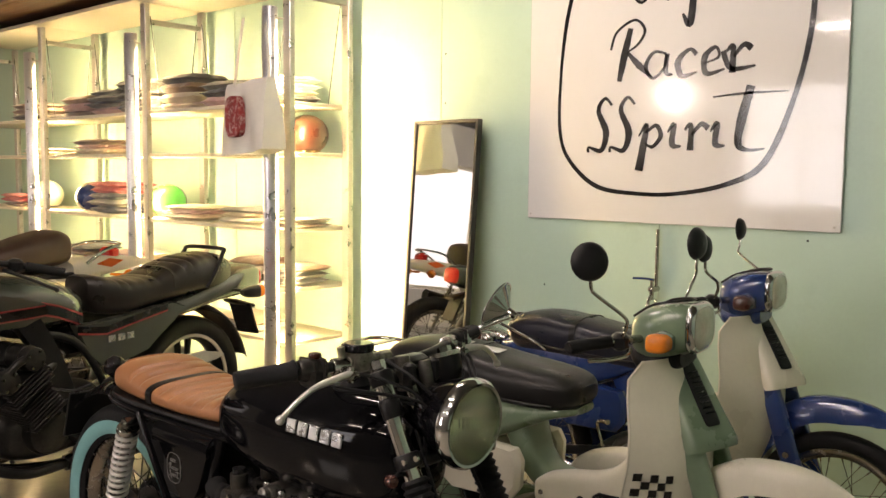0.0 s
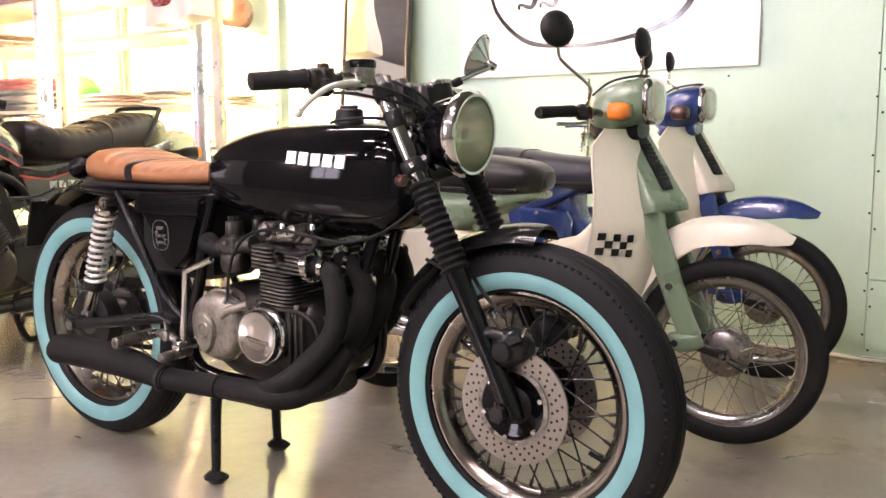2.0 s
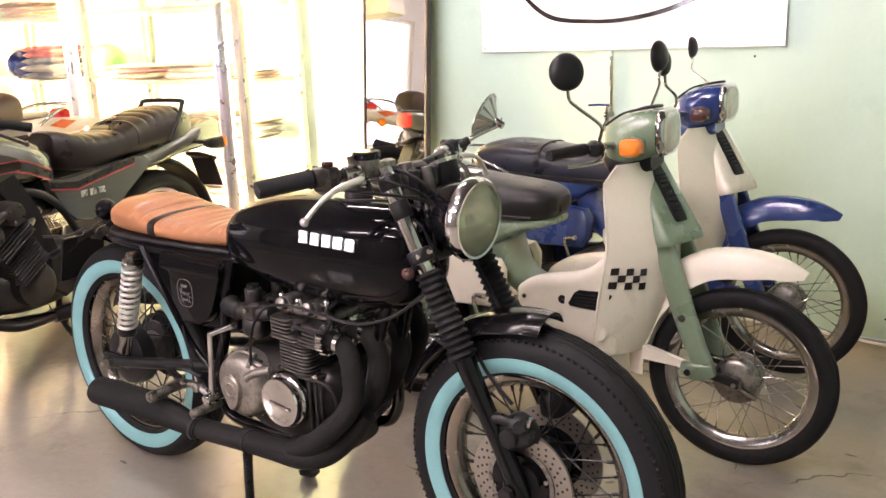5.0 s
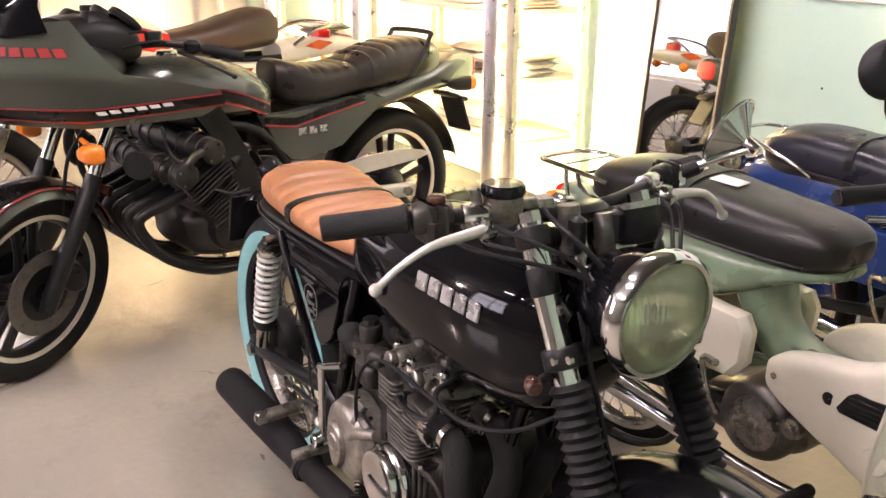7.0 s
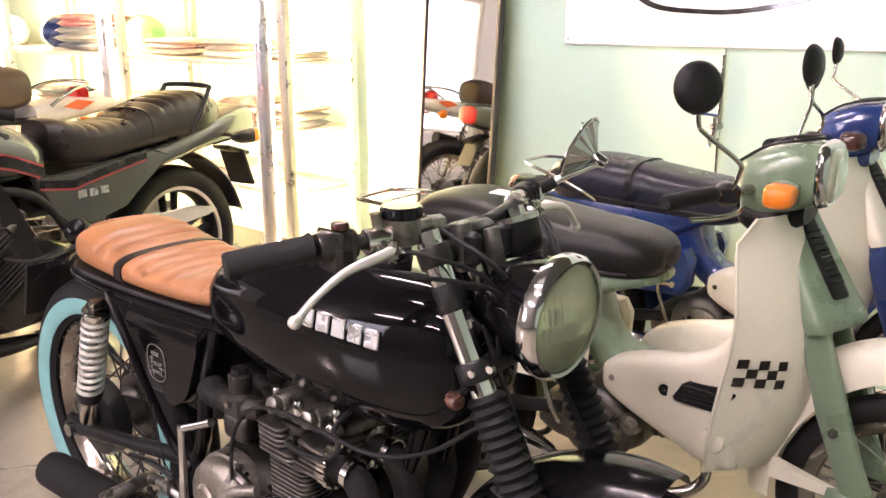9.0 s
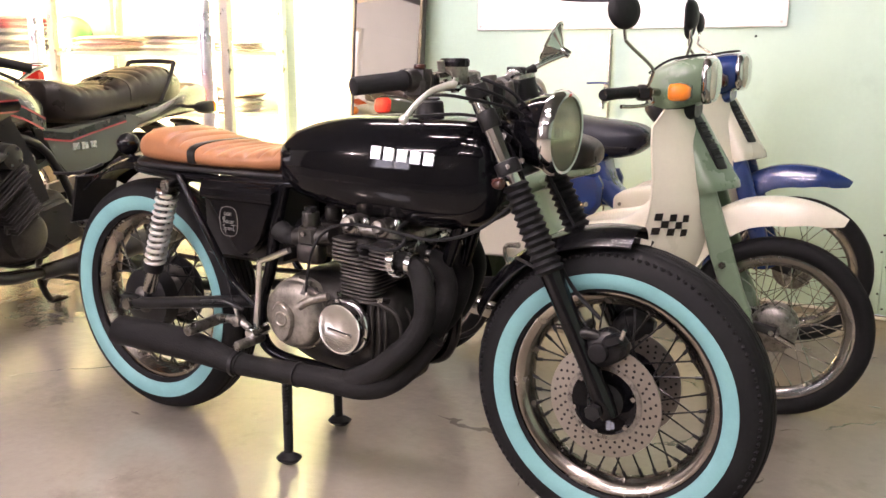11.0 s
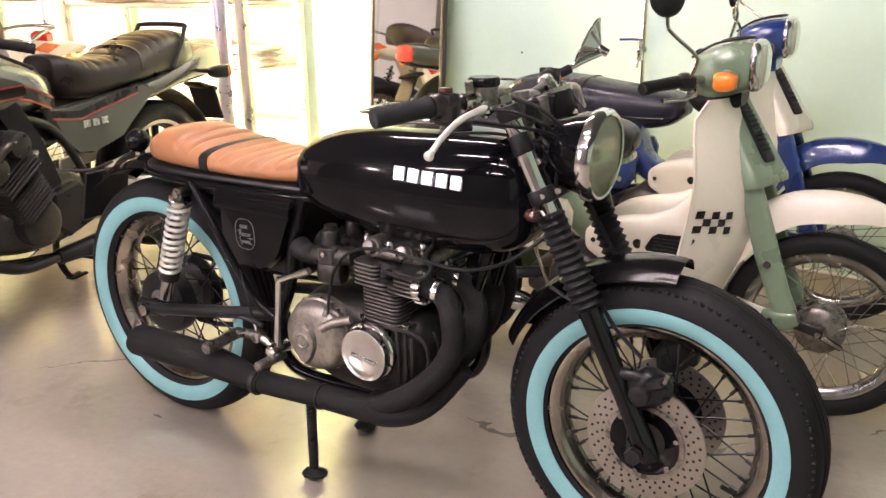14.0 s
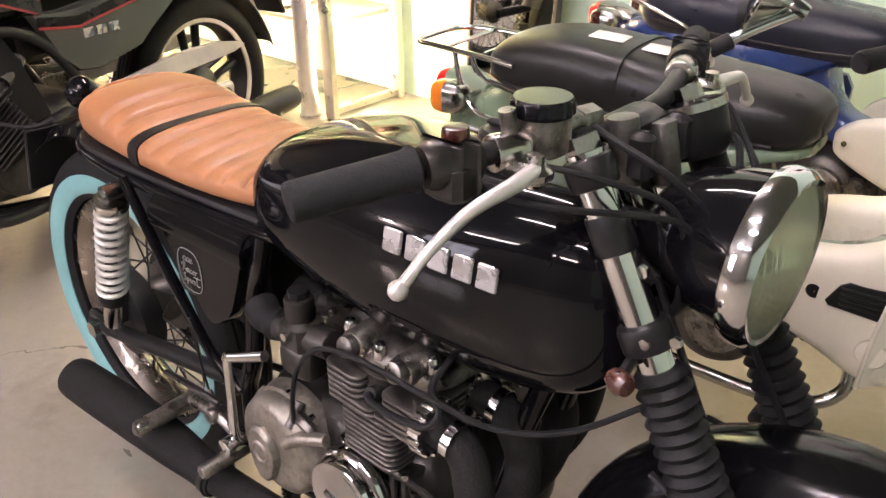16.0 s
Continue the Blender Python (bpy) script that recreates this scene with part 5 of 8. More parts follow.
    part("head_block", Geo().plate(0.795, 0.94, -0.118, 0.15, 0.59, 0.07, 0.02, 0.0, 0.004), DARKCAST, b)
    part("cam_cover", Geo().body([(0.787, 0.612, 0.63, 0.11), (0.797, 0.612, 0.645, 0.138), (0.83, 0.612, 0.655, 0.147), (0.87, 0.612, 0.66, 0.15), (0.91, 0.612, 0.654, 0.146), (0.94, 0.612, 0.642, 0.134), (0.95, 0.612, 0.626, 0.105)], 36, 3.2, 4), ALU, b)
    for x, r in ((0.826, 0.022), (0.91, 0.021)):
        part("rocker_tube", Geo().cyl((x, -0.152, 0.645), (x, 0.152, 0.645), r, n=24, bev=0.007), ALU, b)
        for y in (-0.157, -0.08, 0.08, 0.15):
            part("tappet_cap", Geo().cyl((x, y + 0.012, 0.647), (x, y - 0.008, 0.652), 0.0165, 0.0145, n=18, bev=0.003), ALU, b)
    for x, y in ((0.8, -0.128), (0.868, -0.142), (0.868, -0.09), (0.938, -0.122), (0.8, 0.12), (0.94, 0.115)):
        part("rocker_bolt", Geo().revolve([(0.009, -0.012), (0.009, 0.004), (0.0065, 0.009), (0.001, 0.0105)], (x, y, 0.656), (0, 0, 1), 14), POLISHED, b)
    part("spark_plug_cap", Geo().tube([(0.865, -0.12, 0.586), (0.865, -0.15, 0.592), (0.867, -0.164, 0.6)], [0.012, 0.013, 0.009], 12, 3), GRIP, b)
    part("plug_lead", Geo().tube([(0.867, -0.164, 0.6), (0.89, -0.182, 0.61), (0.93, -0.18, 0.606), (0.972, -0.175, 0.612), (0.985, -0.165, 0.632), (0.96, -0.15, 0.648), (0.95, -0.1, 0.66)], 0.0046, 8, 7), GRIP, b)
    part("wiring_loop", Geo().tube([(0.712, -0.17, 0.48), (0.728, -0.178, 0.54), (0.748, -0.178, 0.595), (0.79, -0.172, 0.638), (0.87, -0.172, 0.654), (0.965, -0.165, 0.645), (1.05, -0.15, 0.635), (1.13, -0.125, 0.657), (1.2, -0.1, 0.71)], 0.0036, 8, 7), GRIP, b)
    # carburettors
    for y in (-0.13, -0.045, 0.045, 0.13):
        carb = part("carburettor", Geo().cyl((0.765, y, 0.61), (0.65, y, 0.595), 0.021, n=16, bev=0.003), DARKCAST, b)
        part("float_bowl", Geo().body([(0.668, 0.545, 0.585, 0.016), (0.675, 0.538, 0.59, 0.023), (0.7, 0.536, 0.592, 0.025), (0.725, 0.538, 0.59, 0.023), (0.732, 0.545, 0.585, 0.016)], 18, 3.2, 2, y), DARKCAST, carb)
        part("carb_body", Geo().box((0.7, y, 0.606), (0.052, 0.05, 0.05), 0.008), DARKCAST, carb)
        part("carb_top", Geo().cyl((0.7, y, 0.625), (0.7, y, 0.662), 0.021, n=18, bev=0.004), DARKCAST, carb)
        part("carb_cap", Geo().cyl((0.7, y, 0.66), (0.7, y, 0.672), 0.015, n=8), SATIN, carb)
        part("carb_screw", Geo().cyl((0.7, y - 0.025 if y < 0 else y + 0.025, 0.612), (0.7, y - 0.033 if y < 0 else y + 0.033, 0.612), 0.006, n=8), OLDCHROME, carb)
        part("intake_boot", Geo().tube([(0.655, y, 0.596), (0.645, y, 0.595), (0.632, y, 0.597), (0.62, y, 0.598), (0.6, y * 0.95, 0.605)], [0.021, 0.024, 0.022, 0.024, 0.026], 16, 3), RUBBER, b)
    # exhaust
    for k, y in enumerate((-0.136, -0.05, 0.05, 0.136)):
        yo = (-0.172, -0.1, -0.03, 0.045)[k]
        o = (-0.011, -0.01, -0.024, -0.036)[k]
        part("exhaust_header", Geo().tube([(0.935, y, 0.576), (0.972, y, 0.574), (1.008 + 0.6 * o, y, 0.556), (1.032 + o, y if k else -0.145, 0.512), (1.036 + 1.2 * o, y * 0.7 + yo * 0.3, 0.462), (1.016 + 1.3 * o, (y + yo) / 2, 0.412), (0.976 + 1.2 * o, yo, 0.366 - 0.1 * o), (0.928 + o, yo * 0.9 - 0.016, 0.325 - 0.3 * o), (0.87 + 0.8 * o, yo * 0.6 - 0.068, 0.29 - 0.4 * o), (0.81, yo * 0.25 - 0.13, 0.272)], [0.021, 0.0225, 0.0235, 0.0245, 0.025, 0.0255, 0.026, 0.027, 0.027, 0.026], 16, 6), MATTE, b, "wrapped matte black exhaust pipe")
        g = Geo()
        for j in range(14):
            a = 2 * math.pi * j / 14
            part("collar_fin", Geo().box((0.9475, y + 0.034 * math.cos(a), 0.576 + 0.034 * math.sin(a)), (0.02, 0.008, 0.008), 0.002), POLISHED, b)
        g.revolve([(0.024, 0.0), (0.036, 0.0), (0.036, 0.016), (0.024, 0.018)], (0.938, y, 0.576), (1, 0, 0), 24, closed=True)
        part("exhaust_flange", g, POLISHED, b, "finned bright exhaust collar")
        part("pipe_clamp", Geo().revolve([(0.0235, 0), (0.026, 0), (0.026, 0.012), (0.0235, 0.012)], (0.978, y, 0.5755), (1, 0, -0.15), 20, closed=True), POLISHED, b)
    part("collector", Geo().tube([(1.03, -0.11, 0.4), (0.99, -0.125, 0.35), (0.95, -0.14, 0.31), (0.91, -0.155, 0.288), (0.86, -0.168, 0.277), (0.78, -0.174, 0.274), (0.68, -0.177, 0.272), (0.55, -0.182, 0.267), (0.49, -0.186, 0.268)], [0.02, 0.025, 0.029, 0.033, 0.033, 0.0285, 0.0275, 0.0275, 0.0285], 20, 5), MATTE, b, "wrapped matte black collector pipe")
    part("muffler", Geo().tube([(0.51, -0.186, 0.267), (0.46, -0.19, 0.273), (0.41, -0.196, 0.284), (0.32, -0.203, 0.294), (0.2, -0.21, 0.297), (0.112, -0.213, 0.295), (0.105, -0.213, 0.295), (0.104, -0.213, 0.295), (0.125, -0.213, 0.295)], [0.03, 0.031, 0.036, 0.04, 0.041, 0.04, 0.037, 0.03, 0.028], 24, 3), MATTE, b, "matte black reverse-cone muffler")
    part("pipe_clamp", Geo().revolve([(0.031, 0), (0.035, 0), (0.035, 0.012), (0.031, 0.012)], (0.505, -0.186, 0.267), (-1, 0, 0.1), 24, closed=True), SATIN, b)
    part("pipe_clamp", Geo().revolve([(0.027, 0), (0.031, 0), (0.031, 0.004), (0.027, 0.004)], (0.69, -0.177, 0.272), (-1, 0, 0), 24, closed=True), SATIN, b)
    # kick starter, stand
    part("kick_lever", Geo().tube([(0.545, -0.14, 0.352), (0.552, -0.168, 0.37), (0.565, -0.174, 0.45), (0.58, -0.18, 0.53), (0.585, -0.182, 0.538)], [0.013, 0.009, 0.007, 0.007, 0.009], 10, 4).tube([(0.58, -0.181, 0.536), (0.62, -0.178, 0.553), (0.668, -0.174, 0.574)], [0.007, 0.0075, 0.008], 12, 3).cyl((0.545, -0.13, 0.352), (0.545, -0.19, 0.352), 0.016, n=14, bev=0.003), CHROME, b, "chrome kick-start lever")
    part("brake_pedal", Geo().tube([(0.5, -0.16, 0.4), (0.45, -0.17, 0.415), (0.36, -0.165, 0.4)], 0.006, 8, 3).tube([(0.458, -0.148, 0.4), (0.44, -0.145, 0.45), (0.42, -0.14, 0.52)], 0.0022, 6, 3), SATIN, b)
    for s in (-1, 1):
        part("stand_leg", Geo().tube([(0.56, s * 0.07, 0.27), (0.58, s * 0.1, 0.18), (0.583 - s * 0.015, s * 0.122, 0.05), (0.583 - s * 0.016, s * 0.125, 0.03)], [0.014, 0.013, 0.012, 0.012], 10, 3).box((0.585 - s * 0.017, s * 0.127, 0.016), (0.06, 0.045, 0.03), 0.012, pose(0, 0, 0, 0, 0, 15)), SATIN, b, "black centre-stand leg")
    part("stand_crossbar", Geo().cyl((0.575, -0.09, 0.21), (0.575, 0.09, 0.21), 0.009, n=10), SATIN, b)
    part("stand_spring", Geo().coil((0.575, -0.105, 0.24), (0.59, -0.115, 0.12), 0.007, 0.002, 14, 5, 8), SATIN, b)
    part("chain", Geo().tube([(0.035, 0.056, 0.44), (0.3, 0.056, 0.44), (0.58, 0.056, 0.45), (0.62, 0.056, 0.4), (0.58, 0.056, 0.35), (0.3, 0.056, 0.28), (0.035, 0.056, 0.24), (-0.05, 0.056, 0.34), (0.035, 0.056, 0.44)], 0.008, 6, 3), SATIN, b)
    part("battery_box", Geo().box((0.43, 0, 0.6), (0.26, 0.17, 0.2), 0.012), SATIN, b)
    part("coil_pack", Geo().box((0.99, 0, 0.66), (0.12, 0.08, 0.05), 0.01), PLASTIC, b)
    # head lamp
    hd = Vector((1, 0, -0.06)).normalized()
    hc = Vector((1.185, 0, 0.864))
    lamp = part("headlamp_shell", Geo().revolve([(0.001, -0.042), (0.034, -0.038), (0.054, -0.022), (0.068, 0.006), (0.078, 0.042), (0.083, 0.07)], hc, hd, 44), BLACK, b)
    part("lamp_rim", Geo().revolve([(0.083, 0.066), (0.0885, 0.068), (0.0905, 0.075), (0.0895, 0.088), (0.083, 0.096), (0.0775, 0.095), (0.0765, 0.085)], hc, hd, 52), CHROME, lamp, "chrome headlamp rim")
    part("lamp_bowl", Geo().revolve([(0.001, 0.02), (0.03, 0.028), (0.055, 0.048), (0.076, 0.082), (0.081, 0.09)], hc, hd, 40), LAMPMIRROR, lamp)
    side, upv = Vector((0, 1, 0)), hd.cross(Vector((0, 1, 0)))
    rings = []
    for i in range(161):
        u = 0.0785 * (-1 + i / 80) * 0.9995
        top = math.sqrt(0.0785 ** 2 - u * u)
        rings.append([hc + hd * (0.108 - 0.02 * (u * u + v * v) / 0.0785 ** 2 + 0.001 * math.cos(u * 720)) + side * u + upv * v for v in [top * (-1 + k / 10) for k in range(21)]])
    flutes = Geo().loft(rings, wrap=False, caps=False)
    part("lamp_lens", flutes, LENS, lamp, "fluted headlamp lens, tinted pale green for the wall's reflection", sharp=80)
    part("bulb_shield", Geo().ball(hc + hd * 0.06, (0.012, 0.012, 0.012), 14, 8), OLDCHROME, lamp)
    for s in (-1, 1):
        part("lamp_bracket", Geo().box((1.165, s * 0.088, 0.857), (0.06, 0.005, 0.03), 0.003, pose(0, 0, 0, 0, 30, 0)), SATIN, b)
        part("bracket_bolt", bolt(Geo(), (1.185, s * 0.096, 0.858), (0, s, 0), 0.007, 0.007), OLDCHROME, b)
        part("turn_signal", Geo().revolve([(0.001, -0.015), (0.009, -0.012), (0.012, -0.003), (0.012, 0.005), (0.009, 0.011), (0.001, 0.012)], (1.2, s * 0.15, 0.768), (1, s * 0.4, 0), 22), BROWNLENS, b, "small dull brown turn signal")
        part("signal_stalk", Geo().cyl((1.19, s * 0.1, 0.775), (1.196, s * 0.14, 0.769), 0.006, n=10), SATIN, b)
    # bars
    for s in (-1, 1):
        bar = part("handlebar", Geo().tube([fk(0.70, s * 0.0, -0.0) + Vector((-0.03, 0, 0.012)), (1.085, s * 0.06, 0.985), (1.07, s * 0.13, 0.99), (1.035, s * 0.22, 0.993), (1.0, s * 0.31, 0.985), (0.988, s * 0.343, 0.983)], 0.011, 14, 5), SATIN, b)
        part("grip", Geo().tube([(1.0268, s * 0.244, 0.9925), (1.0255, s * 0.247, 0.9924), (1.0225, s * 0.254, 0.992), (0.9835, s * 0.344, 0.9835), (0.9815, s * 0.3485, 0.983), (0.9808, s * 0.35, 0.9828)], [0.017, 0.0215, 0.0182, 0.0178, 0.0172, 0.015], 24, 1), WORNGRIP, bar, "black rubber grip")
        part("switch_housing", Geo().tube([(1.048, s * 0.19, 0.992), (1.045, s * 0.198, 0.992), (1.032, s * 0.232, 0.9925), (1.029, s * 0.24, 0.992)], [0.019, 0.0225, 0.0225, 0.019], 18).box((1.04, s * 0.215, 0.978), (0.046, 0.034, 0.04), 0.007).box((1.037, s * 0.223, 0.99), (0.05, 0.006, 0.05), 0.004).box((1.044, s * 0.206, 0.99), (0.047, 0.005, 0.048), 0.003), DARKCAST if s < 0 else PLASTIC, bar)
        part("lever_perch", Geo().cyl((1.066, s * 0.145, 0.992), (1.054, s * 0.178, 0.992), 0.018, n=16, bev=0.003).box((1.085, s * 0.165, 0.98), (0.05, 0.026, 0.018), 0.006).cyl((1.095, s * 0.165, 0.968), (1.095, s * 0.165, 0.998), 0.008, n=12), OLDCHROME, bar)
        part("lever", Geo().tube([(1.095, s * 0.16, 0.984), (1.1, s * 0.2, 0.983), (1.092, s * 0.25, 0.973), (1.083, s * 0.29, 0.95), (1.077, s * 0.315, 0.928)], [0.0085, 0.0075, 0.006, 0.0052, 0.0056], 12, 5).ball((1.075, s * 0.32, 0.923), 0.009, 14, 8), SPRING, bar, "pale aluminium lever with a ball end")
    part("kill_switch", Geo().cyl((1.04, -0.208, 1.012), (1.04, -0.208, 1.024), 0.0125, n=12, bev=0.003), BROWNLENS, b)
    res = part("brake_reservoir", Geo().revolve([(0.001, 0.0), (0.02, 0.0), (0.026, 0.004), (0.0275, 0.01), (0.0275, 0.038)], (1.068, -0.12, 0.98), (0, 0, 1), 28).cyl((1.07, -0.15, 1.0), (1.074, -0.05, 0.998), 0.011, n=14).cyl((1.073, -0.07, 0.998), (1.076, -0.045, 0.997), 0.014, n=6).cyl((1.06, -0.155, 1.0), (1.058, -0.16, 1.03), 0.008, n=10), ALU, b)
    capg = Geo()
    rings = []
    for z, r in ((1.018, 0.0275), (1.02, 0.0295), (1.031, 0.0295), (1.035, 0.027), (1.0355, 0.001)):
        rings.append([(1.068 + (r + (0.0009 * math.sin(k * math.pi / 2) if r > 0.029 else 0)) * math.cos(2 * math.pi * k / 64), -0.12 + (r + (0.0009 * math.sin(k * math.pi / 2) if r > 0.029 else 0)) * math.sin(2 * math.pi * k / 64), z) for k in range(64)])
    part("reservoir_cap", capg.loft(rings), BLACK, res, "black fluted reservoir cap")
    # instrument
    part("speedometer", Geo().revolve([(0.001, -0.03), (0.027, -0.028), (0.035, -0.018), (0.037, 0.022), (0.034, 0.026)], (1.125, 0.075, 0.962), (-0.35, 0, 1), 32), PLASTIC, b, "small round black speedometer")
    part("dial_rim", Geo().revolve([(0.032, 0.022), (0.0385, 0.022), (0.0385, 0.031), (0.032, 0.029)], (1.125, 0.075, 0.962), (-0.35, 0, 1), 36, closed=True), OLDCHROME, b)
    part("dial_glass", Geo().revolve([(0.001, 0.0265), (0.033, 0.0265), (0.033, 0.024)], (1.125, 0.075, 0.962), (-0.35, 0, 1), 30), BLACK, b)
    part("bar_clamp", Geo().box((1.09, 0, 0.982), (0.042, 0.09, 0.024), 0.008), SATIN, b)
    part("steering_stem", Geo().cyl(fk(0.6, 0, -0.03), fk(0.7, 0, -0.03), 0.02, n=18), OLDCHROME, b)
    for o in (-0.035, 0.035):
        part("bar_riser", Geo().box((1.125, o, 0.965), (0.026, 0.022, 0.05), 0.006), SATIN, b)
    part("ignition_switch", Geo().cyl((1.11, -0.03, 0.93), (1.1, -0.032, 1.0), 0.016, n=16, bev=0.003), GREYALU, b)
    part("choke_knob", Geo().cyl((1.128, 0.02, 0.92), (1.115, 0.02, 0.985), 0.015, n=16, bev=0.003), GREYALU, b)
    # fan-shaped mirror on a stem clamped to the left bar
    hub = Vector((1.128, 0.303, 1.048))
    foot = Vector((1.05, 0.232, 0.998))
    rim_c = Vector((1.1, 0.281, 1.071))
    md = Vector((-0.87, -0.2, 0.43)).normalized()
    e1 = (Vector((0.03, 0.056, 0.087)) - md * Vector((0.03, 0.056, 0.087)).dot(md)).normalized()
    e2 = md.cross(e1)
    mm = part("bar_mirror", Geo().sheet([[hub + md * 0.004 + (rim_c + (e1 * math.cos(2 * math.pi * k / 54) * 0.053 + e2 * math.sin(2 * math.pi * k / 54) * 0.05) * (1 - 0.03 * ((k % 6) / 5)) - hub - md * 0.004) * v + md * (0.0022 * (k % 6 - 2.5) / 2.5 * v) for k in range(55)] for v in (0.12, 0.45, 0.75, 1.0)], 0.0012), CHROME, b, "round chrome mirror with a fan-ribbed back")
    part("mirror_rim", Geo().tube([rim_c + e1 * math.cos(2 * math.pi * k / 40) * 0.054 + e2 * math.sin(2 * math.pi * k / 40) * 0.051 for k in range(41)], 0.0032, 8, 1), CHROME, mm)
    part("mirror_glass", Geo().loft([[rim_c + md * o + e1 * math.cos(2 * math.pi * k / 40) * 0.052 + e2 * math.sin(2 * math.pi * k / 40) * 0.049 for k in range(40)] for o in (0.0, 0.002)]), MIRROR, mm)
    part("swivel", Geo().cyl(hub - md * 0.012, hub + md * 0.016, 0.0095, 0.012, 16, 0.002), CHROME, mm)
    part("mirror_stem", Geo().tube([foot, foot.lerp(hub, 0.5) + Vector((0.002, 0, 0.002)), hub - md * 0.004], [0.0075, 0.0065, 0.006], 12, 4), CHROME, mm)
    part("stem_sleeve", Geo().cyl(foot, foot.lerp(hub, 0.3), 0.0105, n=16, bev=0.002), GRIP, mm)
    part("mirror_clamp", Geo().box(foot + Vector((-0.004, 0, -0.004)), (0.032, 0.026, 0.034), 0.006), CHROME, mm)
    # cables from the bars to the engine
    for k, (a, c) in enumerate((((1.075, -0.15, 0.98), (1.0, -0.06, 0.72)), ((1.06, -0.2, 0.965), (0.95, -0.05, 0.73)), ((1.075, 0.15, 0.98), (1.02, 0.05, 0.72)), ((1.05, 0.2, 0.965), (1.05, 0.04, 0.7)))):
        a, c = Vector(a), Vector(c)
        s = -1 if a.y < 0 else 1
        part("control_cable", Geo().tube([a, a + Vector((0.06, s * -0.02, -0.005)), Vector((1.185 + 0.01 * k, s * 0.07, 0.935 - 0.01 * k)), Vector((1.195, s * 0.065, 0.86)), Vector((1.16, s * 0.05, 0.8)), c], 0.0034, 8, 7), GRIP, b)
    part("control_cable", Geo().tube([(1.15, -0.02, 0.9), (1.06, -0.06, 0.918), (0.98, -0.08, 0.915), (0.93, -0.06, 0.91)], 0.0034, 8, 6).tube([(1.2, -0.04, 0.93), (1.17, -0.07, 0.97), (1.12, -0.075, 0.99), (1.08, -0.06, 0.995)], 0.0038, 8, 6).tube([(1.2, 0.03, 0.93), (1.17, 0.08, 0.96), (1.14, 0.1, 0.94), (1.18, 0.09, 0.87)], 0.0038, 8, 6), GRIP, b)
    # the whole bar assembly sits low and a little forward
    for ob in b.children:
        if ob.name.split(".")[0] in ("handlebar", "kill_switch", "brake_reservoir", "speedometer", "dial_rim", "dial_glass", "bar_clamp", "bar_riser", "ignition_switch", "choke_knob", "bar_mirror", "control_cable"):
            ob.location = (0.012, 0, -0.024)
    part("steering_head", Geo().cyl(fk(0.5, 0, -0.045), fk(0.68, 0, -0.045), 0.028, n=20), BLACK, b)
    return b


cafe_racer()


# ---- underbone mopeds ----
def beam(path, ha, hb, y=0.0, n=20, e=3.5, sub=4):
    """A pressed-steel beam along points in x and z: half depth ha, half width hb."""
    pts, hs = smooth_line([Vector((p[0], y, p[1])) for p in path], list(ha), sub)
    _, ws = smooth_line([Vector((p[0], y, p[1])) for p in path], list(hb), sub)
    rings = []
    for i, p in enumerate(pts):
        d = (pts[min(i + 1, len(pts) - 1)] - pts[max(i - 1, 0)]).normalized()
        nrm = Vector((-d.z, 0, d.x))
        ring = []
        for k in range(n):
            a = 2 * math.pi * k / n
            ca, sa = math.cos(a), math.sin(a)
            ring.append(p + nrm * hs[i] * math.copysign(abs(ca) ** (2 / e), ca) + Vector((0, ws[i] * math.copysign(abs(sa) ** (2 / e), sa), 0)))
        rings.append(ring)
    return Geo().loft(rings)


def shield_point(v, z):
    """The leg shield's front face: v from the right edge (-1) to the left (1)."""
    zs = (0.33, 0.40, 0.48, 0.56, 0.64, 0.72, 0.80, 0.86, 0.905)
    xc = np.interp(z, zs, (-0.27, -0.235, -0.205, -0.19, -0.19, -0.21, -0.24, -0.262, -0.28))
    sw = np.interp(z, zs, (0.11, 0.138, 0.158, 0.16, 0.144, 0.122, 0.102, 0.083, 0.04))
    hw = np.interp(z, zs, (0.175, 0.192, 0.198, 0.198, 0.198, 0.198, 0.195, 0.186, 0.155))
    return Vector((xc - sw * abs(v) ** 2.0, hw * v, z))


def round_mirror(parent, stem, c, d, r, back):
    c, d = Vector(c), Vector(d).normalized()
    m = part("mirror_stem", Geo().tube(stem + [tuple(c + d * 0.004)], 0.0048, 10, 5), OLDCHROME, parent)
    part("mirror_back", Geo().revolve([(0.001, 0.016), (r * 0.5, 0.014), (r * 0.85, 0.007), (r, -0.003), (r, -0.007), (r * 0.93, -0.008)], c, d, 32), back, m, "round black mirror back")
    part("mirror_glass", Geo().revolve([(0.001, -0.006), (r * 0.95, -0.006), (r * 0.95, -0.003)], c, d, 28), MIRROR, m)


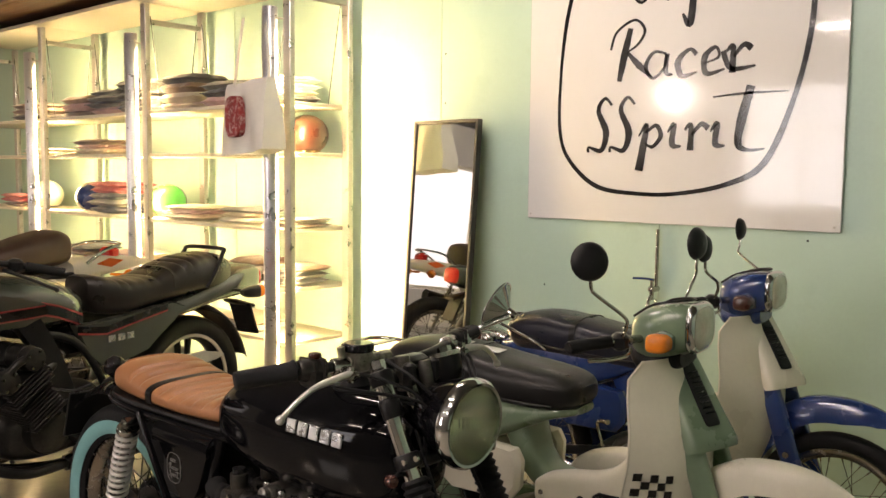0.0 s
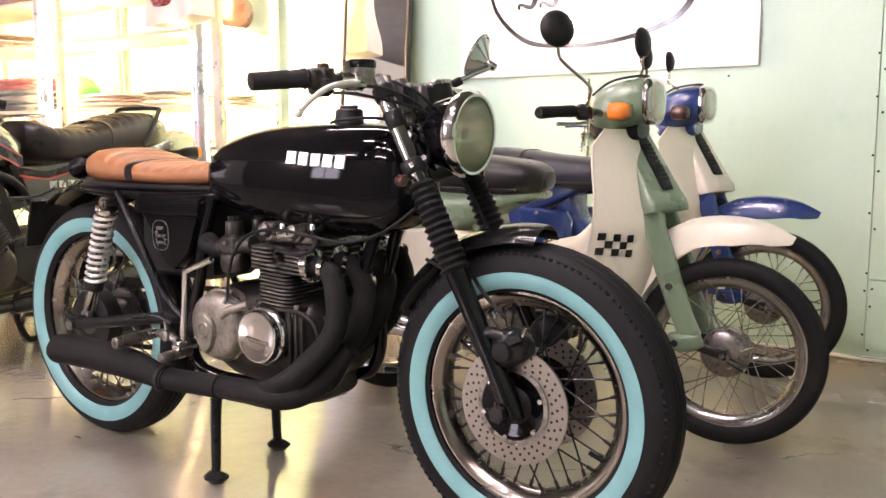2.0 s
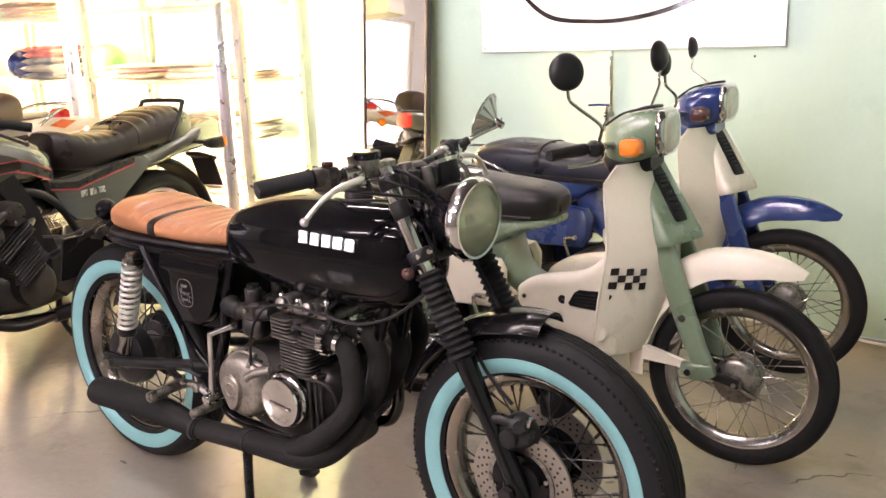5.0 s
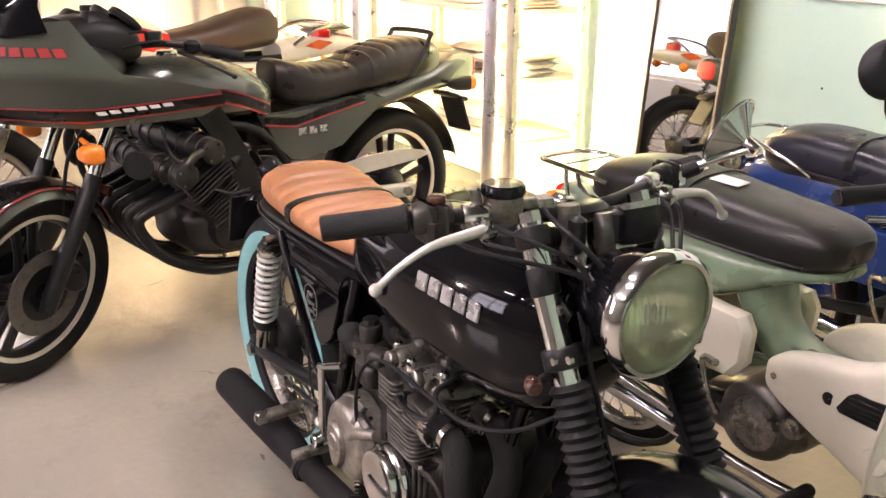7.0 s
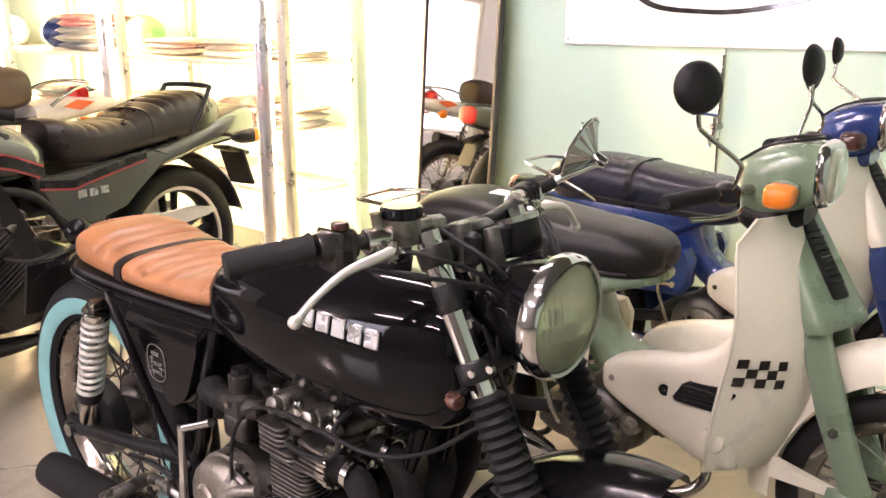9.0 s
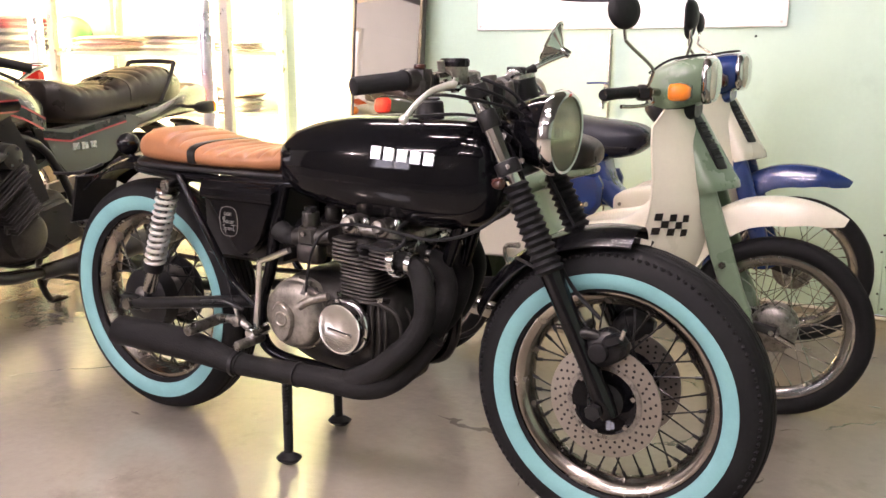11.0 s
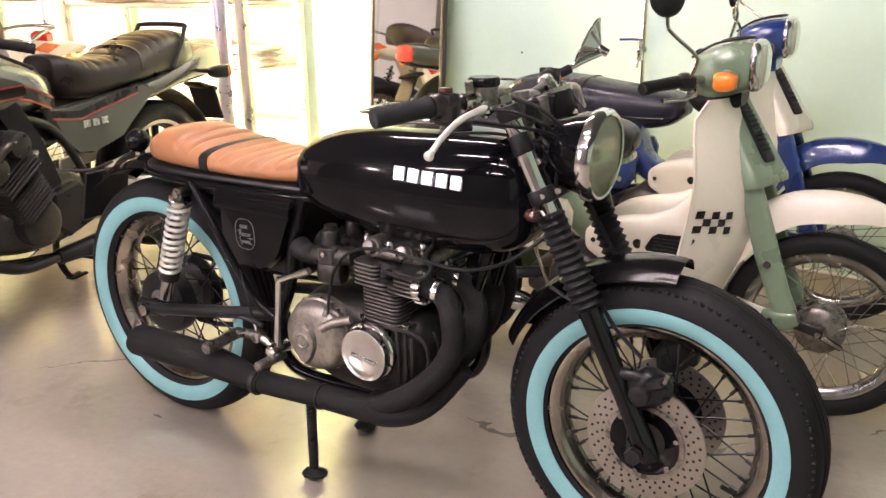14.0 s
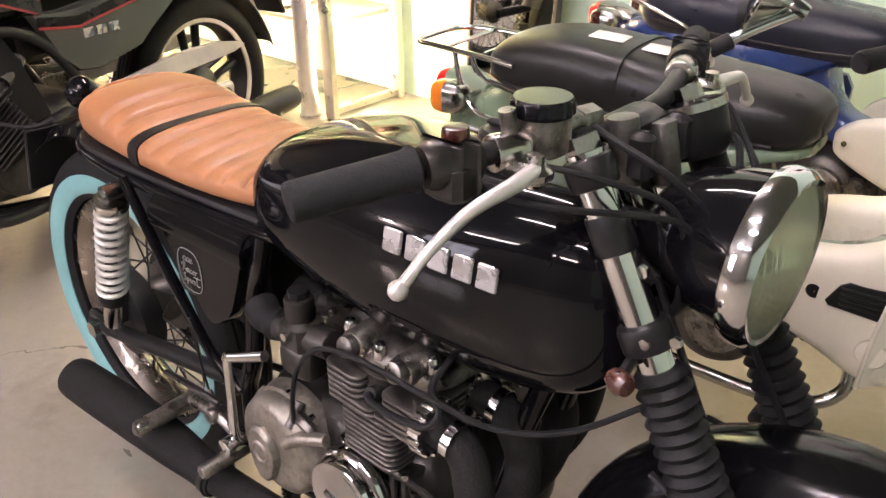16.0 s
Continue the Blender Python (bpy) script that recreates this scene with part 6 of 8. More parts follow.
def moped(m, label, paint, guard, rack, lens, checks, mirrors):
    b = thing("moped", m, label, "moped", "motorcycles")
    fc, rc = Vector((0, 0, 0.272)), Vector((-1.185, 0, 0.272))
    for nm, c in (("front_wheel", fc), ("rear_wheel", rc)):
        w = spoked_wheel(b, nm, c, 0.27, 0.031, 0.217, None, 36, 0.055, 0.03, 0.0015, None, OLDCHROME, OLDCHROME, 5)
        part("hub", Geo().revolve([(0.001, -0.062), (0.02, -0.062), (0.024, -0.05), (0.058, -0.046), (0.066, -0.04), (0.07, -0.03), (0.07, -0.02), (0.052, -0.016), (0.052, 0.02), (0.068, 0.024), (0.068, 0.034), (0.03, 0.045), (0.001, 0.05)], c, n=44), ALU, w, "dull cast drum brake hub")
        part("brake_arm", Geo().box(c + Vector((0.03, -0.058, -0.02)), (0.075, 0.008, 0.016), 0.003, pose(0, 0, 0, 0, 25, 0)).cyl(c + Vector((0, -0.075, 0)), c + Vector((0, 0.075, 0)), 0.008, n=10), OLDCHROME, w)
    part("brake_rod", Geo().tube([(0.05, -0.06, 0.29), (0.1, -0.055, 0.31), (0.19, -0.05, 0.3)], 0.003, 6, 3), OLDCHROME, b)
    # fork
    for s in (-1, 1):
        part("fork_leg", beam([(-0.225, 0.715), (-0.205, 0.655), (-0.155, 0.5), (-0.112, 0.38), (-0.085, 0.32), (-0.075, 0.3)], (0.018, 0.03, 0.034, 0.03, 0.03, 0.02), (0.01, 0.017, 0.018, 0.017, 0.018, 0.012), s * 0.077), paint, b)
        part("fork_foot", beam([(-0.15, 0.305), (-0.12, 0.302), (-0.085, 0.305), (-0.055, 0.315)], (0.02, 0.027, 0.027, 0.02), (0.014, 0.021, 0.021, 0.014), s * 0.08), paint, b)
        part("leading_link", beam([(-0.12, 0.3), (-0.05, 0.285), (0.012, 0.272)], (0.012, 0.013, 0.016), (0.006, 0.006, 0.006), s * 0.06), SATIN, b)
        part("fork_bolt", bolt(Geo(), (-0.146, s * 0.094, 0.462), (0, s, 0), 0.011, 0.008), OLDCHROME, b)
        part("link_bolt", bolt(Geo(), (-0.125, s * 0.098, 0.302), (0, s, 0), 0.011, 0.008), SATIN, b)
    # front mudguard
    g = Geo()
    rings = []
    n, mm = 34, 13
    for k in range(n + 1):
        t = k / n
        a = radians(63 + 122 * t)
        top = np.interp(t, (0, 0.1, 0.35, 0.55, 0.8, 1), (0.378, 0.386, 0.392, 0.378, 0.345, 0.33))
        ww = 0.056 * np.interp(t, (0, 0.05, 0.15, 0.4, 1), (0.18, 0.5, 0.85, 1, 0.95))
        drop = np.interp(t, (0, 0.05, 0.2, 0.6, 1), (0.02, 0.045, 0.075, 0.085, 0.05))
        out, inn = [], []
        for i in range(mm):
            u = -1 + 2 * i / (mm - 1)
            f = abs(u) ** 3.2
            for lst, o in ((out, 0), (inn, -0.004)):
                q = top - drop * f + o
                lst.append(Vector((q * math.cos(a), u * ww * (1 - 0.02 * f), 0.272 + q * math.sin(a))))
        rings.append(out + inn[::-1])
    part("front_mudguard", g.loft(rings), guard, b)
    part("mudguard_stay", Geo().loft([[Vector((x, y, z)) for x, y, z in ((-0.27, -0.075, 0.35), (-0.27, -0.045, 0.35), (-0.27, -0.045, 0.31), (-0.27, -0.075, 0.31))], [Vector((x, y, z)) for x, y, z in ((-0.125, -0.068, 0.316), (-0.125, -0.056, 0.316), (-0.125, -0.056, 0.298), (-0.125, -0.068, 0.298))]]), guard, b)
    # steering column cover with its dark grille
    column = part("column_cover", beam([(-0.315, 0.915), (-0.29, 0.87), (-0.24, 0.79), (-0.198, 0.72), (-0.178, 0.685), (-0.172, 0.668)], (0.02, 0.022, 0.024, 0.028, 0.032, 0.028), (0.06, 0.067, 0.076, 0.085, 0.09, 0.088), n=28, e=3.4), SAGE if rack else CREAM, b)
    gr = part("horn_grille", beam([(-0.2665, 0.88), (-0.261, 0.868), (-0.179, 0.747), (-0.173, 0.736)], (0.003, 0.005, 0.005, 0.003), (0.018, 0.025, 0.027, 0.021)), PLASTIC, column, "long dark horn grille")
    for k in range(9):
        t = 0.1 + 0.1 * k
        part("grille_bar", Geo().box((-0.256 + 0.081 * t, 0, 0.8725 - 0.12 * t), (0.0024, 0.04, 0.005), 0.001, pose(0, 0, 0, 0, 34, 0)), SATIN if k != 4 else OLDCHROME, gr)
    # the cover stands a little turned to the side stand
    column.matrix_basis = Matrix.Translation((-0.25, 0, 0)) @ Matrix.Rotation(radians(-20), 4, "Z") @ Matrix.Translation((0.25, 0, 0))
    # head lamp nacelle
    nac = part("headlamp_nacelle", Geo().body([(-0.405, 0.935, 0.985, 0.042), (-0.392, 0.905, 1.012, 0.074), (-0.35, 0.885, 1.033, 0.093), (-0.3, 0.893, 1.048, 0.093), (-0.258, 0.912, 1.05, 0.082), (-0.24, 0.925, 1.046, 0.073)], 40, 3.2, 5), paint, b)
    part("lamp_rim", Geo().body([(-0.243, 0.918, 1.052, 0.077), (-0.236, 0.915, 1.054, 0.08), (-0.225, 0.918, 1.051, 0.078), (-0.219, 0.923, 1.046, 0.073)], 40, 3.4, 2), CHROME, nac, "chrome headlamp rim")
    part("lamp_lens", Geo().body([(-0.222, 0.926, 1.043, 0.069), (-0.215, 0.93, 1.039, 0.065), (-0.209, 0.945, 1.026, 0.05), (-0.207, 0.965, 1.005, 0.028)], 40, 3.2, 4), LAMPGLASS, nac, "pale fluted headlamp lens")
    part("nacelle_trim", Geo().tube([(-0.4, -0.05, 1.004), (-0.34, -0.06, 1.042), (-0.27, -0.035, 1.056), (-0.25, 0, 1.057), (-0.27, 0.035, 1.056), (-0.34, 0.06, 1.042), (-0.4, 0.05, 1.004)], 0.0035, 8, 4), SATIN, nac)
    part("nacelle_underside", Geo().body([(-0.405, 0.885, 0.93, 0.06), (-0.37, 0.855, 0.92, 0.085), (-0.31, 0.85, 0.92, 0.082), (-0.26, 0.878, 0.93, 0.06)], 28, 3, 3), PLASTIC if lens is AMBER else paint, nac)
    for s in (-1, 1):
        part("turn_signal", Geo().body([(-0.318, 0.938, 0.97, 0.02), (-0.31, 0.93, 0.978, 0.03), (-0.28, 0.929, 0.979, 0.032), (-0.263, 0.936, 0.972, 0.026), (-0.258, 0.945, 0.963, 0.015)], 24, 3.4, 3, s * 0.138), lens, b, "amber turn signal" if lens is AMBER else "dull brown turn signal")
        part("signal_base", Geo().body([(-0.315, 0.933, 0.975, 0.014), (-0.29, 0.925, 0.983, 0.02), (-0.262, 0.935, 0.973, 0.014)], 20, 3.4, 2, s * 0.108), paint, b)
        bar = part("handlebar", Geo().tube([(-0.36, s * 0.08, 0.95), (-0.385, s * 0.17, 0.955), (-0.455, s * 0.315, 0.949)], 0.0115, 12, 4), OLDCHROME, b)
        part("grip", Geo().tube([(-0.4, s * 0.2, 0.9545), (-0.403, s * 0.207, 0.954), (-0.43, s * 0.262, 0.952), (-0.453, s * 0.31, 0.949), (-0.456, s * 0.318, 0.949)], [0.015, 0.0175, 0.016, 0.0175, 0.012], 18, 2), GRIP, bar)
        part("switch_block", Geo().box((-0.385, s * 0.165, 0.952), (0.045, 0.06, 0.045), 0.01, pose(0, 0, 0, 0, 0, s * -25)), PLASTIC, bar)
        part("lever", Geo().tube([(-0.36, s * 0.16, 0.935), (-0.35, s * 0.2, 0.925), (-0.375, s * 0.25, 0.918), (-0.41, s * 0.295, 0.918)], [0.007, 0.006, 0.005, 0.006], 10, 4), OLDCHROME, bar)
        c, d, r = mirrors[0 if s < 0 else 1]
        c = Vector(c)
        round_mirror(b, [(-0.37, s * 0.185, 0.965), (-0.355, s * 0.195, 1.0), (-0.356, s * 0.205, 1.025), tuple(c + Vector((0.008, -s * 0.03, -0.09))), tuple(c + Vector((0, -s * 0.008, -0.066)))], c, d, r, PLASTIC)
    # leg shield and lower side fairings
    grid = [[shield_point(-1 + 2 * j / 24, 0.33 + 0.575 * i / 22) for j in range(25)] for i in range(23)]
    part("leg_shield", Geo().sheet(grid, 0.004), CREAM, b, "cream white leg shield")
    edge = [shield_point(-1, 0.33 + 0.575 * i / 12) for i in range(13)]
    for s in (-1, 1):
        part("shield_lip", Geo().tube([(p.x - 0.003, p.y * -s, p.z) for p in edge], 0.0042, 8), CREAM, b)
        rings = []
        rows = smooth_rows([(-0.325, 0.335, 0.66, 0.15), (-0.335, 0.332, 0.662, 0.164), (-0.355, 0.332, 0.645, 0.175), (-0.40, 0.342, 0.602, 0.181), (-0.46, 0.366, 0.574, 0.174), (-0.535, 0.395, 0.56, 0.167), (-0.605, 0.425, 0.54, 0.158), (-0.645, 0.448, 0.515, 0.146), (-0.657, 0.468, 0.497, 0.125)], 4)
        for x, lo, hi, yo in rows:
            ring = []
            for k in range(28):
                a = 2 * math.pi * k / 28
                ca, sa = math.cos(a), math.sin(a)
                ring.append((x, s * ((yo + 0.09) / 2 + (yo - 0.09) / 2 * math.copysign(abs(ca) ** 0.5, ca)), (lo + hi) / 2 + (hi - lo) / 2 * math.copysign(abs(sa) ** 0.4, sa)))
            rings.append(ring)
        side = part("side_fairing", Geo().loft(rings), CREAM, b, "cream white side fairing with a black vent", sharp=60)
        part("round_plug", Geo().revolve([(0.001, 0.004), (0.013, 0.004), (0.0175, 0.001), (0.018, -0.004)], (-0.485, s * 0.168, 0.495), (0, s, 0), 24), PLASTIC, side)
        vent = part("vent", Geo().prism([(-0.444, 0.524), (-0.428, 0.535), (-0.332, 0.537), (-0.326, 0.527), (-0.354, 0.482), (-0.37, 0.477), (-0.457, 0.482), (-0.463, 0.49)], s * 0.172, s * 0.1835, 0.002), PLASTIC, side)
        for k in range(4):
            part("slat", Geo().box((-0.395, s * 0.1845, 0.492 + 0.0105 * k), (0.088, 0.003, 0.0035), 0.001), SATIN, vent)
        part("fairing_bolt", bolt(Geo(), (-0.622, s * 0.153, 0.485), (0, s, 0), 0.008, 0.005), OLDCHROME, side)
        part("lower_plug", Geo().revolve([(0.001, 0.006), (0.026, 0.004), (0.03, -0.002)], (-0.37, s * 0.18, 0.41), (0, s, 0), 24), CREAM, side)
        part("side_cover", Geo().prism([(-1.0, 0.585), (-0.9, 0.597), (-0.72, 0.585), (-0.70, 0.55), (-0.705, 0.47), (-0.74, 0.425), (-0.95, 0.42), (-1.02, 0.47), (-1.03, 0.54)], s * 0.1, s * 0.15, 0.016), CREAM if rack else paint, b, "cream white battery side cover" if rack else "blue battery side cover")
        part("cover_screw", bolt(Geo(), (-0.84, s * 0.149, 0.575), (0, s, 0), 0.008, 0.004), OLDCHROME, b)
        part("foot_rest", Geo().cyl((-0.52, s * 0.12, 0.24), (-0.52, s * 0.27, 0.25), 0.016, n=14, bev=0.004), GRIP, b)
        part("rear_shock", Geo().cyl((-1.22, s * 0.125, 0.62), (-1.2, s * 0.12, 0.29), 0.014, n=12).coil((-1.218, s * 0.125, 0.58), (-1.205, s * 0.121, 0.38), 0.02, 0.0035, 9, 6, 10), OLDCHROME, b)
        part("swingarm", beam([(-1.22, 0.275), (-1.0, 0.3), (-0.78, 0.34)], (0.018, 0.018, 0.018), (0.012, 0.012, 0.014), s * 0.085), SATIN, b)
    if checks:
        for r in range(3):
            for c in range(5):
                if (r + c) % 2 == 0:
                    v0, v1 = -0.955 + 0.07 * c, -0.955 + 0.07 * (c + 1)
                    z0, z1 = 0.614 - 0.021 * (r + 1) - 0.002 * c, 0.614 - 0.021 * r - 0.002 * c
                    pts = [[shield_point(v0 + (v1 - v0) * j / 3, z0 + (z1 - z0) * i / 2) + Vector((0.0016, -0.0016, 0)) for j in range(4)] for i in range(3)]
                    part("check_square", Geo().sheet(pts, -0.001), STRIPE, b)
    # pressed body
    part("main_beam", beam([(-0.25, 0.72), (-0.32, 0.6), (-0.42, 0.495), (-0.55, 0.46), (-0.66, 0.475), (-0.725, 0.53), (-0.765, 0.62)], (0.05, 0.05, 0.045, 0.04, 0.042, 0.042, 0.05), (0.05, 0.055, 0.06, 0.06, 0.062, 0.065, 0.08)), paint, b)
    part("body_shell", Geo().body([(-1.42, 0.575, 0.615, 0.025), (-1.4, 0.55, 0.65, 0.05), (-1.3, 0.53, 0.695, 0.085), (-1.15, 0.53, 0.725, 0.1), (-0.95, 0.54, 0.735, 0.11), (-0.8, 0.59, 0.73, 0.115), (-0.68, 0.655, 0.72, 0.11), (-0.6, 0.682, 0.72, 0.09), (-0.565, 0.692, 0.715, 0.05)], 36, 2.8, 4), paint, b)
    part("rear_mudguard", Geo().arch(rc, 0.335, 55, 172, 0.058, 0.05, 0.004), paint, b)
    # seat
    low = 0.022 if rack else 0.04
    st = part("seat", Geo().body([(-1.275, 0.765, 0.785, 0.05), (-1.262, 0.745, 0.808, 0.085), (-1.215, 0.735 - low, 0.838, 0.112), (-1.1, 0.728 - low, 0.857, 0.122), (-0.95, 0.722 - low, 0.848, 0.126), (-0.82, 0.716 - low, 0.832, 0.128), (-0.7, 0.712 - low, 0.82, 0.124), (-0.62, 0.705 - low / 2, 0.81, 0.112), (-0.578, 0.71, 0.795, 0.092), (-0.556, 0.728, 0.776, 0.055)], 44, 2.9, 5), VINYL if rack else NAVYVINYL, b, "long black vinyl seat" if rack else "long navy black vinyl seat")
    pts = []
    for k in range(27):
        a = math.pi * (1.08 - 1.16 * k / 26)
        ca, sa = math.cos(a), math.sin(a)
        pts.append((0.1285 * math.copysign(abs(ca) ** (2 / 2.9), ca), 0.785 + 0.065 * math.copysign(abs(sa) ** (2 / 2.9), sa)))
    part("seat_strap", Geo().sheet([[(-0.955 + 0.024 * j, y, z) for j in (0, 0.5, 1)] for y, z in pts], 0.003), VINYL, st)
    part("seat_trim", Geo().tube([(-0.62, -0.112, 0.722), (-0.8, -0.13, 0.724), (-1.1, -0.125, 0.735), (-1.25, -0.09, 0.75), (-1.28, 0, 0.76), (-1.25, 0.09, 0.75), (-1.1, 0.125, 0.735), (-0.8, 0.13, 0.724), (-0.62, 0.112, 0.722)], 0.004, 8, 5), VINYL, st, "black piping")
    if not rack:
        st.location.z = -0.028
    if rack:
        for x in (-1.005, -0.885):
            part("paper_label", Geo().box((x, -0.02, 0.8535 if x < -0.95 else 0.8425), (0.075, 0.055, 0.003), 0.0006, pose(0, 0, 0, 0, 4, 6)), WHITE, st, "small white paper label")
    # engine, pipe, stand
    part("engine_case", Geo().revolve([(0.001, -0.125), (0.07, -0.125), (0.09, -0.115), (0.098, -0.1), (0.1, 0.1), (0.09, 0.12), (0.001, 0.122)], (-0.68, 0, 0.33), n=40).body([(-0.86, 0.26, 0.34, 0.07), (-0.8, 0.24, 0.38, 0.09), (-0.68, 0.235, 0.42, 0.095), (-0.6, 0.26, 0.41, 0.09), (-0.57, 0.29, 0.39, 0.07)], 24, 3.5, 3), GREYALU, b)
    part("engine_cover", Geo().revolve([(0.001, -0.02), (0.05, -0.02), (0.062, -0.014), (0.066, 0.0)], (-0.67, -0.122, 0.335), (0, 1, 0), 32).revolve([(0.001, -0.016), (0.024, -0.014), (0.028, 0.0)], (-0.585, -0.11, 0.36), (0, 1, 0), 22), ALU, b)
    for k in range(7):
        part("cylinder_fin", Geo().body([(-0.555 + 0.018 * k, 0.31, 0.44, 0.068), (-0.549 + 0.018 * k, 0.308, 0.442, 0.07), (-0.543 + 0.018 * k, 0.31, 0.44, 0.068)], 24, 4, 1), GREYALU, b)
    part("cylinder_head", Geo().body([(-0.57, 0.33, 0.42, 0.05), (-0.43, 0.33, 0.42, 0.055), (-0.4, 0.335, 0.415, 0.045), (-0.385, 0.35, 0.4, 0.03)], 24, 4, 2), GREYALU, b)
    part("carburettor", Geo().cyl((-0.5, 0, 0.44), (-0.5, 0, 0.5), 0.02, n=14).tube([(-0.5, 0, 0.49), (-0.58, 0, 0.48), (-0.68, -0.03, 0.5)], 0.02, 12, 4), OLDCHROME, b)
    part("exhaust_pipe", Geo().tube([(-0.42, -0.05, 0.32), (-0.42, -0.07, 0.24), (-0.5, -0.11, 0.205), (-0.7, -0.13, 0.215), (-0.85, -0.135, 0.24)], 0.014, 12, 6), OLDCHROME, b)
    part("silencer", Geo().tube([(-0.78, -0.135, 0.23), (-0.84, -0.137, 0.243), (-0.9, -0.14, 0.252), (-1.3, -0.148, 0.3), (-1.38, -0.15, 0.31), (-1.41, -0.151, 0.314)], [0.016, 0.03, 0.034, 0.038, 0.036, 0.018], 22, 3), CHROME, b, "chrome silencer")
    part("kick_lever", Geo().tube([(-0.77, -0.13, 0.32), (-0.78, -0.16, 0.38), (-0.8, -0.165, 0.46), (-0.74, -0.2, 0.48)], [0.009, 0.007, 0.007, 0.01], 10, 4), OLDCHROME, b)
    for s in (-1, 1):
        part("stand_leg", Geo().tube([(-0.88, s * 0.08, 0.24), (-0.93, s * 0.1, 0.15), (-1.02, s * 0.11, 0.11), (-1.1, s * 0.11, 0.1)], 0.01, 10, 4), SATIN, b)
    part("chain_case", Geo().prism([(-0.75, 0.4), (-1.2, 0.36), (-1.26, 0.3), (-1.24, 0.22), (-1.15, 0.2), (-0.75, 0.28)], 0.062, 0.098, 0.01), paint, b)
    # tail
    part("tail_lamp", Geo().body([(-1.46, 0.655, 0.70, 0.03), (-1.45, 0.64, 0.715, 0.042), (-1.42, 0.635, 0.72, 0.046)], 24, 3.4, 3), REDLENS, b, "red tail lamp")
    part("tail_housing", Geo().body([(-1.423, 0.632, 0.722, 0.047), (-1.375, 0.625, 0.72, 0.047), (-1.315, 0.63, 0.7, 0.035)], 24, 3.4, 3), SAGE if rack else OLDCHROME, b)
    part("mud_flap", Geo().box((-1.445, 0, 0.46), (0.006, 0.12, 0.17), 0.002, pose(0, 0, 0, 0, 12, 0)), RUBBER, b)
    for s in (-1, 1):
        part("rear_signal", Geo().body([(-1.39, 0.665, 0.715, 0.022), (-1.38, 0.655, 0.725, 0.03), (-1.35, 0.652, 0.728, 0.032)], 22, 3.2, 3, s * 0.12), lens, b)
        part("signal_housing", Geo().body([(-1.352, 0.652, 0.728, 0.032), (-1.315, 0.658, 0.722, 0.028), (-1.3, 0.675, 0.705, 0.012)], 22, 3.2, 3, s * 0.12).cyl((-1.325, s * 0.04, 0.685), (-1.325, s * 0.1, 0.69), 0.008, n=8), OLDCHROME, b)
    if rack:
        carrier = part("luggage_rack", Geo().tube([(-1.18, -0.115, 0.785), (-1.26, -0.11, 0.79), (-1.4, -0.1, 0.795), (-1.46, -0.085, 0.793), (-1.482, -0.05, 0.792), (-1.482, 0.05, 0.792), (-1.46, 0.085, 0.793), (-1.4, 0.1, 0.795), (-1.26, 0.11, 0.79), (-1.18, 0.115, 0.785)], 0.0068, 10, 5), CHROME, b, "chrome tubular luggage rack")
        for x in (-1.27, -1.38):
            part("cross_bar", Geo().cyl((x, -0.1, 0.794), (x, 0.1, 0.794), 0.0055, n=8), CHROME, carrier)
        for s in (-1, 1):
            part("rack_stay", Geo().tube([(-1.35, s * 0.1, 0.792), (-1.32, s * 0.115, 0.72), (-1.26, s * 0.125, 0.665), (-1.1, s * 0.13, 0.66)], 0.006, 8, 4), CHROME, carrier)
            part("rack_stay", Geo().tube([(-1.3, s * 0.105, 0.79), (-1.24, s * 0.125, 0.745), (-1.0, s * 0.135, 0.715)], 0.006, 8, 3), CHROME, carrier)
    else:
        for s in (-1, 1):
            part("grab_rail", Geo().tube([(-1.06, s * 0.12, 0.69), (-1.1, s * 0.14, 0.72), (-1.25, s * 0.13, 0.765), (-1.36, s * 0.08, 0.78), (-1.38, 0, 0.78)], 0.006, 10, 5), CHROME, b)
    return b


moped(pose(-0.225, 2.464, 0, 0, 0, 4.59) @ Matrix.Scale(0.966, 4), "sage green and cream moped with a checkered leg shield and rack", SAGE, CREAM, True, AMBER, True,
      (((-0.41, -0.298, 1.172), (0.73, -0.66, 0.12), 0.05), ((-0.358, 0.3, 1.185), (0.98, -0.18, 0.05), 0.05)))
moped(pose(-0.31, 3.208, 0, 0, 0, 2.59) @ Matrix.Scale(0.98, 4), "blue and cream moped parked beside the mint green wall", BLUE, BLUE, False, BROWNLENS, False,
      (((-0.361, -0.3, 1.14), (1, -0.06, 0.05), 0.045), ((-0.467, 0.3, 1.17), (1, 0.03, 0.05), 0.042)))


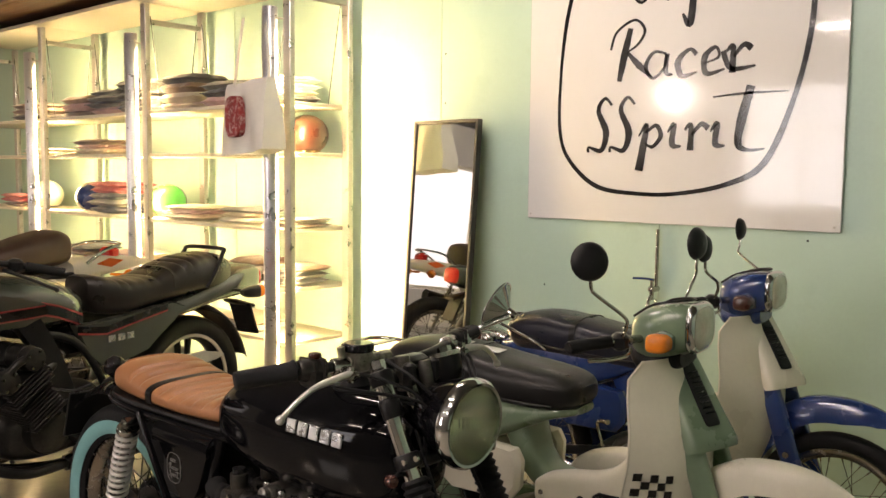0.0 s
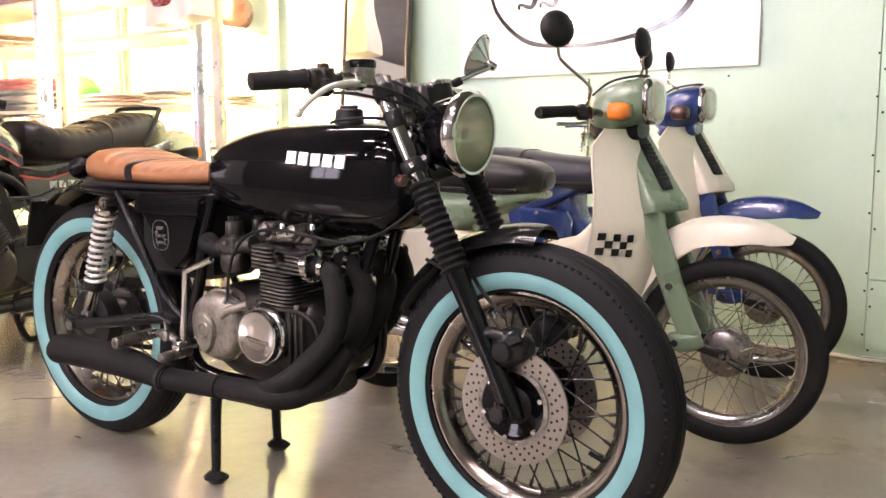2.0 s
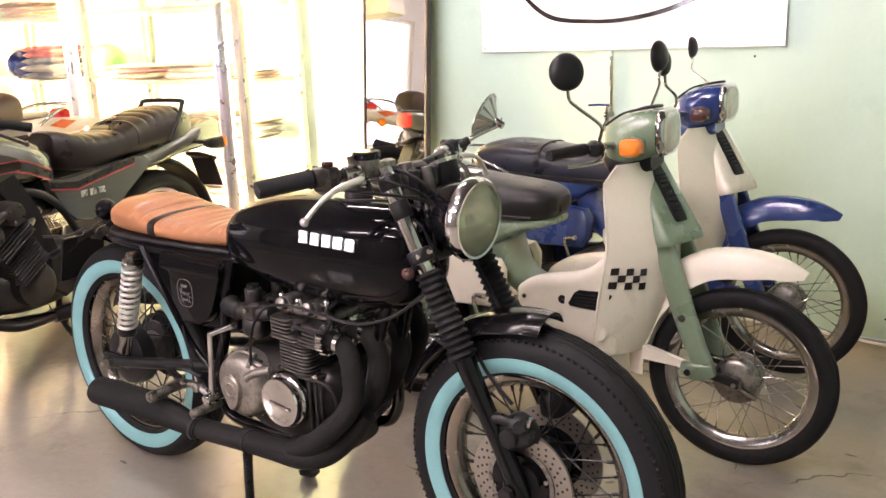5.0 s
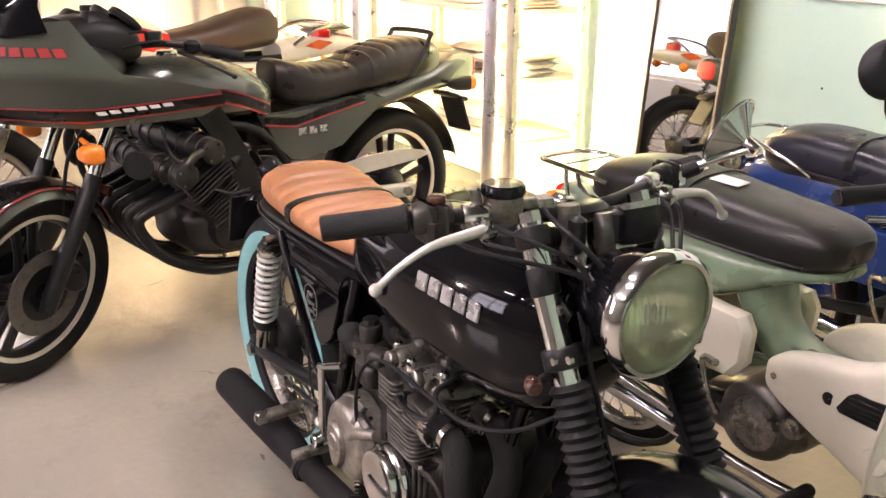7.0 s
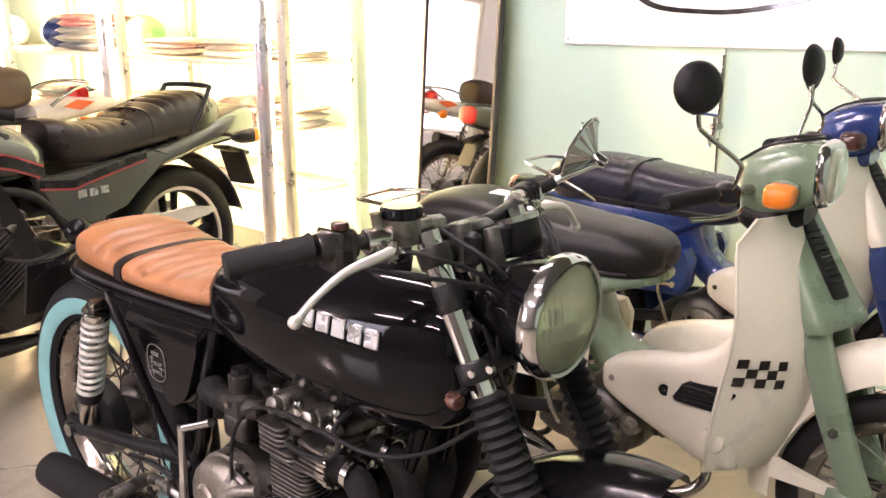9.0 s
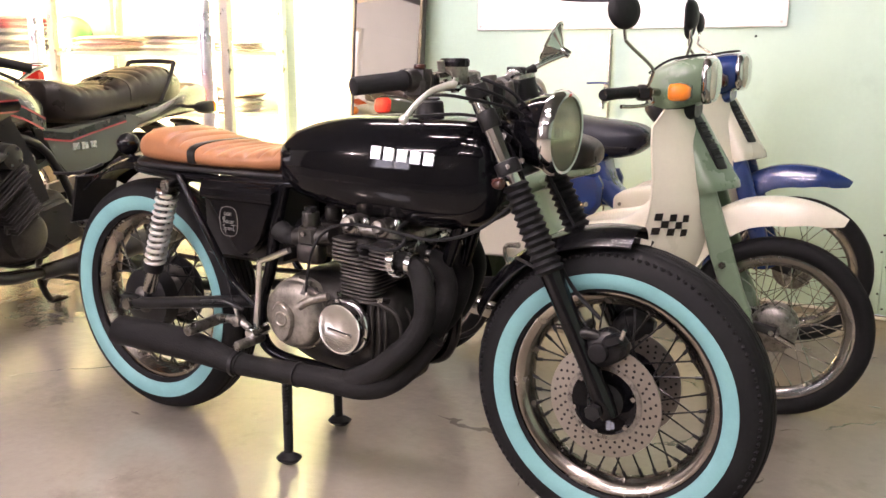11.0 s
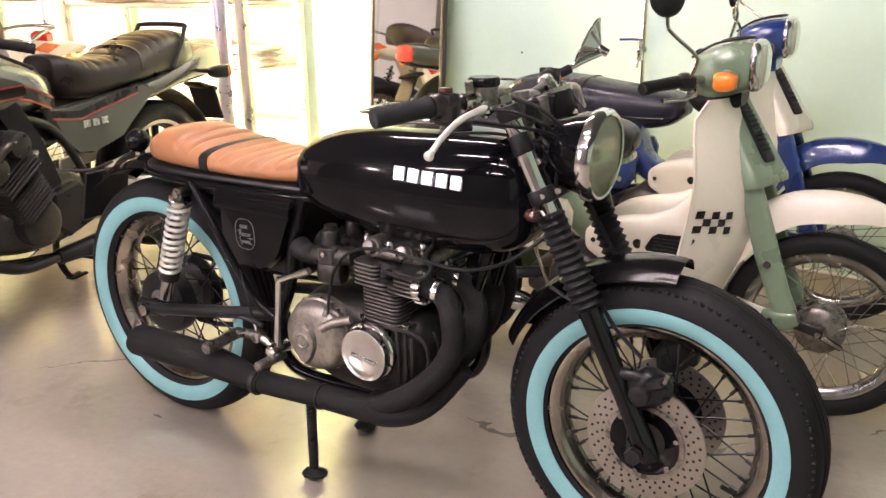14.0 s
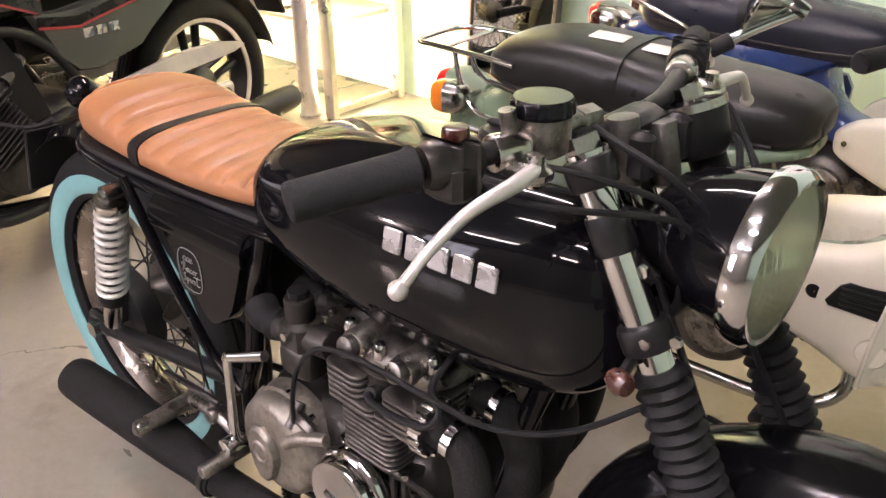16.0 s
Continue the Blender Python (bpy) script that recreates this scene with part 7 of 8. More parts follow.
# ---- grey sports tourer behind ----
def star_wheel(bike, name, c, R, hw, rim, disc):
    w = part(name, rim_geo(c, rim, hw * 0.7, 0.02), SATIN, bike, "cast black wheel with a pale rim edge")
    part("tyre", tyre_geo(c, R, rim + 0.002, hw, 5), RUBBER, w)
    for s in (-1, 1):
        part("rim_edge", Geo().revolve([(rim - 0.012, s * hw * 0.66), (rim + 0.003, s * hw * 0.66), (rim + 0.003, s * (hw * 0.7 + 0.005)), (rim - 0.01, s * (hw * 0.7 + 0.004))], c, n=64, closed=True), CREAMWALL, w, "pale cream rim edge")
    for k in range(5):
        a = 2 * math.pi * (k + 0.25) / 5
        u = Vector((math.cos(a), 0, math.sin(a)))
        v = Vector((-math.sin(a), 0, math.cos(a)))
        for s in (-1, 1):
            part("wheel_spoke", Geo().tube([c + u * 0.05 + v * s * 0.03, c + u * 0.12 + v * s * 0.026, c + u * (rim - 0.02) + v * s * 0.034], [0.016, 0.014, 0.016], 8, 2), SATIN, w)
    part("hub", Geo().revolve([(0.001, -0.06), (0.03, -0.06), (0.06, -0.04), (0.062, 0.04), (0.03, 0.06), (0.001, 0.06)], c, n=32), SATIN, w)
    for s in (-1, 1) if disc else ():
        part("brake_disc", Geo().revolve([(0.09, s * 0.072), (0.138, s * 0.072), (0.138, s * 0.078), (0.09, s * 0.078)], c, n=52, closed=True), GREYALU, w, "dull grey brake disc")
        part("disc_carrier", Geo().revolve([(0.03, s * 0.06), (0.06, s * 0.072), (0.092, s * 0.0765), (0.03, s * 0.066)], c, n=36, closed=True), SATIN, w)
    return w


def fairing_point(t, z):
    """The half fairing's skin: t from the left rear edge (-1) round the nose (0) to the right one (1)."""
    zs = (0.80, 0.84, 0.88, 0.918, 0.95, 1.0, 1.06, 1.12, 1.17)
    xr = np.interp(z, zs, (0.97, 0.89, 0.915, 1.05, 1.215, 1.265, 1.31, 1.345, 1.365))
    xn = np.interp(z, zs, (1.62, 1.72, 1.76, 1.78, 1.785, 1.76, 1.7, 1.62, 1.55))
    hw = np.interp(z, zs, (0.25, 0.275, 0.28, 0.28, 0.278, 0.27, 0.255, 0.235, 0.21))
    a = (1 - abs(t)) * math.pi / 2
    x = xr + (xn - xr) * math.sin(a)
    y = -math.copysign(hw * math.cos(a) ** 0.62, t)
    return Vector((x, y, z + 0.16 * max(0, x - 1.32) * (1 - min(1, (z - 0.8) / 0.3))))


def band(z0, z1, mat, parent, name, t0=-0.999, t1=0.999, off=0.0015, zr=0.0):
    n = 44
    g = []
    for i in range(3):
        row = []
        for j in range(n + 1):
            t = t0 + (t1 - t0) * j / n
            p = fairing_point(t, z0 + (z1 - z0) * i / 2 + zr * max(0, abs(t) - 0.55))
            nrm = Vector((p.x - 1.25, p.y * 1.6, 0)).normalized()
            row.append(p + nrm * off)
        g.append(row)
    part(name, Geo().sheet(g, -0.0012), mat, parent)


def sports_tourer():
    b = thing("sports_motorcycle", pose(-2.94, 2.498, 0, 0, 0, -78.66), "olive-grey six-cylinder sports motorcycle with a half fairing and red pinstripes", "motorcycle", "motorcycles")
    rc, fc = Vector((0.03, 0, 0.375)), Vector((1.512, 0, 0.312))
    star_wheel(b, "rear_wheel", rc, 0.312, 0.065, 0.228, False)
    star_wheel(b, "front_wheel", fc, 0.312, 0.052, 0.236, True)
    # fork and mudguard
    for s in (-1, 1):
        part("fork_leg", Geo().tube([(1.53, s * 0.098, 0.265), (1.505, s * 0.098, 0.315), (1.36, s * 0.098, 0.58), (1.322, s * 0.098, 0.655)], [0.024, 0.027, 0.027, 0.025], 16, 3), SATIN, b)
        part("fork_tube", Geo().cyl((1.367, s * 0.098, 0.565), (1.2, s * 0.098, 0.9), 0.0195, n=18), CHROME, b)
        part("caliper", Geo().body([(1.375, 0.3, 0.34, 0.02), (1.39, 0.28, 0.37, 0.03), (1.425, 0.285, 0.385, 0.032), (1.455, 0.31, 0.37, 0.02)], 18, 3, 3, s * 0.085), SATIN, b)
        part("front_signal", Geo().body([(1.30, 0.715, 0.75, 0.022), (1.31, 0.705, 0.762, 0.035), (1.345, 0.705, 0.762, 0.036), (1.365, 0.72, 0.75, 0.026)], 24, 3.2, 3, s * 0.26).cyl((1.32, s * 0.16, 0.76), (1.32, s * 0.24, 0.745), 0.009, n=8), AMBER, b, "amber turn signal")
        part("fork_reflector", Geo().cyl((1.3, s * 0.1, 0.6), (1.29, s * 0.13, 0.6), 0.018, n=16), BROWNLENS, b)
    part("front_mudguard", Geo().arch(fc, 0.345, 48, 158, 0.07, 0.045, 0.004), GREY, b)
    part("mudguard_stripe", Geo().arch(fc, 0.3475, 60, 157, 0.05, 0.012, 0.002), STRIPE, b)
    for s in (-1, 1):
        part("red_pinstripe", Geo().tube([(fc.x + 0.329 * math.cos(a), s * 0.059, fc.z + 0.329 * math.sin(a)) for a in [radians(52 + 104 * k / 20) for k in range(21)]], 0.003, 6), REDLINE, b)
    # fairing
    grid = [[fairing_point(-1 + 2 * j / 56, 0.80 + 0.31 * i / 20) for j in range(57)] for i in range(21)]
    fair = part("fairing", Geo().sheet(grid, -0.004), GREY, b, "olive-grey half fairing")
    band(0.822, 0.852, STRIPE, fair, "black_stripe", zr=0.03)
    band(0.815, 0.821, REDLINE, fair, "red_pinstripe", zr=0.03)
    band(0.853, 0.858, REDLINE, fair, "red_pinstripe", zr=0.03)
    for k in range(5):
        t = -0.655 - 0.056 * k
        g = [[fairing_point(t + 0.043 * j / 3, 1.018 + 0.026 * i - 0.002 * k) + Vector((0.0008, 0.003, 0)) for j in range(4)] for i in (0, 0.5, 1)]
        part("badge_block", Geo().sheet(g, -0.0012), REDLINE, fair, "plain red badge block")
    for k in range(6):
        t = -0.70 - 0.033 * k
        g = [[fairing_point(t + 0.024 * j / 2, 0.841 + 0.011 * i + 0.0015 * k) + Vector((0, 0.0035, 0)) for j in range(3)] for i in (0, 1)]
        part("script_bar", Geo().sheet(g, -0.001), WHITE, fair, "small white bar of unreadable script")
    part("screen_base", Geo().sheet([[Vector((p.x + 0.008 - 0.012 * max(i - 2, 0), p.y * 1.035, p.z)) for p in [fairing_point(-0.86 + 1.72 * j / 30, 1.062 + 0.034 * i + 0.02 * abs(-0.86 + 1.72 * j / 30)) for j in range(31)]] for i in range(7)], 0.004), BLACK, b, "smoked black windscreen")
    part("inner_panel", Geo().body([(1.13, 0.93, 0.985, 0.1), (1.2, 0.91, 1.02, 0.2), (1.3, 0.88, 1.05, 0.22), (1.45, 0.88, 1.1, 0.2), (1.6, 0.9, 1.05, 0.12)], 24, 3, 2), PLASTIC, b)
    for s in (-1, 1):
        part("lower_panel", Geo().prism([(0.98, 0.81), (0.885, 0.835), (0.845, 0.77), (0.79, 0.67), (0.75, 0.56), (0.73, 0.5), (0.8, 0.48), (0.865, 0.62), (0.93, 0.74)], s * 0.16, s * 0.2, 0.012), SATIN, b, "dark fairing leg")
        part("instrument", Geo().cyl((1.15, s * 0.075, 1.035), (1.25, s * 0.075, 1.08), 0.06, 0.05, n=28, bev=0.006), PLASTIC, b)
        bar = part("handlebar", Geo().tube([(1.15, s * 0.07, 1.02), (1.09, s * 0.14, 1.04), (1.0, s * 0.21, 1.033), (0.91, s * 0.335, 1.015)], 0.0115, 12, 4), SATIN, b)
        part("grip", Geo().tube([(0.985, s * 0.232, 1.03), (0.95, s * 0.28, 1.024), (0.91, s * 0.336, 1.015)], [0.0175, 0.0165, 0.0175], 16, 2), GRIP, bar)
        part("switch_block", Geo().box((1.005, s * 0.205, 1.034), (0.05, 0.045, 0.045), 0.01, pose(0, 0, 0, 0, 0, s * -50)), PLASTIC, bar)
        part("lever", Geo().tube([(1.05, s * 0.19, 1.02), (1.04, s * 0.24, 1.01), (1.01, s * 0.3, 0.99), (0.98, s * 0.35, 0.968)], [0.008, 0.007, 0.006, 0.006], 10, 4).ball((0.978, s * 0.353, 0.966), 0.009, 12, 8), SATIN, bar)
    # tank
    def flank(p, u, v):
        p.y *= 1 - 0.12 * max(v, 0) ** 2
        return p
    part("fuel_tank", Geo().body([(0.605, 0.775, 0.85, 0.06), (0.625, 0.75, 0.875, 0.1), (0.7, 0.735, 0.915, 0.13), (0.8, 0.735, 0.948, 0.145), (0.93, 0.745, 0.968, 0.152), (1.05, 0.77, 0.972, 0.145), (1.13, 0.8, 0.955, 0.11), (1.17, 0.85, 0.92, 0.05)], 40, 2.7, 5, 0, flank), GREY, b, "olive-grey fuel tank")
    for s in (-1, 1):
        for w, m, o in ((0.019, STRIPE, 0.0), (0.004, REDLINE, 0.021), (0.004, REDLINE, -0.021)):
            part("tank_stripe", Geo().sheet([[(x, s * (hw + 0.003), z + o + dz) for x, z, hw in ((0.64, 0.765, 0.116), (0.7, 0.79, 0.131), (0.76, 0.815, 0.141), (0.83, 0.835, 0.148), (0.92, 0.842, 0.1525))] for dz in (-w, w)], 0.0012), m, b)
    part("filler_cap", Geo().cyl((0.95, 0, 0.966), (0.95, 0, 0.982), 0.035, n=28, bev=0.005), CHROME, b)
    # seat, tail
    def pleats(p, u, v):
        if v > 0.25 and (-0.12 < p.x < 0.15 or 0.25 < p.x < 0.5):
            p.z -= 0.007 * (abs(((p.x + 0.12) / 0.048) % 1 - 0.5) * 2) ** 4 * min(1, (v - 0.25) * 3)
        return p
    part("seat", Geo().body([(-0.2, 0.83, 0.9, 0.06), (-0.185, 0.81, 0.935, 0.095), (-0.1, 0.795, 0.968, 0.125), (0.02, 0.79, 0.965, 0.133), (0.12, 0.785, 0.945, 0.135), (0.2, 0.78, 0.918, 0.135), (0.28, 0.772, 0.898, 0.132), (0.4, 0.755, 0.897, 0.13), (0.48, 0.758, 0.91, 0.124), (0.54, 0.775, 0.924, 0.108), (0.575, 0.82, 0.92, 0.07)], 44, 3.2, 10, 0, pleats), DUSTYVINYL, b, "worn dark two-level seat with a strap")
    pts = []
    for k in range(25):
        a = math.pi * (1.05 - 1.1 * k / 24)
        ca, sa = math.cos(a), math.sin(a)
        pts.append((0.138 * math.copysign(abs(ca) ** 0.69, ca), 0.85 + 0.078 * math.copysign(abs(sa) ** 0.69, sa)))
    part("seat_strap", Geo().sheet([[(0.168 + 0.026 * j, y, z) for j in (0, 0.5, 1)] for y, z in pts], 0.003), DUSTYVINYL, b)
    part("grab_rail", Geo().tube([(0.0, 0.13, 0.82), (-0.06, 0.13, 0.9), (-0.105, 0.122, 0.965), (-0.12, 0.1, 0.986), (-0.12, -0.1, 0.986), (-0.105, -0.122, 0.965), (-0.06, -0.13, 0.9), (0.0, -0.13, 0.82)], 0.0095, 10, 5), SATIN, b, "black grab rail")
    part("tail_cowl", Geo().body([(-0.41, 0.80, 0.865, 0.05), (-0.395, 0.77, 0.885, 0.08), (-0.31, 0.75, 0.892, 0.1), (-0.2, 0.745, 0.875, 0.118), (-0.05, 0.735, 0.835, 0.13), (0.1, 0.71, 0.80, 0.135), (0.25, 0.69, 0.785, 0.13)], 36, 3.2, 4), GREY, b)
    part("tail_lamp", Geo().body([(-0.425, 0.79, 0.86, 0.045), (-0.418, 0.78, 0.87, 0.07), (-0.395, 0.775, 0.878, 0.078)], 26, 3.5, 3), REDLENS, b, "red tail lamp")
    for s in (-1, 1):
        part("rear_signal", Geo().body([(-0.27, 0.768, 0.806, 0.014), (-0.26, 0.76, 0.813, 0.018), (-0.235, 0.76, 0.813, 0.02)], 22, 3.4, 2, s * 0.215), AMBER, b, "amber turn signal")
        part("signal_body", Geo().body([(-0.236, 0.757, 0.816, 0.02), (-0.16, 0.764, 0.812, 0.022), (-0.13, 0.78, 0.8, 0.012)], 22, 3.4, 2, s * 0.215).cyl((-0.18, s * 0.11, 0.79), (-0.18, s * 0.2, 0.79), 0.009, n=8), PLASTIC, b)
        sp = part("side_panel", Geo().prism([(0.70, 0.755), (0.60, 0.75), (0.4, 0.765), (0.2, 0.785), (0.13, 0.76), (0.2, 0.70), (0.29, 0.64), (0.34, 0.6), (0.5, 0.565), (0.585, 0.575), (0.64, 0.63)], s * 0.09, s * 0.142, 0.016), GREY, b, "grey side panel with a red and black stripe")
        for w, m, o in ((0.013, STRIPE, 0.0), (0.0035, REDLINE, -0.017)):
            part("panel_stripe", Geo().sheet([[(x, s * 0.1445, z + o + dz) for x, z in ((0.68, 0.735), (0.6, 0.722), (0.55, 0.716), (0.45, 0.735), (0.24, 0.77))] for dz in (-w, w)], 0.0012), m, sp)
        for k in range(3):
            part("badge_block", Geo().box((0.525 - 0.045 * k, s * 0.1435, 0.677), (0.034, 0.003, 0.026), 0.001), SILVERBADGE, sp)
        part("chain_guard", Geo().prism([(0.44, 0.46), (0.43, 0.505), (0.2, 0.535), (0.02, 0.535), (-0.08, 0.515), (-0.115, 0.5), (-0.06, 0.485), (0.1, 0.475)], s * 0.105, s * 0.122, 0.005), SPRING, b, "bright alloy chain guard")
        part("swingarm", beam([(0.55, 0.42), (0.35, 0.405), (0.15, 0.375), (-0.02, 0.36)], (0.03, 0.028, 0.028, 0.03), (0.018, 0.018, 0.018, 0.02), s * 0.115), SPRING, b)
        part("axle_nut", Geo().cyl((0.03, s * 0.125, 0.365), (0.03, s * 0.155, 0.365), 0.02, n=6).cyl((0.03, s * 0.12, 0.365), (0.03, s * 0.14, 0.365), 0.012, n=10), OLDCHROME, b)
        part("foot_hanger", Geo().prism([(0.62, 0.43), (0.5, 0.5), (0.4, 0.5), (0.34, 0.46), (0.42, 0.45), (0.52, 0.43), (0.6, 0.38)], s * 0.145, s * 0.16, 0.004).cyl((0.43, s * 0.15, 0.47), (0.43, s * 0.25, 0.47), 0.015, n=12).cyl((0.6, s * 0.15, 0.4), (0.6, s * 0.26, 0.4), 0.015, n=12), ALU, b)
        part("silencer", Geo().tube([(0.75, s * 0.14, 0.235), (0.65, s * 0.16, 0.24), (0.55, s * 0.185, 0.245), (0.1, s * 0.21, 0.275), (-0.2, s * 0.22, 0.295), (-0.22, s * 0.22, 0.296)], [0.028, 0.032, 0.045, 0.05, 0.046, 0.03], 22, 4), SATIN, b, "black silencer")
        part("stand_leg", Geo().tube([(0.52, s * 0.09, 0.25), (0.5, s * 0.13, 0.14), (0.44, s * 0.15, 0.03), (0.38, s * 0.155, 0.012)], 0.014, 10, 4).box((0.39, s * 0.155, 0.01), (0.09, 0.04, 0.016), 0.005), SATIN, b)
        part("frame_rail", Geo().tube([(1.15, s * 0.05, 0.85), (0.95, s * 0.12, 0.76), (0.7, s * 0.13, 0.7), (0.56, s * 0.12, 0.52), (0.52, s * 0.11, 0.38)], 0.016, 10, 4).tube([(0.62, s * 0.11, 0.72), (0.3, s * 0.11, 0.74), (-0.1, s * 0.1, 0.78)], 0.013, 10, 3), SATIN, b)
    # cockpit
    part("instrument_cover", Geo().body([(1.07, 0.985, 1.03, 0.08), (1.09, 0.965, 1.065, 0.125), (1.14, 0.955, 1.095, 0.145), (1.22, 0.95, 1.11, 0.15), (1.3, 0.95, 1.1, 0.14)], 28, 3.2, 3), PLASTIC, b, "black instrument housing behind the screen")
    for y in (-0.07, 0.07):
        part("dial", Geo().revolve([(0.05, -0.01), (0.056, 0.0), (0.054, 0.014), (0.047, 0.016), (0.046, 0.008), (0.001, 0.008)], (1.11, y, 1.085), (-0.7, 0, 0.72), 30), SATIN, b, "round black dial with a thin rim")
    part("brake_reservoir", Geo().cyl((1.06, 0.155, 1.02), (1.06, 0.155, 1.06), 0.026, n=24, bev=0.004), PLASTIC, b)
    for y0, y1, z in ((0.16, 0.06, 1.06), (0.19, 0.08, 1.03), (-0.16, -0.06, 1.06), (-0.19, -0.08, 1.03)):
        part("control_cable", Geo().tube([(1.04, y0, 1.03), (1.1, y0 * 0.95, z), (1.2, y1 * 1.4, z - 0.04), (1.25, y1, 0.92), (1.2, y1 * 0.6, 0.82)], 0.0048, 8, 6), GRIP, b)
    part("stand_arch", Geo().tube([(0.47, -0.14, 0.09), (0.49, -0.08, 0.14), (0.49, 0.08, 0.14), (0.47, 0.14, 0.09)], 0.011, 10, 4), SATIN, b)
    part("rear_mudguard", Geo().arch(rc, 0.375, 70, 168, 0.075, 0.03, 0.004), SATIN, b)
    part("plate_board", Geo().box((-0.37, 0, 0.625), (0.012, 0.14, 0.17), 0.004, pose(0, 0, 0, 0, 20, 0)).box((-0.34, 0, 0.7), (0.13, 0.1, 0.02), 0.006, pose(0, 0, 0, 0, -18, 0)), PLASTIC, b, "black number plate board")
    # engine
    part("crankcase", Geo().body([(0.56, 0.34, 0.48, 0.1), (0.6, 0.3, 0.52, 0.15), (0.7, 0.28, 0.52, 0.18), (0.86, 0.28, 0.5, 0.19), (0.96, 0.3, 0.47, 0.17), (1.0, 0.34, 0.43, 0.11)], 32, 4, 3), DARKCAST, b)
    for s in (-1, 1):
        part("engine_cover", Geo().revolve([(0.001, 0.03), (0.06, 0.03), (0.08, 0.02), (0.085, 0.0), (0.085, -0.04)], (0.86, s * 0.2, 0.4), (0, s, 0), 36), DARKCAST, b)
        part("engine_cover", Geo().prism([(0.6, 0.34), (0.58, 0.44), (0.66, 0.5), (0.78, 0.48), (0.79, 0.36), (0.72, 0.31)], s * 0.15, s * 0.2, 0.014), SATIN, b)
    lean = pose(0, 0, 0, 0, 33, 0)
    up = lean.to_3x3() @ Vector((0, 0, 1))
    base = Vector((0.865, 0, 0.442))
    for k in range(9):
        part("cylinder_fin", Geo().box(base + up * (0.02 + 0.014 * k), (0.15, 0.5, 0.005), 0.0015, lean), DARKCAST, b)
    for k in range(5):
        part("head_fin", Geo().box(base + up * (0.155 + 0.015 * k), (0.17, 0.55, 0.006), 0.0015, lean), DARKCAST, b)
    part("cylinder_block", Geo().box(base + up * 0.11, (0.12, 0.46, 0.26), 0.012, lean), SATIN, b)
    for o in (-0.058, 0.058):
        c = base + up * 0.255 + lean.to_3x3() @ Vector((o, 0, 0))
        part("cam_cover", Geo().cyl(c - Vector((0, 0.285, 0)), c + Vector((0, 0.285, 0)), 0.042, n=26, bev=0.008), DARKCAST, b, "round-ended cast cam cover")
    for k in range(6):
        y = -0.215 + 0.086 * k
        part("exhaust_header", Geo().tube([base + up * 0.17 + Vector((0.06, y, -0.02)), base + up * 0.17 + Vector((0.13, y, -0.05)), (1.19, y * 0.95, 0.49), (1.15, y * 0.9, 0.39), (1.06, y * 0.8, 0.31), (0.92, y * 0.6 + (0.04 if y > 0 else -0.04), 0.25), (0.74, 0.14 if y > 0 else -0.14, 0.235)], 0.0185, 12, 5), SATIN, b)
        part("carburettor", Geo().cyl((0.85, y * 0.9, 0.62), (0.77, y * 0.75, 0.66), 0.02, n=12).box((0.8, y * 0.8, 0.64), (0.05, 0.045, 0.07), 0.008), DARKCAST, b)
    for o in (-0.058, 0.058):
        c = base + up * 0.255 + lean.to_3x3() @ Vector((o, 0, 0))
        for s in (-1, 1):
            for k in range(4):
                a = 0.5 + k * math.pi / 2
                part("cam_bolt", bolt(Geo(), c + Vector((0.03 * math.cos(a), s * 0.284, 0.03 * math.sin(a))), (0, s, 0), 0.006, 0.006), OLDCHROME, b)
            for k in range(3):
                part("cam_band", Geo().revolve([(0.0425, -0.006), (0.0455, -0.004), (0.0455, 0.004), (0.0425, 0.006)], c + Vector((0, s * (0.1 + 0.07 * k), 0)), (0, 1, 0), 26), DARKCAST, b)
    part("cam_bridge", Geo().tube([base + up * 0.27 + Vector((0.05, 0.27, -0.03)), base + up * 0.285 + Vector((0, 0.275, 0)), base + up * 0.27 + Vector((-0.05, 0.27, 0.03))], 0.014, 10, 3), DARKCAST, b)
    for s in (-1, 1):
        part("horn", Geo().revolve([(0.001, -0.02), (0.03, -0.018), (0.045, 0.0), (0.048, 0.004), (0.044, 0.007), (0.02, 0.002), (0.001, 0.002)], (1.17, s * 0.2, 0.665), (0.6, s * 0.7, -0.1), 28), SATIN, b, "round black horn")
        part("oil_cooler", Geo().prism([(0.85, 0.42), (0.85, 0.53), (0.955, 0.53), (0.955, 0.42)], s * 0.205, s * 0.22, 0.004), DARKCAST, b, "flat grey side plate")
    part("air_box", Geo().box((0.68, 0, 0.68), (0.14, 0.2, 0.12), 0.02), PLASTIC, b)
    part("plug_leads", Geo().tube([(1.02, 0.26, 0.63), (1.08, 0.24, 0.69), (1.06, 0.15, 0.76)], 0.006, 8, 4).tube([(1.15, 0.2, 0.7), (1.2, 0.1, 0.78), (1.2, 0.06, 0.85)], 0.006, 8, 4), GRIP, b)
    # the fork is turned towards the side stand
    axis, pivot = Vector((-0.36, 0, 0.9)).normalized(), Vector((1.19, 0, 0.8))
    steer = Matrix.Translation(pivot) @ Matrix.Rotation(radians(25), 4, axis) @ Matrix.Translation(-pivot)
    for ob in b.children:
        if ob.name.split(".")[0] in ("fork_leg", "fork_tube", "caliper", "fork_reflector", "front_mudguard", "mudguard_stripe", "red_pinstripe", "front_wheel", "handlebar"):
            ob.matrix_basis = steer @ ob.matrix_basis
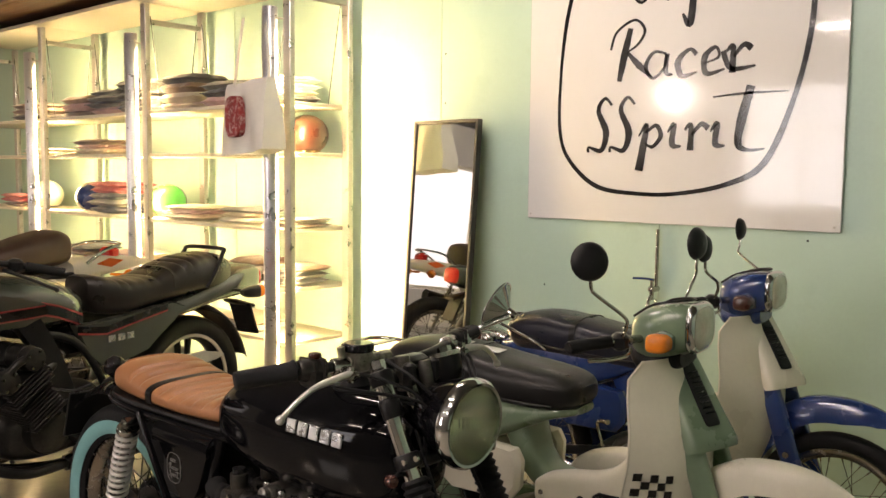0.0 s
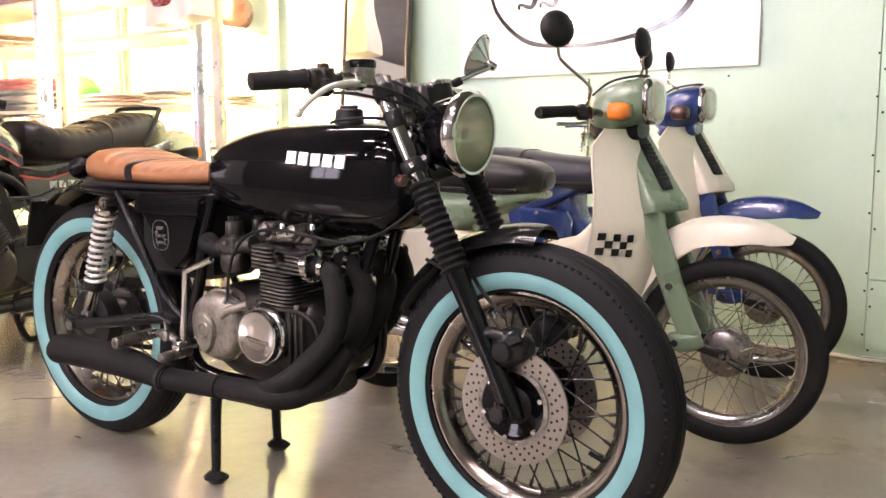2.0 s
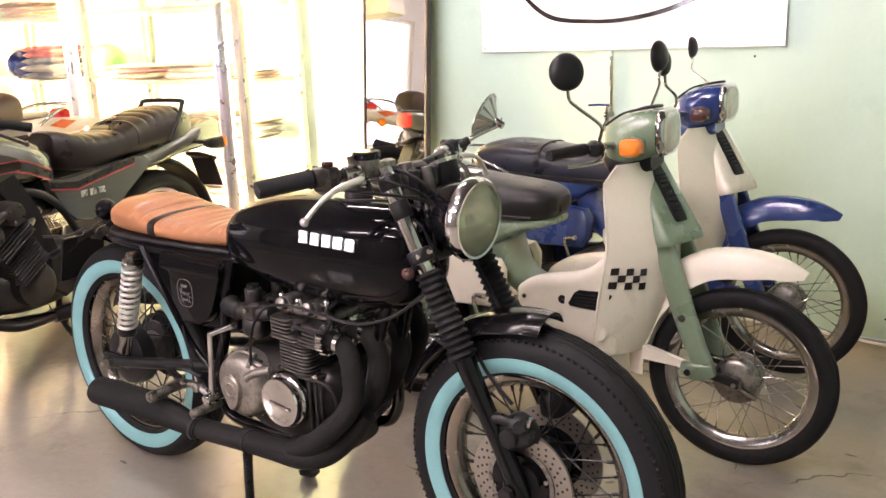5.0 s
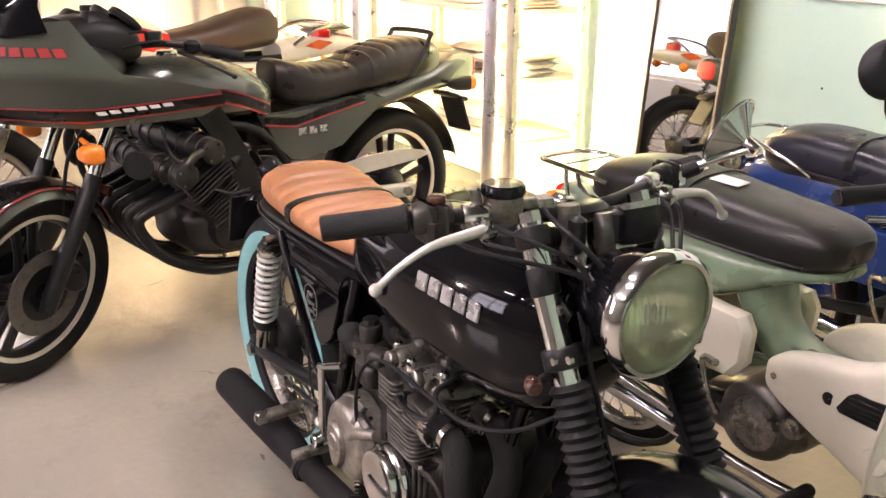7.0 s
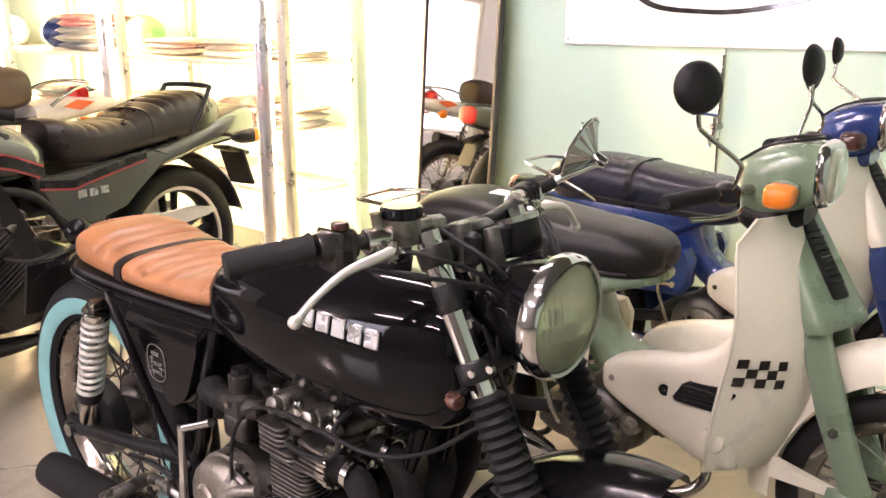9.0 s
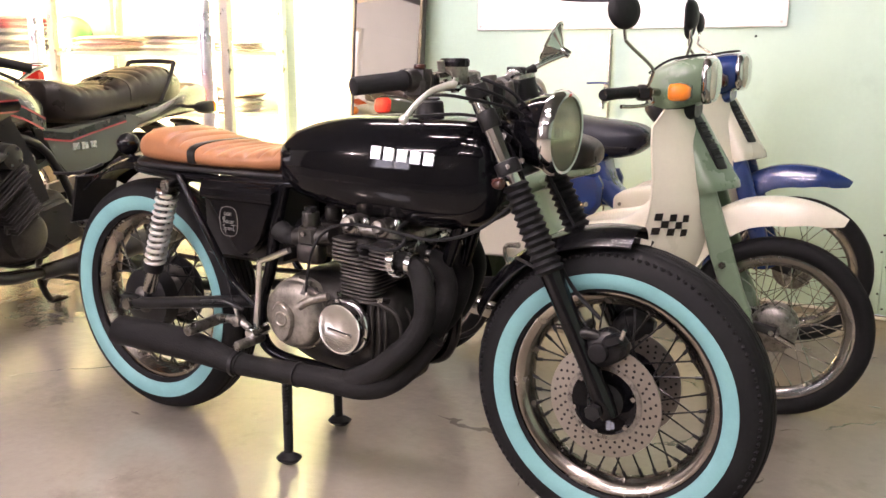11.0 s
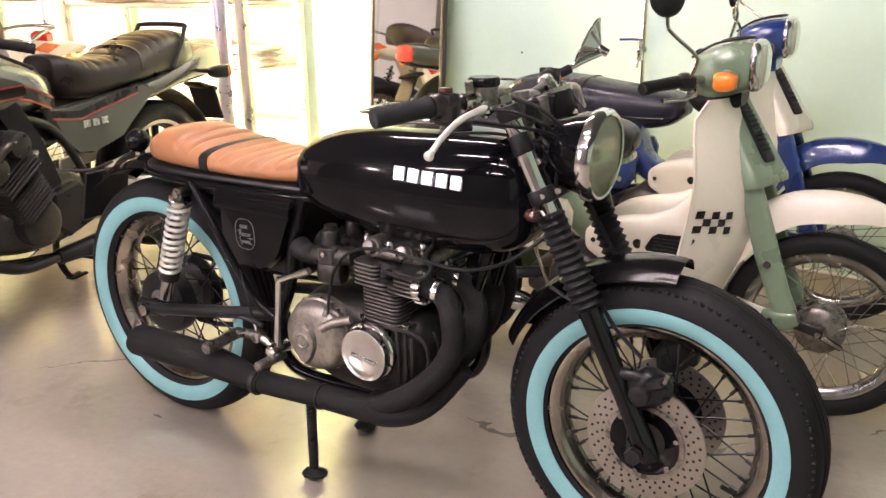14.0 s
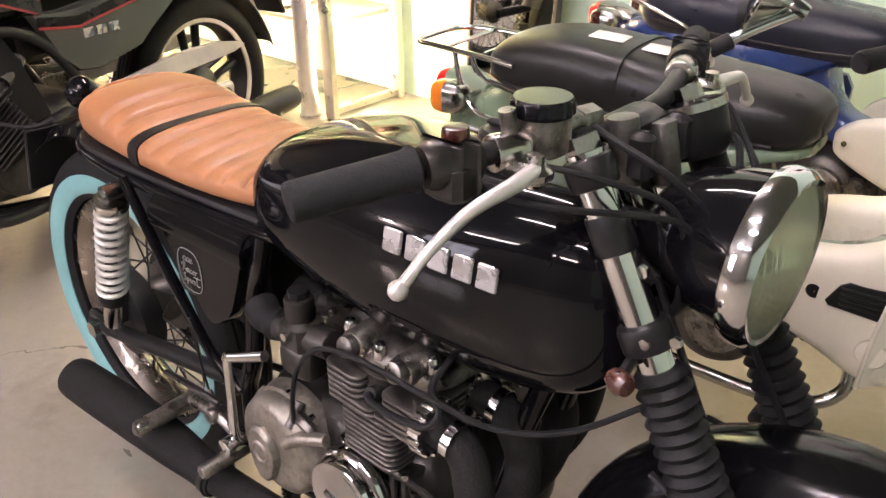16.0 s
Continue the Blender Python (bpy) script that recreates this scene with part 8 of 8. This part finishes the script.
    part("wiring", Geo().tube([(1.38, 0.09, 0.52), (1.36, 0.14, 0.7), (1.3, 0.16, 0.8), (1.25, 0.12, 0.9)], 0.006, 8, 5).tube([(1.44, 0.1, 0.36), (1.36, 0.12, 0.48), (1.33, 0.1, 0.6)], 0.006, 8, 4), GRIP, b)
    return b


sports_tourer()


# ---- red and white motorcycle beyond ----
def trail_bike():
    b = thing("trail_motorcycle", pose(-3.71, 2.38, 0, 0, 0, -82.0) @ Matrix.Scale(1.05, 4), "white and red trail motorcycle parked before the shelves", "motorcycle", "motorcycles")
    rc, fc = Vector((0.0, 0, 0.31)), Vector((1.36, 0, 0.32))
    for nm, c, R, hw in (("rear_wheel", rc, 0.31, 0.055), ("front_wheel", fc, 0.32, 0.042)):
        w = spoked_wheel(b, nm, c, R, hw, R - 0.085, None, 36, 0.05, 0.03, 0.002, None, OLDCHROME, OLDCHROME, 5)
        part("hub", Geo().revolve([(0.001, -0.06), (0.03, -0.06), (0.06, -0.04), (0.06, 0.04), (0.03, 0.06), (0.001, 0.06)], c, n=28), GREYALU, w)
    for s in (-1, 1):
        part("fork_leg", Geo().cyl((1.38, s * 0.09, 0.3), (1.24, s * 0.09, 0.62), 0.024, n=16), ALU, b)
        part("fork_tube", Geo().cyl((1.245, s * 0.09, 0.6), (1.1, s * 0.09, 0.98), 0.018, n=16), CHROME, b)
        part("swingarm", beam([(0.5, 0.4), (0.2, 0.35), (-0.02, 0.31)], (0.022, 0.022, 0.024), (0.014, 0.014, 0.016), s * 0.1), SATIN, b)
        part("rear_shock", Geo().cyl((0.2, s * 0.12, 0.72), (0.06, s * 0.12, 0.36), 0.012, n=10).coil((0.19, s * 0.12, 0.69), (0.09, s * 0.12, 0.44), 0.026, 0.005, 9, 6, 12), OLDCHROME, b)
        part("side_panel", Geo().prism([(0.2, 0.78), (0.55, 0.8), (0.58, 0.68), (0.45, 0.58), (0.3, 0.62)], s * 0.08, s * 0.13, 0.014), CREAM, b)
        part("red_flash", Geo().prism([(0.25, 0.76), (0.5, 0.78), (0.5, 0.74), (0.34, 0.68)], s * 0.13, s * 0.1325, 0.001), REDPAINT, b)
        part("handlebar", Geo().tube([(1.1, 0, 1.03), (1.1, s * 0.1, 1.05), (1.06, s * 0.2, 1.12), (0.98, s * 0.38, 1.12)], 0.011, 12, 4), CHROME, b)
        part("grip", Geo().cyl((1.005, s * 0.3, 1.12), (0.975, s * 0.39, 1.12), 0.017, n=14, bev=0.003), GRIP, b)
        part("front_signal", Geo().ball((1.24, s * 0.17, 0.86), (0.022, 0.03, 0.03), 18, 10).cyl((1.22, s * 0.08, 0.87), (1.23, s * 0.15, 0.86), 0.007, n=8), AMBER, b)
        part("rear_signal", Geo().ball((-0.16, s * 0.15, 0.77), (0.03, 0.025, 0.028), 18, 10).cyl((-0.13, s * 0.05, 0.77), (-0.15, s * 0.13, 0.77), 0.007, n=8), AMBER, b)
        part("tail_decal", Geo().prism([(-0.02, 0.83), (-0.09, 0.855), (-0.17, 0.84), (-0.1, 0.81)], s * 0.094, s * 0.098, 0.001), ORANGEPAINT, b)
    part("front_mudguard", Geo().arch(fc, 0.42, 50, 140, 0.07, 0.03, 0.004), CREAM, b)
    part("rear_mudguard", Geo().body([(-0.35, 0.8, 0.83, 0.06), (-0.25, 0.79, 0.85, 0.085), (-0.1, 0.77, 0.86, 0.095), (0.1, 0.75, 0.85, 0.1)], 28, 3, 3), CREAM, b, "white tail section with an orange flash")
    part("tail_lamp", Geo().box((-0.16, 0, 0.87), (0.06, 0.1, 0.06), 0.014), REDLENS, b)
    part("carrier_rail", Geo().tube([(0.05, 0.12, 0.84), (-0.05, 0.13, 0.9), (-0.15, 0.1, 0.92), (-0.15, -0.1, 0.92), (-0.05, -0.13, 0.9), (0.05, -0.12, 0.84)], 0.008, 10, 4), CHROME, b)
    part("fuel_tank", Geo().body([(0.53, 0.8, 0.86, 0.06), (0.58, 0.77, 0.92, 0.1), (0.72, 0.76, 0.99, 0.135), (0.88, 0.77, 1.01, 0.14), (1.0, 0.8, 1.0, 0.11), (1.05, 0.85, 0.96, 0.06)], 36, 2.7, 4), CREAM, b, "white fuel tank with red flashes")
    for s in (-1, 1):
        part("tank_flash", Geo().sheet([[(x, s * (hw + 0.002), z + dz) for x, z, hw in ((0.6, 0.875, 0.112), (0.68, 0.9, 0.13), (0.78, 0.925, 0.135), (0.84, 0.935, 0.137))] for dz in (-0.045, 0.04)], 0.0015), REDPAINT, b)
    part("filler_cap", Geo().cyl((0.86, 0, 1.005), (0.86, 0, 1.03), 0.032, n=24, bev=0.005), PLASTIC, b)
    part("seat", Geo().body([(0.1, 0.87, 0.95, 0.07), (0.115, 0.845, 0.985, 0.105), (0.18, 0.83, 1.0, 0.122), (0.3, 0.82, 0.975, 0.128), (0.42, 0.81, 0.94, 0.124), (0.55, 0.805, 0.92, 0.11), (0.64, 0.82, 0.915, 0.08), (0.66, 0.85, 0.9, 0.05)], 40, 3, 4), WORNSEAT, b, "worn brown leatherette seat")
    part("headlamp", Geo().revolve([(0.001, -0.06), (0.05, -0.05), (0.075, -0.01), (0.08, 0.02)], (1.23, 0, 0.95), (1, 0, -0.05), 32), CREAM, b)
    part("lamp_lens", Geo().revolve([(0.08, 0.015), (0.085, 0.025), (0.075, 0.035), (0.04, 0.045), (0.001, 0.048)], (1.23, 0, 0.95), (1, 0, -0.05), 32), LAMPGLASS, b)
    part("instrument", Geo().cyl((1.14, 0.04, 1.02), (1.1, 0.04, 1.09), 0.04, n=24, bev=0.006), PLASTIC, b)
    part("crankcase", Geo().body([(0.5, 0.34, 0.46, 0.08), (0.56, 0.28, 0.5, 0.12), (0.75, 0.27, 0.5, 0.13), (0.88, 0.3, 0.46, 0.1)], 28, 3.6, 3), GREYALU, b)
    for k in range(9):
        part("cylinder_fin", Geo().box((0.76 + 0.005 * k, 0, 0.51 + 0.022 * k), (0.16, 0.16, 0.006), 0.002), GREYALU, b)
    part("cylinder", Geo().cyl((0.76, 0, 0.48), (0.8, 0, 0.72), 0.055, n=20), SATIN, b)
    part("exhaust_pipe", Geo().tube([(0.85, -0.03, 0.64), (0.97, -0.05, 0.56), (0.95, -0.1, 0.42), (0.75, -0.14, 0.45), (0.4, -0.15, 0.55), (0.0, -0.15, 0.62)], [0.02, 0.02, 0.02, 0.022, 0.035, 0.04], 14, 5), SATIN, b)
    for s in (-1, 1):
        part("frame_rail", Geo().tube([(1.08, s * 0.02, 0.9), (0.98, s * 0.06, 0.6), (0.88, s * 0.09, 0.27), (0.55, s * 0.1, 0.24), (0.48, s * 0.1, 0.5), (0.5, s * 0.09, 0.76), (0.1, s * 0.09, 0.79)], 0.014, 10, 5), SATIN, b)
    part("side_stand", Geo().tube([(0.5, 0.11, 0.27), (0.5, 0.2, 0.1), (0.5, 0.24, 0.01), (0.53, 0.25, 0.008)], 0.01, 8, 3), SATIN, b)
    return b


trail_bike()
